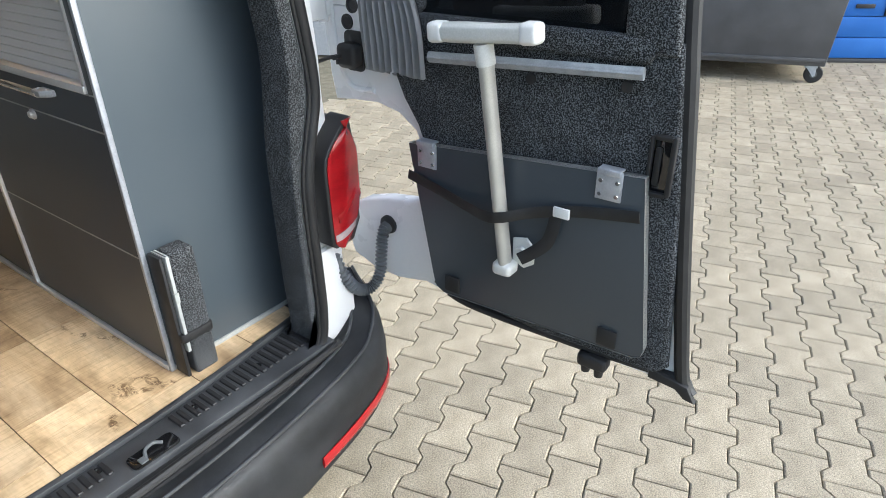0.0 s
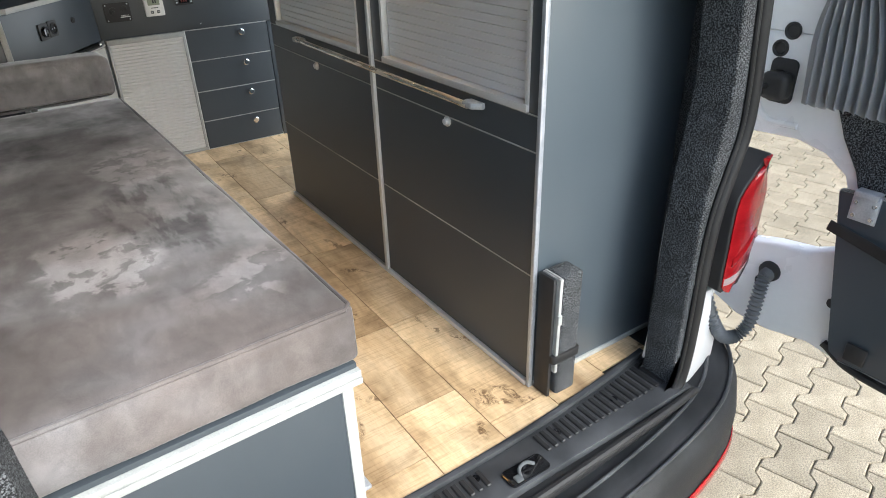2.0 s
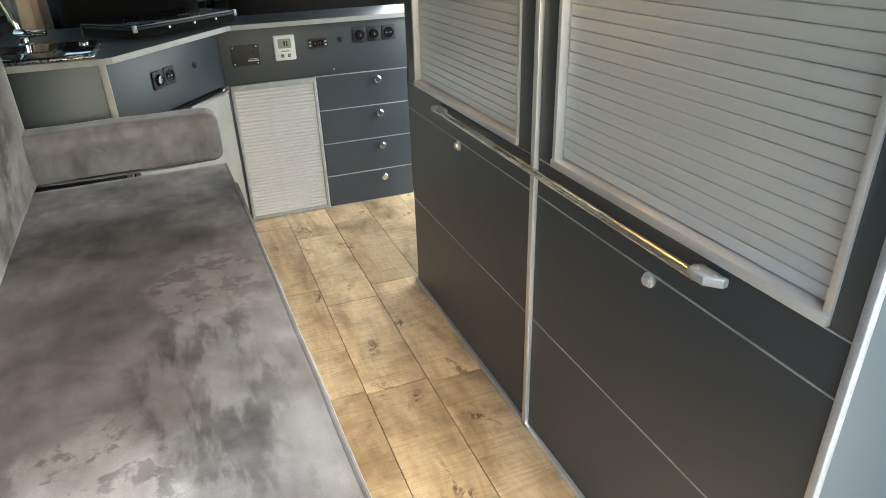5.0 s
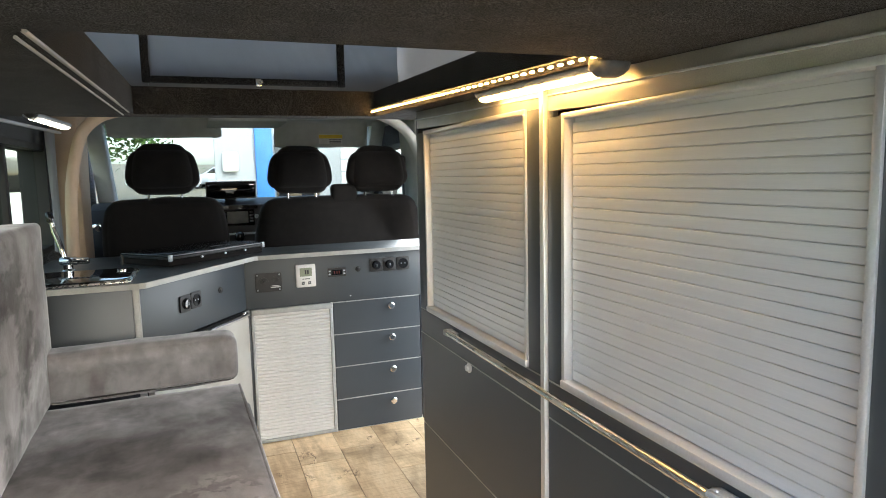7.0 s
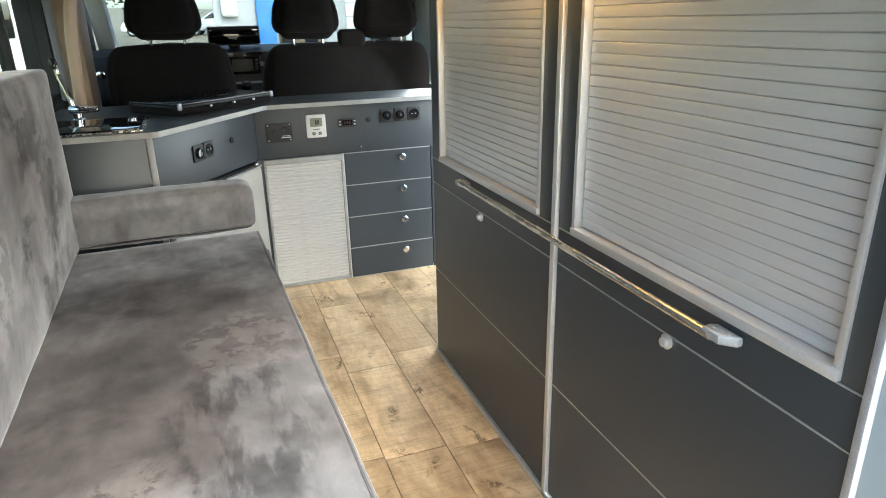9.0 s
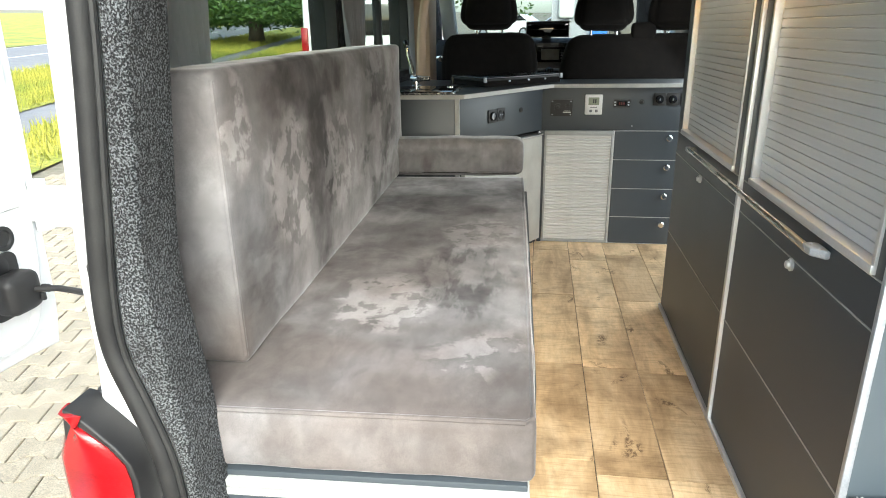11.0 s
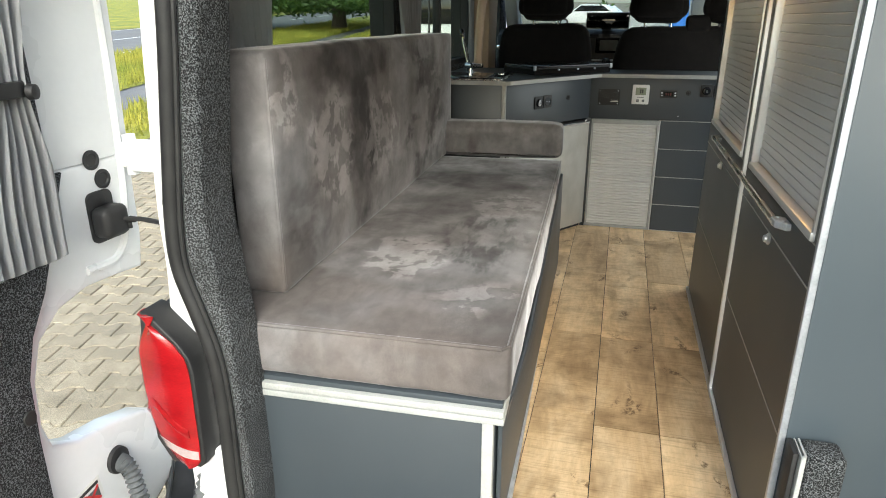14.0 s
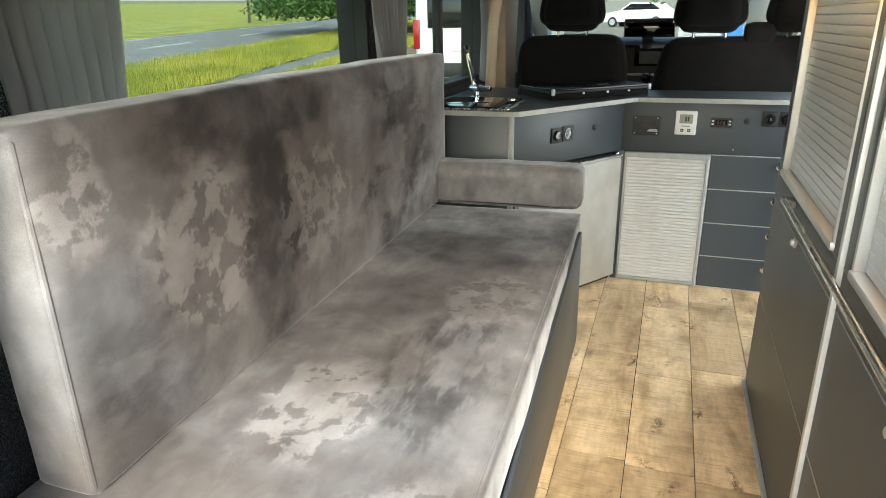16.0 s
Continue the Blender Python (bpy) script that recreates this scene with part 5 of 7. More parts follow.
part("grip", tube(spline([(0, -0.08, 0.03), (-0.01, -0.06, -0.01), (-0.015, 0, -0.02), (-0.01, 0.06, -0.01), (0, 0.08, 0.03)]), 0.010, 10), GREYPL, gh)
# mirror on the driver's door
mir = thing("door_handle_lever", (-0.44, 4.55, 1.36), "chrome inner door lever", "handle")
part("lever", tube(spline([(0, 0, 0), (0.03, -0.05, 0.005), (0.035, -0.12, -0.005)]), lambda s: 0.010 + 0.004 * s, 10), CHROME, mir)

# ---- raised roof seen through the ceiling opening ----
def fabric_wall(x0, x1, y, z0, z1, seed, window):
    bm = bmesh.new()
    nx, nz = 60, 24
    g = []
    for j in range(nz + 1):
        row = []
        for i in range(nx + 1):
            x = x0 + (x1 - x0) * i / nx
            z = z0 + (z1 - z0) * j / nz
            w = 0.010 * noise.noise(Vector((x * 7, z * 3, seed))) + 0.004 * noise.noise(Vector((x * 30 + z * 12, z * 4, seed)))
            row.append(bm.verts.new((x, y + w, z)))
        g.append(row)
    for j in range(nz):
        for i in range(nx):
            bm.faces.new((g[j][i], g[j][i + 1], g[j + 1][i + 1], g[j + 1][i]))
    bmesh.ops.solidify(bm, geom=bm.faces[:], thickness=0.002)
    return bm


tent = thing("roof_tent", (0.25, 3.5, 1.9), "grey canvas bellows of the raised roof with a window", "roof tent")
TT = Matrix.Translation((-0.25, -3.5, -1.9))
FY = 3.42
for x0, x1, z1, seed in ((-0.30, -0.082, 2.50, 2.0), (0.570, 0.80, 2.50, 4.0), (-0.081, 0.569, 1.915, 6.0)):
    part("front_wall", moved(fabric_wall(x0, x1, FY, 1.80, z1, seed, None), TT), FABRIC, tent)
wf = part("window_frame", moved(joined(box(-0.100, -0.072, FY - 0.030, FY - 0.012, 1.905, 2.40, 0.004), box(0.560, 0.588, FY - 0.030, FY - 0.012, 1.905, 2.40, 0.004), box(-0.072, 0.56, FY - 0.030, FY - 0.012, 1.905, 1.928, 0.004)), TT), ROOFFELT, tent, "dark seam round the canvas window")
part("window_flap", moved(fabric_wall(-0.075, 0.563, FY - 0.022, 1.925, 2.40, 7.0, None), TT), FABRIC, tent)
for x, s in ((-0.31, 3.0), (0.82, 5.0)):
    part("side_wall", moved(moved(fabric_wall(0, 2.3, 0, 1.80, 2.50, s, None), Matrix.Translation((x, 1.2, 0)) @ pose(0, 0, 0, 0, 0, 90)), TT), FABRIC, tent)
part("strap", moved(joined(box(-0.285, -0.280, 2.55, 2.59, 1.82, 2.4), box(0.795, 0.80, 2.4, 2.44, 1.82, 2.4)), TT), RUBBER, tent, "black webbing strap")
solo("raised_roof", joined(box(-0.5, 1.1, 1.0, 3.6, 2.46, 2.52), box(-0.5, 1.1, 1.0, 1.03, 1.80, 2.46)), HEADLINER, "pale shell of the raised roof", "roof", kind="structure")
# front cross member with hooks
xm = thing("roof_cross_member", (0.25, 3.16, 1.80), "dark felt-covered roof cross member with tie hooks", "beam")
part("beam", prism([(-0.72, -0.02), (0.88, -0.02), (0.88, 0.10), (0.60, 0.10), (0.48, 0.055), (-0.38, 0.055), (-0.48, 0.10), (-0.72, 0.10)], -0.04, 0.14, "y", 0.012), ROOFFELT, xm)
part("beam_edge", tube([(-0.42, -0.045, -0.015), (-0.3, -0.05, -0.022), (0.40, -0.05, -0.022), (0.52, -0.045, -0.015)], 0.006, 8), RUBBER, xm)
for x in (-0.165, 0.155):
    part("tie_hook", joined(tube(spline([(x - 0.022, -0.04, 0.018), (x - 0.02, -0.058, 0.02), (x + 0.02, -0.058, 0.02), (x + 0.022, -0.04, 0.018)]), 0.003, 8), turned([(0.005, 0), (0.004, 0.006)], (x - 0.022, -0.046, 0.018), (0, -1, 0), 8), turned([(0.005, 0), (0.004, 0.006)], (x + 0.022, -0.046, 0.018), (0, -1, 0), 8)), BLACKGL, xm, "black tie-down hook")
part("catch", joined(box(-0.008, 0.010, -0.052, -0.040, 0.060, 0.085, 0.002), box(0.004, 0.014, -0.058, -0.045, 0.072, 0.080, 0.002)), CHROME, xm, "brass roof catch")
# rails at the rim of the opening
solo("rim_rail", joined(tube([(-0.103, 1.78, 1.733), (-0.110, 2.95, 1.765)], 0.005, 10, flat=(0.0035, 0.0025)), tube([(-0.113, 1.79, 1.728), (-0.128, 2.99, 1.760)], 0.0022, 10)), BEIGEPL, "pale aluminium rail at the roof opening", "rail")
led = thing("led_strip", (0.588, 1.772, 1.738), "warm white light strip along the roof opening", "light strip")
part("carrier", tube([(0.004, 0, 0.006), (0.004, 1.26, 0.050)], 0.004, 8, flat=(0.005, 0.002)), RUBBER, led)
dots = []
for i in range(42):
    y = 0.015 + i * 0.030
    z = -0.003 + y * 0.035 + 0.006
    if not dots:
        dots.append(mesh_of("diode", box(-0.003, 0.003, -0.0045, 0.0045, -0.0065, -0.003, 0.001, 1), WARM))
    ob = new("diode", dots[0])
    ob.parent, ob.location = led, Vector((0, y, z)) * PLAN
wl = thing("cabinet_lamp", (0.628, 2.035, 1.732), "warm bar lamp with a round head above the cabinet", "lamp")
part("housing", tube([(0.0, -0.206, 0.0), (0.0, 0.226, 0.010)], 0.014, 16, flat=(0.016, 0.010)), GREYCAST, wl, "grey aluminium housing")
part("end_head", soft_box(-0.028, 0.028, -0.252, -0.205, -0.018, 0.022, 0.018, 0.002, 8), GREYPL, wl, "round grey end head")
part("diffuser", tube([(0.004, -0.198, -0.010), (0.004, 0.218, -0.001)], 0.008, 10, flat=(0.013, 0.006)), LAMPW, wl, "glowing warm diffuser")
part("bracket", box(-0.01, 0.035, -0.05, 0.05, 0.010, 0.02, 0.003), GREYPL, wl)
sl = thing("reading_lamp", (-0.385, 3.05, 1.795), "small bar reading lamp under the ceiling", "lamp")
part("arm", tube(spline([(0.02, 0.0, 0.0), (0.02, 0.02, -0.02), (0.03, 0.06, -0.03)]), 0.018, 12), BLACKPL, sl)
part("housing", tube([(0.02, 0.02, -0.03), (0.07, 0.20, -0.045)], 0.014, 12, flat=(0.022, 0.010)), GREYCAST, sl)
part("diffuser", tube([(0.026, 0.035, -0.040), (0.072, 0.195, -0.053)], 0.01, 10, flat=(0.016, 0.005)), PALELAMP, sl, "glowing pale diffuser")

# ---- side windows, curtains ----
for nm, x, wins in (("left", WL - 0.05, LWIN), ("right", WR + 0.05, RWIN)):
    for i, (a, b, c, d) in enumerate(wins):
        if c < 1:
            continue  # the sliding door stands open
        w = thing("window_%s_%d" % (nm, i + 1), (x, (a + b) / 2, (c + d) / 2), "van side window with a black rubber frame", "window", kind="structure")
        Q = Matrix.Translation((-x, -(a + b) / 2, -(c + d) / 2))
        fm = joined(box(x - 0.051, x + 0.047, a, a + 0.022, c, d), box(x - 0.051, x + 0.047, b - 0.022, b, c, d), box(x - 0.051, x + 0.047, a + 0.022, b - 0.022, c, c + 0.022), box(x - 0.051, x + 0.047, a + 0.022, b - 0.022, d - 0.022, d))
        part("window_frame", moved(fm, Q), RUBBER, w)
        if i == 1 and nm == "left":
            part("slider_bar", moved(box(x - 0.008, x + 0.026, (a + b) / 2 - 0.02, (a + b) / 2 + 0.02, c + 0.022, d - 0.022, 0.003), Q), BLACKPL, w)
        pn = part("pane", moved(box(x + 0.004, x + 0.008, a + 0.02, b - 0.02, c + 0.02, d - 0.02), Q), TINTED if nm == "left" and i < 2 else GLASS, w)
        pn.visible_shadow = False
TOY = Matrix(((0, -1, 0, 0), (1, 0, 0, 0), (0, 0, 1, 0), (0, 0, 0, 1)))


def curtain(x, ya, yb, z0, z1, folds, pinch, label, seed):
    c = pleats(ya, yb, z0, z1, 0.012, folds, pinch, seed=seed)
    return solo("curtain", moved(c, Matrix.Translation((x, 0, 0)) @ TOY), CURTAIN, label, "curtain", "grey window curtains", smooth=70)


curtain(-0.485, 1.55, 1.80, 1.34, 1.725, 8, lambda b: (0.75 + 0.25 * b, 0.45), "grey pleated curtain drawn open at the side window", 1.0)
curtain(-0.485, 2.74, 3.02, 1.34, 1.75, 9, lambda b: (0.6 + 0.4 * b, 0.5), "grey pleated curtain gathered between the windows", 2.0)
curtain(-0.490, 3.93, 4.03, 1.30, 1.78, 5, lambda b: (0.35 + 0.65 * abs(b - 0.4) / 0.6, 0.5), "grey curtain tied back beside the door pillar", 3.0)
solo("curtain_rail", tube([(-0.475, 1.45, 1.722), (-0.475, 4.10, 1.785)], 0.008, 8, flat=(0.009, 0.006)), ALU, "aluminium curtain rail along the side windows", "rail")

# ---- rear doors ----
def mirror_x(sgn):
    return Matrix.Identity(4) if sgn > 0 else Matrix.Translation((2 * CX, 0, 0)) @ Matrix.Diagonal((-1, 1, 1, 1))


def corrugated(points, r, n):
    pts = spline(points, n)
    return tube(pts, lambda s: r * (1.0 + 0.20 * math.cos(s * (len(pts) - 1) * math.pi)), 12)


def rear_door(sgn):
    M = mirror_x(sgn)
    side = "the kitchen side" if sgn < 0 else "the cabinet side"
    d = thing("rear_door", (CX + sgn * 0.9, 1.3, GROUND + 0.6), "white van rear door standing open, lined with dark carpet" if sgn > 0 else "white van rear door standing open, with a tied curtain", "car door", "rear wing doors")
    O = Matrix.Translation((-(CX + sgn * 0.9), -1.3, -(GROUND + 0.6)))

    def dp(name, bm, material, label="", parent=None, smooth=35):
        if sgn < 0:  # the lower half of this door reaches a little further down
            for v in bm.verts:
                v.co.z -= 0.12 * max(0.0, 1.06 - v.co.z)
        return part(name, moved(moved(bm, M), O), material, parent or d, label, smooth)

    low = [(1.335, 1.285), (1.330, 1.12), (1.318, 1.055), (1.25, 1.062), (1.176, 1.066), (1.11, 1.052), (1.060, 1.018), (1.035, 0.96), (1.028, 0.89), (1.038, 0.848), (1.09, 0.824), (1.17, 0.812), (1.25, 0.79),
           (1.31, 0.755), (1.325, 0.69), (1.30, 0.61), (1.22, 0.582), (1.134, 0.580), (1.04, 0.600), (0.97, 0.590), (0.90, 0.572), (0.70, 0.570), (0.375, 0.580), (0.368, 0.60), (0.408, 0.96), (0.450, 1.285)]
    shell = joined(prism(low, 1.226, 1.275, "x", 0.008, 3),
                   prism([(1.350, 1.76), (1.335, 1.285), (1.095, 1.285), (1.06, 1.40), (1.075, 1.76)], 1.226, 1.275, "x", 0.004),
                   prism([(0.56, 1.76), (0.56, 1.285), (0.450, 1.285), (0.505, 1.76)], 1.226, 1.275, "x", 0.004),
                   prism([(1.35, 1.82), (1.35, 1.761), (0.505, 1.761), (0.515, 1.82)], 1.226, 1.275, "x", 0.004))
    dp("panel", shell, WHITE, "white painted door panel")
    # pressed rim on the inner face by the hinges
    dp("pressing", tube(spline([(1.227, 1.318, 1.70), (1.226, 1.312, 1.40), (1.226, 1.296, 1.18), (1.226, 1.26, 1.10), (1.226, 1.18, 1.095)]), 0.006, 8, flat=(0.008, 0.008)), WHITE)
    lining = [(1.155, 1.285), (1.120, 1.20), (1.075, 1.10), (1.035, 1.04), (1.012, 0.98), (1.004, 0.88), (1.0, 0.74), (0.985, 0.66), (0.94, 0.615), (0.70, 0.598), (0.41, 0.604), (0.382, 0.63), (0.412, 0.96), (0.456, 1.285)]
    lin = dp("lining", prism(lining, 1.204, 1.2255, "x", 0.010, 3), CARPET, "dark grey carpet lining")
    dp("window_surround", joined(prism([(0.458, 1.262), (0.552, 1.262), (0.560, 1.30), (0.575, 1.76), (0.515, 1.76), (0.468, 1.36)], 1.196, 1.225, "x", 0.010, 3), prism(rounded(1.01, 1.13, 1.29, 1.76, 0.02), 1.200, 1.225, "x", 0.01, 3), prism(rounded(0.50, 1.06, 1.245, 1.292, 0.02), 1.192, 1.2245, "x", 0.010, 3)), CARPET)
    pane = dp("window_pane", prism(rounded(0.52, 1.09, 1.28, 1.75, 0.03), 1.236, 1.242, "x"), VIEWGLASS, "dark tinted rear window")
    dp("edge_seal", tube(spline([(1.232, 0.505, 1.76), (1.230, 0.462, 1.36), (1.228, 0.440, 1.20), (1.226, 0.400, 0.90), (1.226, 0.360, 0.64), (1.226, 0.345, 0.59), (1.222, 0.330, 0.572)]), 0.016, 10), RUBBER, "black rubber edge seal")
    dp("lower_seal", tube(spline([(1.224, 0.36, 0.605), (1.222, 0.6, 0.592), (1.222, 0.9, 0.588), (1.222, 1.0, 0.625)]), 0.010, 8), RUBBER)
    dp("corner_flap", prism([(0.42, 0.615), (0.335, 0.60), (0.315, 0.565), (0.34, 0.568), (0.36, 0.585), (0.42, 0.59)], 1.205, 1.222, "x", 0.004), RUBBER)
    for y, z in ((1.255, 1.250), (1.236, 1.288)):
        dp("plug", turned([(0.018, 0), (0.018, 0.003), (0.013, 0.003), (0.011, 0.0005), (0.006, 0.001)], (1.226, y, z), (-1, 0, 0)), BLACKPL, "round black rubber plug")
    st = dp("door_check", joined(soft_box(1.185, 1.222, 1.205, 1.262, 1.150, 1.205, 0.010, 0.002, 6), turned([(0.016, 0), (0.016, 0.006), (0.008, 0.009)], (1.226, 1.235, 1.214), (-1, 0, 0))), BLACKPL, "black door check box")
    dp("check_mount", prism(rounded(1.205, 1.265, 1.137, 1.232, 0.014), 1.219, 1.2255, "x", 0.002), BLACKPL, parent=st)
    dp("check_arm", tube([(1.200, 1.245, 1.178), (1.15, 1.25, 1.180), (1.085, 1.232, 1.182)], 0.0048, 8), BLACKPL, "black steel check arm", st)
    dp("check_fork", joined(*[box(1.178, 1.192, 1.252 + k * 0.012, 1.258 + k * 0.012, 1.158 + k * 0.008, 1.170 + k * 0.008, 0.002) for k in range(2)]), BLACKPL, parent=st)
    hg = dp("hinge", joined(box(1.115, 1.20, 1.296, 1.318, 1.255, 1.315, 0.006), turned([(0.012, 0), (0.012, 0.075)], (1.206, 1.316, 1.247)), box(1.206, 1.2255, 1.30, 1.334, 1.262, 1.308, 0.004)), WHITE, "white painted door hinge")
    for z in (1.268, 1.302):
        dp("bolt", turned([(0.007, 0), (0.006, 0.004)], (1.14, 1.296, z), (0, -1, 0), 6), WHITE, parent=hg)
    dp("cable_hose", corrugated([(1.224, 1.160, 0.738), (1.195, 1.156, 0.728), (1.180, 1.152, 0.68), (1.166, 1.150, 0.62), (1.140, 1.160, 0.585), (1.105, 1.175, 0.590), (1.078, 1.19, 0.635), (1.066, 1.215, 0.70)], 0.0145, 11), GREYPL, "grey corrugated cable hose", smooth=80)
    dp("hose_grommet", turned([(0.026, 0), (0.025, 0.008), (0.017, 0.011)], (1.226, 1.160, 0.740), (-1, 0, 0)), BLACKPL)
    dp("plug", turned([(0.014, 0), (0.013, 0.003), (0.010, 0.001)], (1.226, 1.178, 0.705), (-1, 0, 0)), BLACKPL)
    dp("latch", joined(soft_box(1.196, 1.235, 0.512, 0.580, 0.556, 0.590, 0.008, 0.002, 5), turned([(0.012, 0), (0.010, 0.02)], (1.21, 0.53, 0.558), (0, 0, -1)), turned([(0.012, 0), (0.010, 0.02)], (1.21, 0.562, 0.560), (0, 0, -1))), BLACKPL, "black door latch")
    hnd = dp("inner_handle", joined(prism(rounded(0.436, 0.446, 1.012, 1.128, 0.004), 1.192, 1.204, "x", 0.002), prism(rounded(0.478, 0.486, 1.008, 1.124, 0.003), 1.194, 1.204, "x", 0.002), prism(rounded(0.445, 0.479, 1.118, 1.128, 0.003), 1.194, 1.204, "x", 0.002), prism(rounded(0.445, 0.479, 1.008, 1.018, 0.003), 1.194, 1.204, "x", 0.002)), BLACKPL, "recessed black inner handle")
    dp("handle_cup", prism(rounded(0.444, 0.480, 1.014, 1.122, 0.004), 1.2015, 1.2042, "x", 0.0005), BLACKGL, parent=hnd)
    dp("handle_grip", prism(rounded(0.462, 0.474, 1.030, 1.104, 0.004), 1.197, 1.2014, "x", 0.001), BLACKPL, parent=hnd)
    for y, z in ((1.04, 1.178), (0.742, 1.190), (0.545, 1.202), (0.99, 0.93), (1.0, 0.74)):
        dp("clip", turned([(0.012, 0), (0.011, 0.003), (0.004, 0.004)], (1.204, y, z), (-1, 0, 0), 14), RUBBER, parent=lin)
    # curtain hanging at the hinge side of the window
    c = pleats(0.930 if sgn < 0 else 0.985, 1.105 if sgn < 0 else 1.160, 1.160, 1.76, 0.014, 9, lambda b: (1.0 - 0.45 * math.exp(-((b - 0.45) / 0.16) ** 2) + 0.35 * max(0, b - 0.5), 0.5 + 0.14 * math.exp(-((b - 0.45) / 0.25) ** 2)), seed=8.0 + sgn)
    cu = dp("curtain", moved(c, Matrix.Translation((1.178, 0, 0)) @ TOY), CURTAIN, "gathered grey curtain", smooth=70)
    dp("curtain_tie", moved(turned([(0.056, 0), (0.058, 0.003), (0.058, 0.019), (0.056, 0.022)], (0, 0, 0), n=24), Matrix.Translation((1.178, 1.030 if sgn < 0 else 1.083, 1.418)) @ Matrix.Diagonal((0.42, 1, 1, 1))), RUBBER, "black curtain tie", cu)
    if sgn < 0:
        dp("tie_button", turned([(0.012, 0), (0.011, 0.010), (0.006, 0.012)], (1.165, 1.085, 1.424), (-1, 0.3, 0)), BLACKPL, parent=cu)
        lb = dp("warning_label", moved(box(-0.0009, 0, 0, 0.100, 0, 0.042), Matrix.Translation((1.2255, 1.015, 0.690)) @ pose(0, 0, 0, 6)), LABELW, "pale sticker with pictograms")
        for y0, y1, z0, z1, mt in ((0.004, 0.045, 0.004, 0.024, GREYPL), (0.056, 0.092, 0.004, 0.024, GREYPL), (0.046, 0.094, 0.030, 0.036, INK), (0.004, 0.016, 0.028, 0.038, INKRED)):
            dp("print", moved(box(-0.0016, -0.0010, y0, y1, z0, z1), Matrix.Translation((1.2255, 1.015, 0.690)) @ pose(0, 0, 0, 6)), mt, parent=lb)
        for a in (38, -38):
            dp("red_cross", moved(box(-0.0022, -0.0017, -0.022, 0.022, -0.0025, 0.0025), Matrix.Translation((1.2255, 1.015, 0.690)) @ pose(0, 0, 0, 6) @ pose(0, 0.074, 0.014, a)), INKRED, parent=lb)
    else:
        dp("curtain_rail", joined(tube([(1.190, 0.985, 1.206), (1.190, 0.512, 1.232)], 0.010, 10, flat=(0.007, 0.012)), tube([(1.184, 0.985, 1.206), (1.184, 0.512, 1.232)], 0.003, 6)), GREYCAST, "grey aluminium curtain rail")
    return d


rear_door(1)
rear_door(-1)


def ringed(rings):
    """A closed body through rings of equal length, each a list of places."""
    bm = bmesh.new()
    rows = [[bm.verts.new(p) for p in r] for r in rings]
    n = len(rows[0])
    for a, b in zip(rows, rows[1:]):
        for k in range(n):
            bm.faces.new((a[k], a[(k + 1) % n], b[(k + 1) % n], b[k]))
    bm.faces.new(rows[0][::-1])
    bm.faces.new(rows[-1])
    return bm


def between(table, z):
    """Straight lines through (z, value) pairs."""
    for (a, u), (b, v) in zip(table, table[1:]):
        if z <= b:
            return u + (v - u) * max(0.0, z - a) / (b - a)
    return table[-1][1]


LENS_IN = [(0.748, 0.716), (0.760, 0.700), (0.80, 0.697), (0.955, 0.695), (0.985, 0.701), (1.012, 0.722), (1.036, 0.752), (1.052, 0.774), (1.062, 0.786)]
LENS_OUT = [(0.748, 0.770), (0.765, 0.790), (0.80, 0.812), (0.84, 0.826), (0.90, 0.830), (0.98, 0.830), (1.02, 0.816), (1.045, 0.800), (1.062, 0.790)]


def lens_curve(z, s, proud=0.0):
    """A place on the lens at height z: s from 0 at the inner edge to 1 where it meets the flank."""
    a, b = between(LENS_IN, z), between(LENS_OUT, z)
    if s < 0.55:
        k = s / 0.55
        return CX + a + (b - 0.040 - a) * k, 1.160 - 0.006 * math.sin(k * math.pi) - proud, z
    k = math.radians((s - 0.55) / 0.45 * 90)
    return CX + b - 0.040 + (0.040 + proud) * math.sin(k), 1.160 + 0.105 * min(1.0, (1.078 - z) / 0.06) * (1 - math.cos(k)) - proud * math.cos(k), z


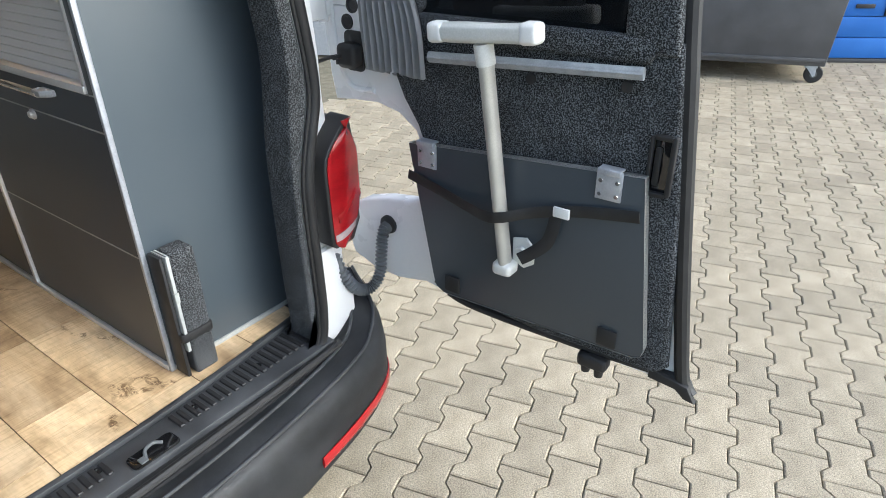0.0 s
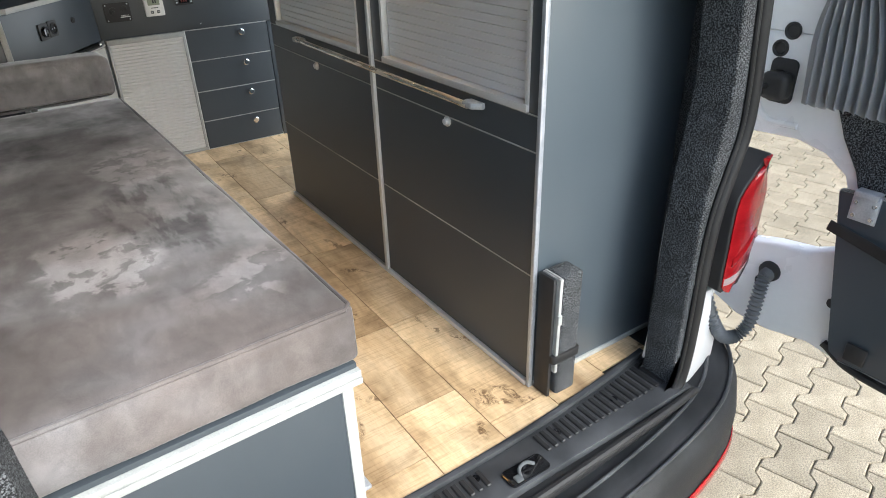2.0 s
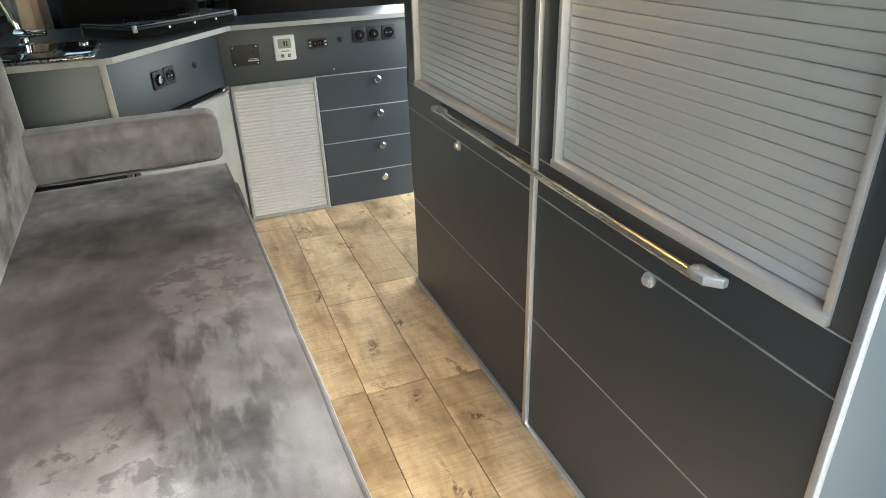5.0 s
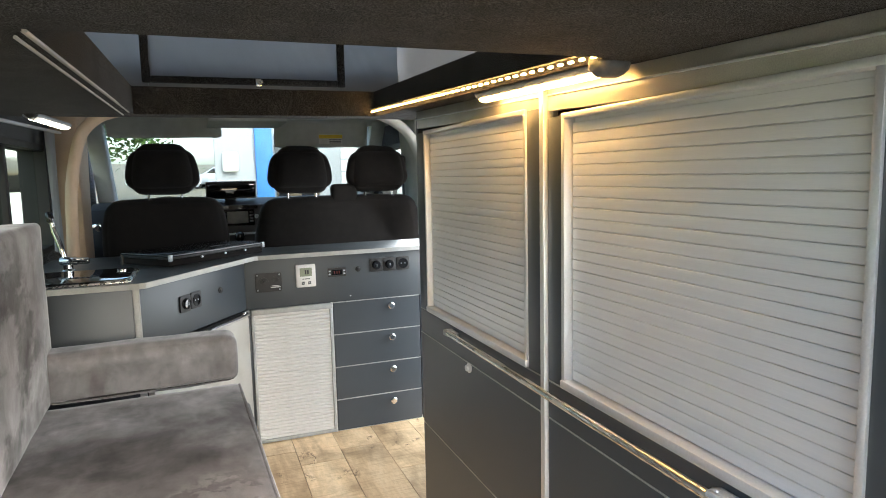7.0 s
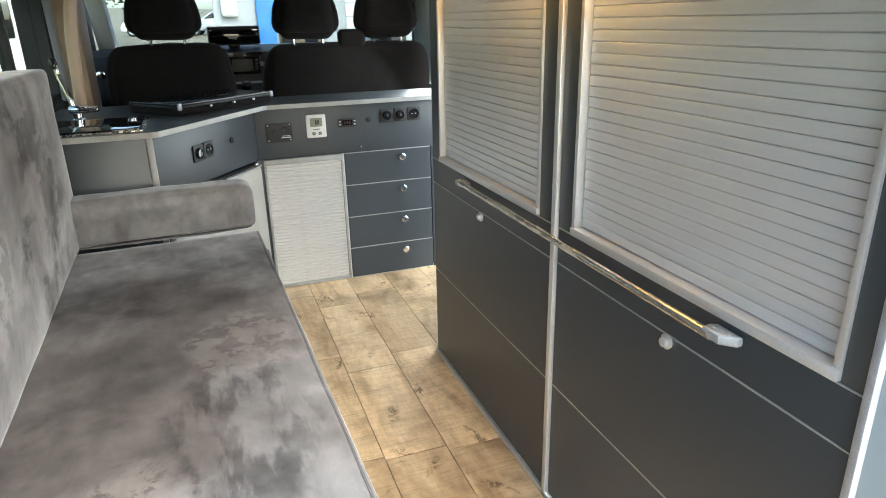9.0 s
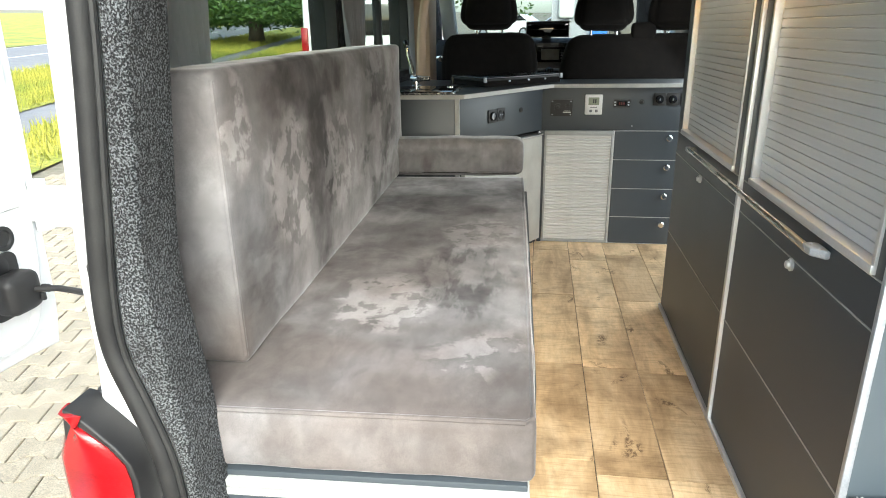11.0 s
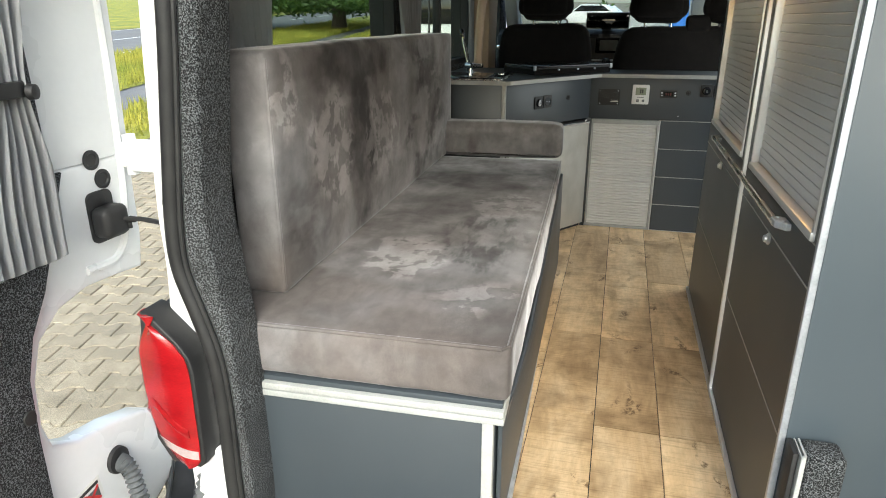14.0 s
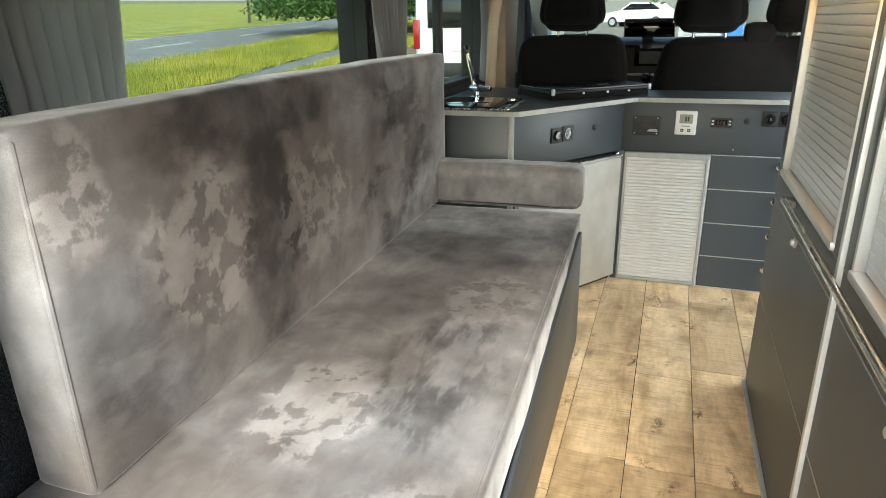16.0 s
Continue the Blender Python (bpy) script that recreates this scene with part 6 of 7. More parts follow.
def tail_lamp(sgn):
    M = mirror_x(sgn)
    drop = 0.0 if sgn > 0 else -0.030
    lp = thing("tail_lamp", (CX + sgn * 0.78, 1.2, 0.88), "red tail lamp in a black housing", "tail lamp", "tail lamps")
    O = Matrix.Translation((-(CX + sgn * 0.78), -1.2, -0.88 + drop))

    def lamp_part(name, bm, material, parent, label="", smooth=45):
        return part(name, moved(moved(bm, M), O), material, parent, label, smooth)

    zs = [0.748, 0.754, 0.765, 0.78] + steps(0.80, 0.96, 6) + [0.985, 1.0, 1.012, 1.024, 1.036, 1.045, 1.052, 1.058, 1.062]
    rings = []
    for z in zs:
        out = [lens_curve(z, k / 22) for k in range(23)]
        a, b = CX + between(LENS_IN, z), CX + between(LENS_OUT, z)
        rings.append(out + [(max(b - 0.02, a + 0.006), 1.160 + 0.102 * min(1.0, (1.078 - z) / 0.06), z), (a + 0.005, 1.175, z)])
    lens = lamp_part("lens", ringed(rings), REDLENS, lp, "red plastic lens")
    # the black body behind the lens, its top falling towards the opening
    hs = [(0.690, 0.760), (0.688, 0.955), (0.694, 0.984), (0.712, 1.010), (0.742, 1.040), (0.766, 1.062), (0.782, 1.066), (0.790, 1.0), (0.792, 0.80), (0.765, 0.752), (0.705, 0.748)]
    lamp_part("housing", prism([(CX + a, b) for a, b in hs], 1.1625, 1.225, "y", 0.0035, 3), BLACKPL, lp, "black plastic lamp body")
    back = [(0.672, 0.742), (0.668, 0.93), (0.676, 0.985), (0.696, 1.03), (0.702, 1.12), (0.722, 1.12), (0.730, 1.062), (0.775, 1.062), (0.786, 0.80), (0.75, 0.742)]
    lamp_part("back_plate", prism([(CX + a, b) for a, b in back], 1.2255, 1.262, "y", 0.004, 2), BLACKPL, lp, "black mounting plate")
    lamp_part("parting_line", tube([(CX + a - 0.0005, 1.222, b) for a, b in hs[:6]], 0.0016, 6), GREYPL, lp)
    # clear reversing strip across the foot of the lens, and the brighter ribs above it
    rows = []
    for k in range(13):
        q = 0.02 + 0.80 * k / 12
        lo, hi = 0.770 + 0.032 * q ** 1.5, 0.787 + 0.040 * q ** 1.3
        rows.append([lens_curve(lo, q, 0.0012), lens_curve(hi, q, 0.0012), lens_curve(hi, q, -0.002), lens_curve(lo, q, -0.002)])
    lamp_part("reverse_light", ringed(rows), CLEARLENS, lens, "clear reversing light strip")
    rows = []
    for k in range(13):
        q = 0.10 + 0.85 * k / 12
        mid = 0.822 + 0.018 * q + 0.055 * max(0.0, 1 - abs(q - 0.5) / 0.42) ** 1.5
        rows.append([lens_curve(mid - 0.009, q, 0.0008), lens_curve(mid, q, 0.004), lens_curve(mid + 0.012, q, 0.0008), lens_curve(mid, q, -0.002)])
    lamp_part("moulded_ridge", ringed(rows), REDLENS, lens)
    for y, z in ((1.2255, 0.80), (1.2255, 0.93)):
        lamp_part("screw", turned([(0.006, 0), (0.005, 0.004)], (CX + 0.680, y, z), (0, -1, 0), 10), ZINC, lp)


tail_lamp(1)
tail_lamp(-1)
# body wing below the lamp, bumper corner step
for nm, sgn in (("right", 1), ("left", -1)):
    M = mirror_x(sgn)
    solo("rear_wing_" + nm, moved(prism([(CX + 0.640, 0.47), (CX + 0.640, 0.74), (CX + 0.72, 0.74), (CX + 0.745, 0.62), (CX + 0.775, 0.58), (CX + 0.775, 0.47)], 1.192, 1.214, "y", 0.006), M), WHITE, "white painted corner panel below the tail lamp", "body panel", kind="structure")
    solo("check_plate_" + nm, moved(box(CX + 0.712, CX + 0.735, 1.206, 1.214, 1.120, 1.235, 0.003), M), BLACKPL, "black plate of the door check", "plate", kind="structure")

# ---- table top, leg and strap on the open door ----
tb = thing("folding_table", (1.185, 0.74, 0.65), "anthracite folding table top hung on the open door", "table")
TB = Matrix.Translation((-1.185, -0.74, -0.65))
quad = [(1.042, 1.006), (0.479, 1.048), (0.430, 0.675), (0.434, 0.655), (0.452, 0.647), (0.945, 0.628), (0.968, 0.640), (0.976, 0.665)]
part("board", moved(prism(quad, 1.178, 1.196, "x", 0.0015), TB), LAMINATE, tb)
rim = bmesh.new()
pts = quad + quad[:1]
a = [rim.verts.new((1.1765, y, z)) for y, z in quad]
b = [rim.verts.new((1.1975, y, z)) for y, z in quad]
for i in (0, 1, 2, 3, 4):
    j = i + 1
    rim.faces.new((a[i], a[j], b[j], b[i]))
bmesh.ops.solidify(rim, geom=rim.faces[:], thickness=0.005)
part("edge_band", moved(rim, TB), LIGHTEDGE, tb, "pale edge band", 20)
for y, z in ((0.985, 1.012), (0.545, 1.044)):
    hk = part("hook", moved(joined(box(1.172, 1.1775, y - 0.026, y + 0.026, z - 0.055, z + 0.006, 0.001), box(1.166, 1.190, y - 0.023, y + 0.023, z + 0.006, z + 0.010, 0.001), box(1.165, 1.1675, y - 0.023, y + 0.023, z - 0.002, z + 0.009, 0.0005)), TB), ZINC, tb, "zinc-plated hanging hook")
    for sy in (-1, 1):
        for zz in (-0.016, -0.044):
            part("screw", moved(turned([(0.005, 0), (0.004, 0.002)], (1.172, y + sy * 0.017, z + zz), (-1, 0, 0), 10), TB), CHROME, hk)
for y, z in ((0.915, 0.665), (0.510, 0.675)):
    part("rubber_foot", moved(box(1.170, 1.178, y - 0.022, y + 0.022, z - 0.022, z + 0.022, 0.004), TB), RUBBER, tb, "black rubber corner pad")
leg = thing("folding_stand", (1.14, 0.77, 0.78), "pale grey folding table leg with a T-shaped foot", "stand")
LG = Matrix.Translation((-1.14, -0.77, -0.78))
part("tube", moved(tube([(1.150, 0.752, 0.786), (1.125, 0.802, 1.262)], 0.02, 16, flat=(0.014, 0.019)), LG), BEIGEPL, leg, "champagne aluminium tube")
part("collar", moved(tube([(1.127, 0.798, 1.224), (1.124, 0.804, 1.264)], 0.02, 16, flat=(0.018, 0.022)), LG), PALEPL, leg)
cross = moved(soft_box(-0.017, 0.017, -0.118, 0.118, -0.017, 0.017, 0.010, 0.001, 12), Matrix.Translation((1.118, 0.800, 1.284)) @ pose(0, 0, 0, -4.5))
part("cross_foot", moved(cross, LG), PALEPL, leg, smooth=50)
for k in (-1, 1):
    part("end_cap", moved(moved(soft_box(-0.019, 0.019, -0.019, 0.019, -0.018, 0.020, 0.008, 0.001, 6), Matrix.Translation((1.118, 0.800 + k * 0.102, 1.284 - k * 0.008)) @ pose(0, 0, 0, -4.5)), LG), LABELW, leg, "white plastic end cap")
part("lower_cap", moved(soft_box(1.130, 1.172, 0.730, 0.775, 0.766, 0.796, 0.008, 0.002, 6), LG), PALEPL, leg)
part("pivot_plate", moved(joined(prism([(0.745, 0.795), (0.715, 0.782), (0.692, 0.798), (0.690, 0.835), (0.712, 0.858), (0.745, 0.85)], 1.165, 1.174, "x", 0.004), turned([(0.012, 0), (0.011, 0.01)], (1.165, 0.722, 0.824), (-1, 0, 0))), LG), PALEPL, leg, "pale pivot plate")
strap = thing("strap", (1.17, 0.76, 0.93), "black webbing strap holding the table leg", "strap")
SP = Matrix.Translation((-1.17, -0.76, -0.93))
part("webbing", moved(tube(spline([(1.172, 1.040, 0.930), (1.168, 0.96, 0.915), (1.150, 0.86, 0.902), (1.126, 0.795, 0.905), (1.126, 0.755, 0.912), (1.155, 0.69, 0.930), (1.166, 0.60, 0.952), (1.170, 0.476, 0.972)]), 0.01, 8, flat=(0.0018, 0.0125)), SP), RUBBER, strap)
part("loose_end", moved(tube(spline([(1.164, 0.645, 0.938), (1.158, 0.648, 0.90), (1.156, 0.660, 0.865), (1.150, 0.690, 0.835), (1.146, 0.715, 0.815)]), 0.01, 8, flat=(0.014, 0.0016)), SP), RUBBER, strap)
part("buckle", moved(box(1.152, 1.159, 0.612, 0.648, 0.934, 0.956, 0.002), SP), LABELW, strap, "pale plastic buckle")

# ---- yard: container, garage door, buildings, cars, trees ----
BD = Vector((0.31, -0.95)).normalized()
bn = thing("waste_container", (6.72, 1.45, GROUND), "large grey plastic waste container on castors", "waste container", turn=math.degrees(math.atan2(BD.y, BD.x)))
body = prism([(-0.70, 0.16), (0.62, 0.16), (0.70, 1.05), (-0.78, 1.05)], -0.1, 0.85, "y", 0.03)
part("tub", body, BINGREY, bn)
part("rim", box(-0.80, 0.72, -0.13, 0.88, 1.05, 1.10, 0.015), BINGREY, bn)
part("lid", prism([(-0.13, 1.10), (0.88, 1.10), (0.80, 1.28), (0.4, 1.36), (-0.02, 1.25)], -0.79, 0.71, "x", 0.02), BINGREY, bn)
part("frame_bar", box(-0.66, 0.60, -0.115, -0.1, 0.20, 0.235, 0.004), BINGREY, bn)
for x in (-0.56, 0.50):
    for y in (-0.02, 0.72):
        wh = part("castor_fork", joined(box(x - 0.03, x + 0.07, y - 0.035, y + 0.035, 0.135, 0.160, 0.004), prism([(x - 0.02, 0.14), (x + 0.06, 0.14), (x + 0.065, 0.07), (x + 0.045, 0.06)], y - 0.032, y - 0.026, "y"), prism([(x - 0.02, 0.14), (x + 0.06, 0.14), (x + 0.065, 0.07), (x + 0.045, 0.06)], y + 0.026, y + 0.032, "y")), ZINC, bn, "zinc castor fork")
        part("wheel", turned([(0.03, -0.022), (0.072, -0.02), (0.080, -0.012), (0.080, 0.012), (0.072, 0.02), (0.03, 0.022)], (x + 0.05, y, 0.080), (0, 1, 0), 24), RUBBER, wh, "black rubber wheel")
        part("hub", turned([(0.03, -0.025), (0.035, 0.0), (0.03, 0.025)], (x + 0.05, y, 0.080), (0, 1, 0), 16), GREYPL, wh)

GA = math.degrees(math.atan2(-0.684, 0.39))
gd = thing("garage_door", (7.75, 1.12, GROUND), "blue sectional steel garage door with a lock", "garage door", turn=GA)
for k in range(12):
    part("panel", box(0.10, 3.1, 0.0, 0.05, 0.045 + k * 0.205, 0.245 + k * 0.205, 0.008), BLUE, gd)
part("backing", box(0.10, 3.1, 0.03, 0.06, 0.0, 2.5), BLUE, gd)
part("post", box(-0.03, 0.095, -0.03, 0.10, 0.0, 2.5, 0.006), BLUE, gd, "blue door post")
part("threshold", box(0.1, 3.1, -0.01, 0.05, 0.0, 0.04, 0.003), BINGREY, gd, "dark rubber threshold")
part("recess_grip", box(0.34, 0.52, -0.012, 0.0, 0.53, 0.57, 0.006), BLACKPL, gd, "black recessed grip")
part("recess_grip", box(0.78, 0.92, -0.012, 0.0, 0.53, 0.57, 0.006), BLACKPL, gd, "black recessed grip")
part("lock_case", box(0.62, 0.68, -0.02, 0.0, 0.46, 0.62, 0.008), BLACKPL, gd, "black lock case")
hall = thing("hall_building", (7.75, 1.12, GROUND), "grey rendered hall with the garage door", "building", turn=GA)
part("wall", joined(box(-9.0, -0.03, 0.02, 0.3, 0.0, 4.5), box(3.1, 10, 0.02, 0.3, 0.0, 4.5), box(-0.03, 3.1, 0.02, 0.3, 2.5, 4.5)), FACADE, hall)
part("roof", box(-9.2, 10.2, -0.2, 6.0, 4.5, 4.7), BINGREY, hall)

off = thing("office_building", (4.6, 15.0, land(4.6, 15.0)), "white flat-roofed building with a blue entrance column", "building")
part("wall", box(-4.2, 5.5, 0.0, 0.3, -0.5, 5.0), FACADE, off)
part("roof", box(-4.4, 5.7, -0.3, 8.0, 5.0, 5.25), BINGREY, off, "dark flat roof edge")
col = part("entrance_column", box(-3.40, -3.05, -0.10, 0.0, -0.5, 3.4, 0.01), BLUE, off, "blue painted entrance column")
part("entrance_glass", box(-3.0, -2.1, -0.05, 0.0, -0.4, 2.4, 0.01), BLACKGL, off)
part("wall_lamp", soft_box(-4.05, -3.75, -0.15, -0.001, 1.65, 2.05, 0.04, 0.01, 6), PALEPL, off, "pale wall box")
sh = part("roller_shutter", box(-1.6, 1.6, -0.03, 0.0, -0.5, 3.0, 0.004), PALEPL, off, "pale roller shutter")
for k in range(12):
    part("shutter_line", box(-1.6, 1.6, -0.04, -0.031, -0.3 + k * 0.27, -0.27 + k * 0.27), FACADE, sh)


def parked_car(x, y, turn, paint, label, van=False):
    c = thing("parked_van" if van else "parked_car", (x, y, land(x, y)), label, "van" if van else "car", turn=turn)
    if van:
        prof = [(-2.45, 0.35), (-2.5, 0.9), (-2.42, 1.85), (-2.3, 2.0), (1.2, 2.0), (1.75, 1.25), (2.4, 1.05), (2.5, 0.6), (2.45, 0.35)]
        w = 0.95
    else:
        prof = [(-2.1, 0.3), (-2.15, 0.85), (-1.9, 1.0), (-1.3, 1.42), (0.3, 1.45), (1.0, 1.0), (1.9, 0.85), (2.1, 0.55), (2.05, 0.3)]
        w = 0.87
    part("body", prism(prof, -w, w, "x", 0.08, 3), paint, c)
    if van:
        part("rear_window", box(-0.70, 0.70, -2.50, -2.44, 1.2, 1.72, 0.02), BLACKGL, c)
        part("door_split", box(-0.012, 0.012, -2.515, -2.50, 0.5, 1.85), BLACKPL, c)
        part("number_plate", box(-0.26, 0.26, -2.525, -2.505, 0.82, 0.93, 0.004), LABELW, c)
        part("rear_bumper", box(-0.93, 0.93, -2.58, -2.46, 0.38, 0.62, 0.03), BLACKPL, c)
        for s in (-1, 1):
            part("tail_lamp", box(s * 0.90 - 0.06, s * 0.90 + 0.06, -2.53, -2.40, 0.85, 1.35, 0.02), REDLENS, c, "red tail lamp")
        part("side_window", box(w - 0.05, w + 0.004, 0.2, 1.2, 1.25, 1.75, 0.02), BLACKGL, c)
    else:
        part("windows", prism([(-1.7, 1.02), (-1.22, 1.36), (0.25, 1.38), (0.80, 1.02)], -w - 0.004, w + 0.004, "x", 0.01), BLACKGL, c)
    for s in (-1, 1):
        for yy in (-1.45, 1.4):
            t = part("tyre", turned([(0.18, -0.1), (0.30, -0.1), (0.32, -0.06), (0.32, 0.06), (0.30, 0.1), (0.18, 0.1)], (s * (w - 0.08), yy, 0.32), (1, 0, 0), 24), RUBBER, c)
            part("rim", turned([(0.19, -0.09), (0.2, 0.0), (0.19, 0.09)], (s * (w - 0.06), yy, 0.32), (1, 0, 0), 16), ZINC, t)
    return c


parked_car(-3.1, 14.6, 0, WHITE, "white delivery van parked on the yard", True)
parked_car(-2.0, 46.0, 70, WHITE, "white car parked far down the yard")
parked_car(1.5, 48.0, 80, ZINC, "silver car parked far down the yard")


def tree(x, y, height, spread, trunk, seed, low, clumps, label, skirt=0):
    """A tapered trunk with limbs and a crown of many leaf cards of real size in loose clumps."""
    rnd = random.Random(seed)
    base = (x, y, land(x, y) - 0.05)
    t = thing("tree", base, label, "tree", "roadside trees")
    limbs = [tube(spline([(0, 0, 0), (0.05, 0.03, height * 0.2), (-0.05, 0.1, height * 0.5), (0.1, 0, height * 0.85)], 5), lambda s: trunk * (1.15 - s) if s > 0.04 else trunk * 1.5, 12)]
    tips = []
    for k in range(16):
        a = rnd.uniform(0, 2 * math.pi)
        z0 = height * rnd.uniform(0.28, 0.75)
        r = spread * rnd.uniform(0.55, 1.0)
        z1 = z0 + height * rnd.uniform(-0.10, 0.25)
        tip = (r * math.cos(a), r * math.sin(a), max(low, z1))
        limbs.append(tube(spline([(0, 0, z0), (tip[0] * 0.5, tip[1] * 0.5, (z0 + tip[2]) / 2 + 0.4), tip], 4), lambda s: trunk * 0.34 * (1.05 - s), 7))
        tips.append(tip)
    part("trunk", joined(*limbs), BARK, t, "brown bark trunk with limbs")
    verts, faces = [], []
    for k in range(clumps):
        tip = rnd.choice(tips)
        f = rnd.uniform(0.35, 1.08)
        c = Vector((tip[0] * f, tip[1] * f, tip[2] + rnd.gauss(0, height * 0.05)))
        c += Vector((rnd.gauss(0, 0.5), rnd.gauss(0, 0.5), rnd.gauss(0, 0.35)))
        if k < skirt:  # hanging twigs all round the crown
            a, r = rnd.uniform(0, 2 * math.pi), spread * math.sqrt(rnd.uniform(0.02, 1.0))
            c = Vector((r * math.cos(a), r * math.sin(a), low + abs(rnd.gauss(0, 0.5))))
        c.z = max(low + rnd.uniform(-0.3, 0.3), c.z)
        for j in range(26):
            p = c + Vector((rnd.gauss(0, 0.30), rnd.gauss(0, 0.30), rnd.gauss(0, 0.20)))
            u = Vector((rnd.uniform(-1, 1), rnd.uniform(-1, 1), rnd.uniform(-0.6, 0.6))).normalized()
            w = u.cross(Vector((rnd.uniform(-1, 1), rnd.uniform(-1, 1), rnd.uniform(-1, 1)))).normalized()
            L = rnd.uniform(0.09, 0.17)
            n = len(verts)
            verts += [tuple(v * PLAN) for v in (p - u * L, p + w * L * 0.45, p + u * L, p - w * L * 0.45)]
            faces.append((n, n + 1, n + 2, n + 3))
    me = bpy.data.meshes.new("crown")
    me.from_pydata(verts, [], faces)
    me.materials.append(LEAF)
    cr = new("crown", me)
    cr.parent = t
    tagged(cr, "loose crown of green leaves", kind="stuff")
    return t


tree(-14.6, 34.2, 11.0, 6.5, 0.36, 3, 2.2 - land(-14.6, 34.2), 1500, "broad roadside tree with a thick trunk", 700)
tree(-31.2, 46.0, 6.5, 2.0, 0.10, 21, 2.8, 90, "slim young tree standing in the meadow")
tree(-5.0, 30.0, 8.0, 4.0, 0.2, 31, 1.5, 420, "bushy tree beside the yard entrance")
tree(-9.0, 44.0, 10.0, 5.5, 0.3, 41, 2.0, 420, "tall tree at the far end of the yard")


# tall blades and flower stalks on the verge
rnd = random.Random(77)
for strip_q, count, tall in (((-3.85, -0.15), 9000, 0.22), ((-6.35, -5.05), 5000, 0.20)):
    verts, faces = [], []
    for k in range(count):
        x, y = by_road(rnd.uniform(*strip_q), rnd.triangular(-14, 34, -2))
        z = land(x, y)
        for j in range(3):
            a, hgt = rnd.uniform(0, math.pi), tall * rnd.uniform(0.35, 1.25)
            dx, dy = math.cos(a) * 0.016, math.sin(a) * 0.016
            ox, oy = rnd.gauss(0, 0.06), rnd.gauss(0, 0.06)
            n = len(verts)
            verts += [tuple(Vector(v) * PLAN) for v in ((x + ox - dx, y + oy - dy, z), (x + ox + dx, y + oy + dy, z), (x + ox * 1.6, y + oy * 1.6, z + hgt))]
            faces.append((n, n + 1, n + 2))
    me = bpy.data.meshes.new("verge_blades")
    me.from_pydata(verts, [], faces)
    me.materials.append(GRASS)
    tagged(new("verge_blades", me), "tall yellowish grass blades on the verge", "grass", kind="stuff")

# ---- planks and pavers ----
def plank(x0, x1, y0, y1):
    bm = prism([(x0 + 0.0011, y0 + 0.0011), (x1 - 0.0011, y0 + 0.0011), (x1 - 0.0011, y1 - 0.0011), (x0 + 0.0011, y1 - 0.0011)], FLOOR - 0.006, FLOOR, "z")
    me = mesh_of("plank", bm, OAK)
    ob = new("plank", me)
    ob.parent = floor


PW = 0.1665
rows = {}
for i in range(-4, 5):
    rows[i] = []
starts = {-4: 1.9, -3: 1.75, -2: 2.05, -1: 2.17, 0: 2.335, 1: 1.80, 2: 2.30, 3: 1.70, 4: 2.1}
joints = {-1: [1.62, 2.167, 2.70, 3.25], 0: [1.27, 1.338, 1.85, 2.335, 2.90, 3.45], 1: [1.477, 1.80, 2.32, 2.784, 3.316], 2: [1.274, 1.34, 1.798, 2.30, 2.86, 3.40]}
for i in range(-4, 5):
    x0 = 0.1795 + (i - 0) * PW
    x1 = x0 + PW
    near = max(edge_floor(x0), edge_floor(x1)) + 0.003
    cuts = [c for c in joints.get(i, [1.5 + 0.55 * k + 0.19 * (i % 3) for k in range(5)]) if c > near + 0.06] + [4.6]
    y = near
    for c in cuts:
        plank(x0, x1, y, c)
        y = c

# interlocking concrete pavers, wide at both ends and narrow at the waist
E1, E2 = Vector((0.967, 0.254)), Vector((0.254, -0.967))
PL, PWD = 0.1914, 0.132
WE, WM, HL = 0.0780, 0.0505, PL / 2 - 0.0022
half = [(-HL, WE), (-0.062, WE), (-0.034, WM), (0.034, WM), (0.062, WE), (HL, WE)]
shape = half + [(-u, -v) for u, v in half]


def paver_mesh(k):
    rnd = random.Random(k)
    bm = bmesh.new()
    top, rim, foot = [], [], []
    n = len(shape)
    for u, v in shape:
        r = 1 - 0.005 / max(abs(u), abs(v))
        top.append(bm.verts.new((u * r, v * r, -0.0005)))
        rim.append(bm.verts.new((u, v, -0.0045)))
        foot.append(bm.verts.new((u, v, -0.03)))
    bm.faces.new(top)
    for a, b in ((top, rim), (rim, foot)):
        for i in range(n):
            bm.faces.new((a[i], a[(i + 1) % n], b[(i + 1) % n], b[i]))
    return mesh_of("paver", bm, PAVER)


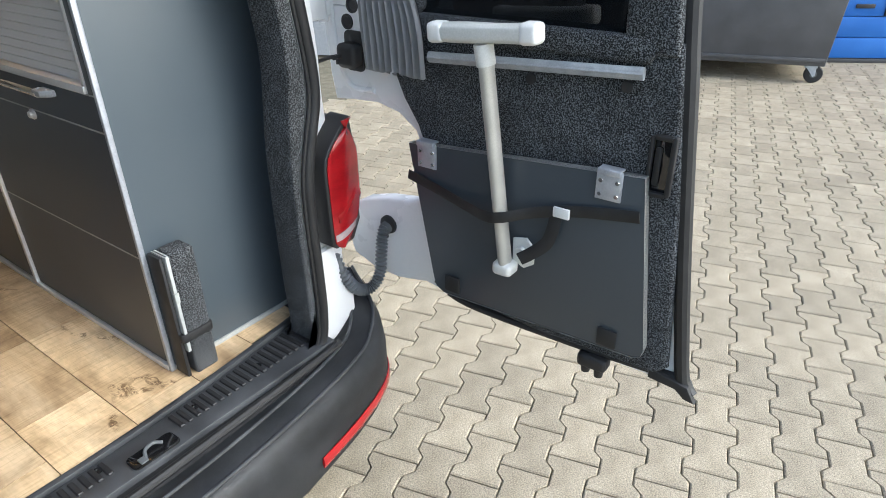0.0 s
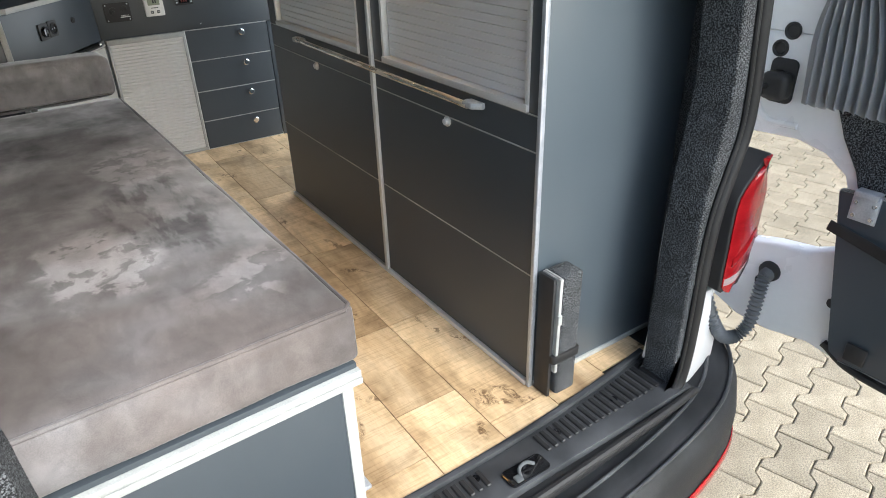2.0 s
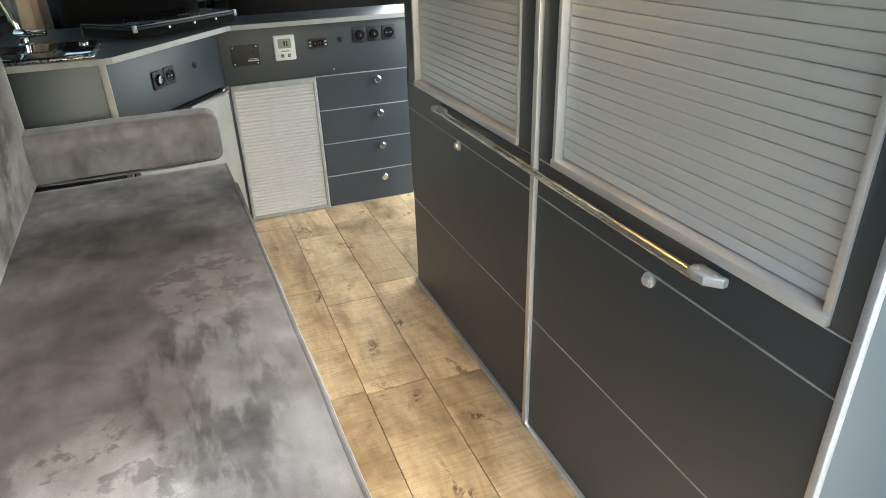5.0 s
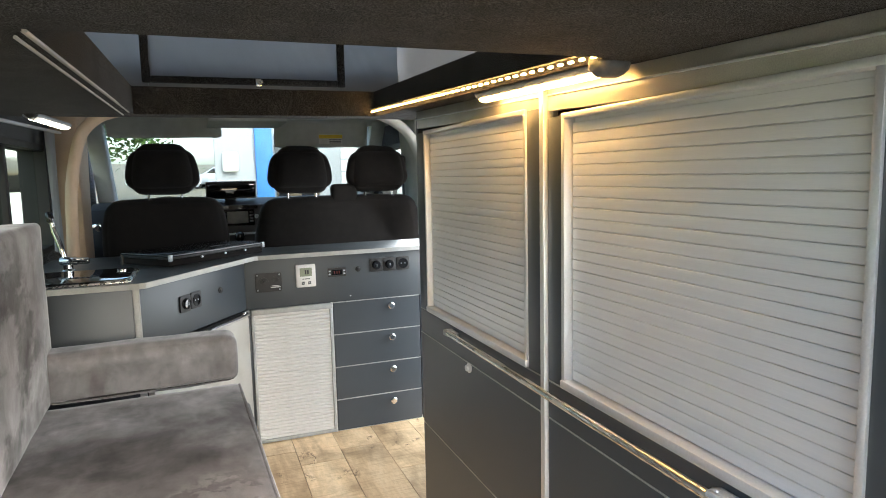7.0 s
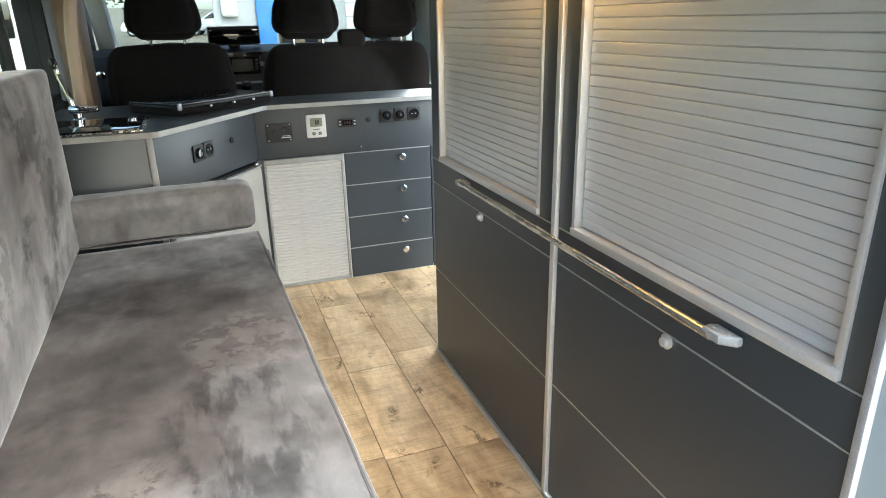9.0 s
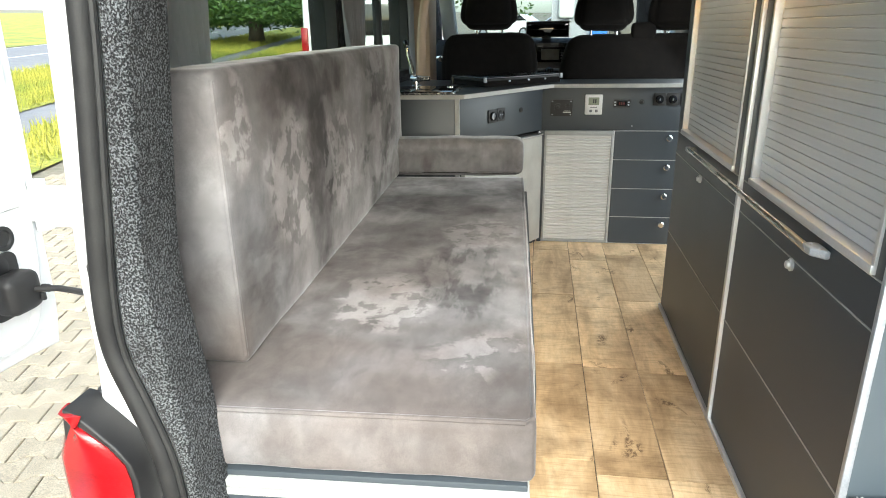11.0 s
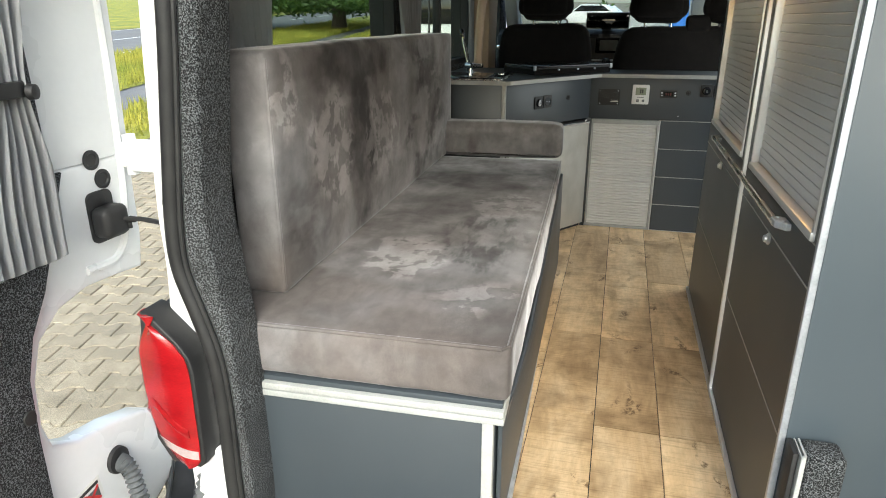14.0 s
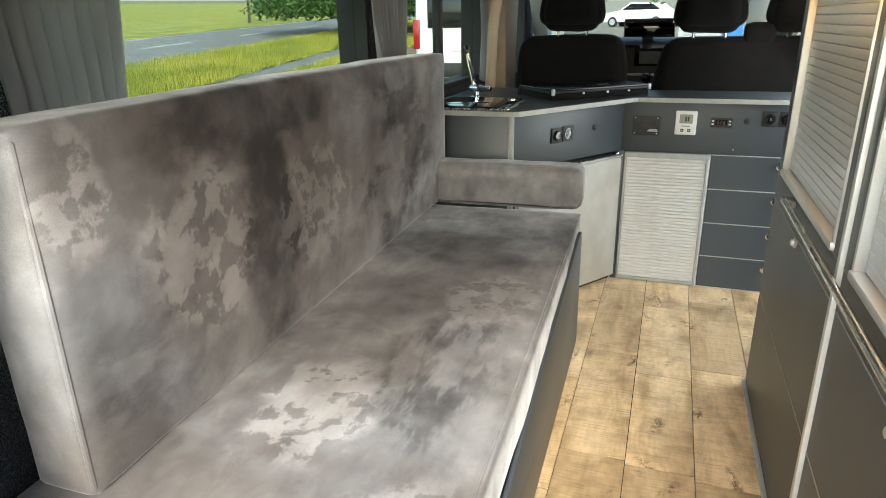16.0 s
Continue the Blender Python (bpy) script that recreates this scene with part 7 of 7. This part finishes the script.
pm = paver_mesh(1)
pavement = solo("pavement", box(0.2, 0.9, 0.30, 0.42, GROUND - 0.20, GROUND - 0.06), GROUT, "yard paved with sandy interlocking concrete pavers", "pavement", kind="structure")
O2 = Vector((1.772, 0.267)) + E1 * PL / 2 + E2 * PWD / 2
near, far = [], []
rnd = random.Random(5)
for c in range(-85, 70):
    for r in range(-60, 70):
        p = O2 + E1 * (PL * (r + 0.5 * (c % 2))) + E2 * (PWD * c)
        right = 0.5 < p.x < 8.6 and -2.6 < p.y < 4.2
        left = -5.0 < p.x <= 0.5 and -0.8 < p.y < 7.5 and not (p.x > -0.5 and p.y > 1.4)
        if right or left:
            d = (p - Vector((1.7, 0.6))).length
            (near if d < 1.36 and p.x > 0.75 else far).append(p)
near.sort(key=lambda p: (p - Vector((1.7, 0.6))).length)
far += near[300:]
yaw = math.atan2(E1.y, E1.x)
for p in near[:300]:
    ob = new("paver", pm)
    ob.parent = pavement
    ob.matrix_basis = Matrix.Translation(Vector((p.x, p.y, land(p.x, p.y) + rnd.uniform(-0.0012, 0.0012))) * PLAN) @ pose(0, 0, 0, rnd.uniform(-0.25, 0.25), rnd.uniform(-0.25, 0.25), math.degrees(yaw) + rnd.uniform(-0.5, 0.5))
verts, faces = [], []
src = [v.co.copy() for v in pm.vertices]
polys = [tuple(f.vertices) for f in pm.polygons]
cs, sn = math.cos(yaw), math.sin(yaw)
for p in far:
    n = len(verts)
    z = land(p.x, p.y) * PLAN + rnd.uniform(-0.0015, 0.0015)
    ta, tb2 = rnd.uniform(-0.004, 0.004), rnd.uniform(-0.004, 0.004)
    verts += [(p.x * PLAN + v.x * cs - v.y * sn, p.y * PLAN + v.x * sn + v.y * cs, z + v.z + ta * v.x + tb2 * v.y) for v in src]
    faces += [tuple(i + n for i in f) for f in polys]
me = bpy.data.meshes.new("paver_field")
me.from_pydata(verts, [], faces)
me.materials.append(PAVER)
field = new("paver_field", me)
field.parent = pavement
tagged(field, "farther pavers of the yard", kind="stuff")
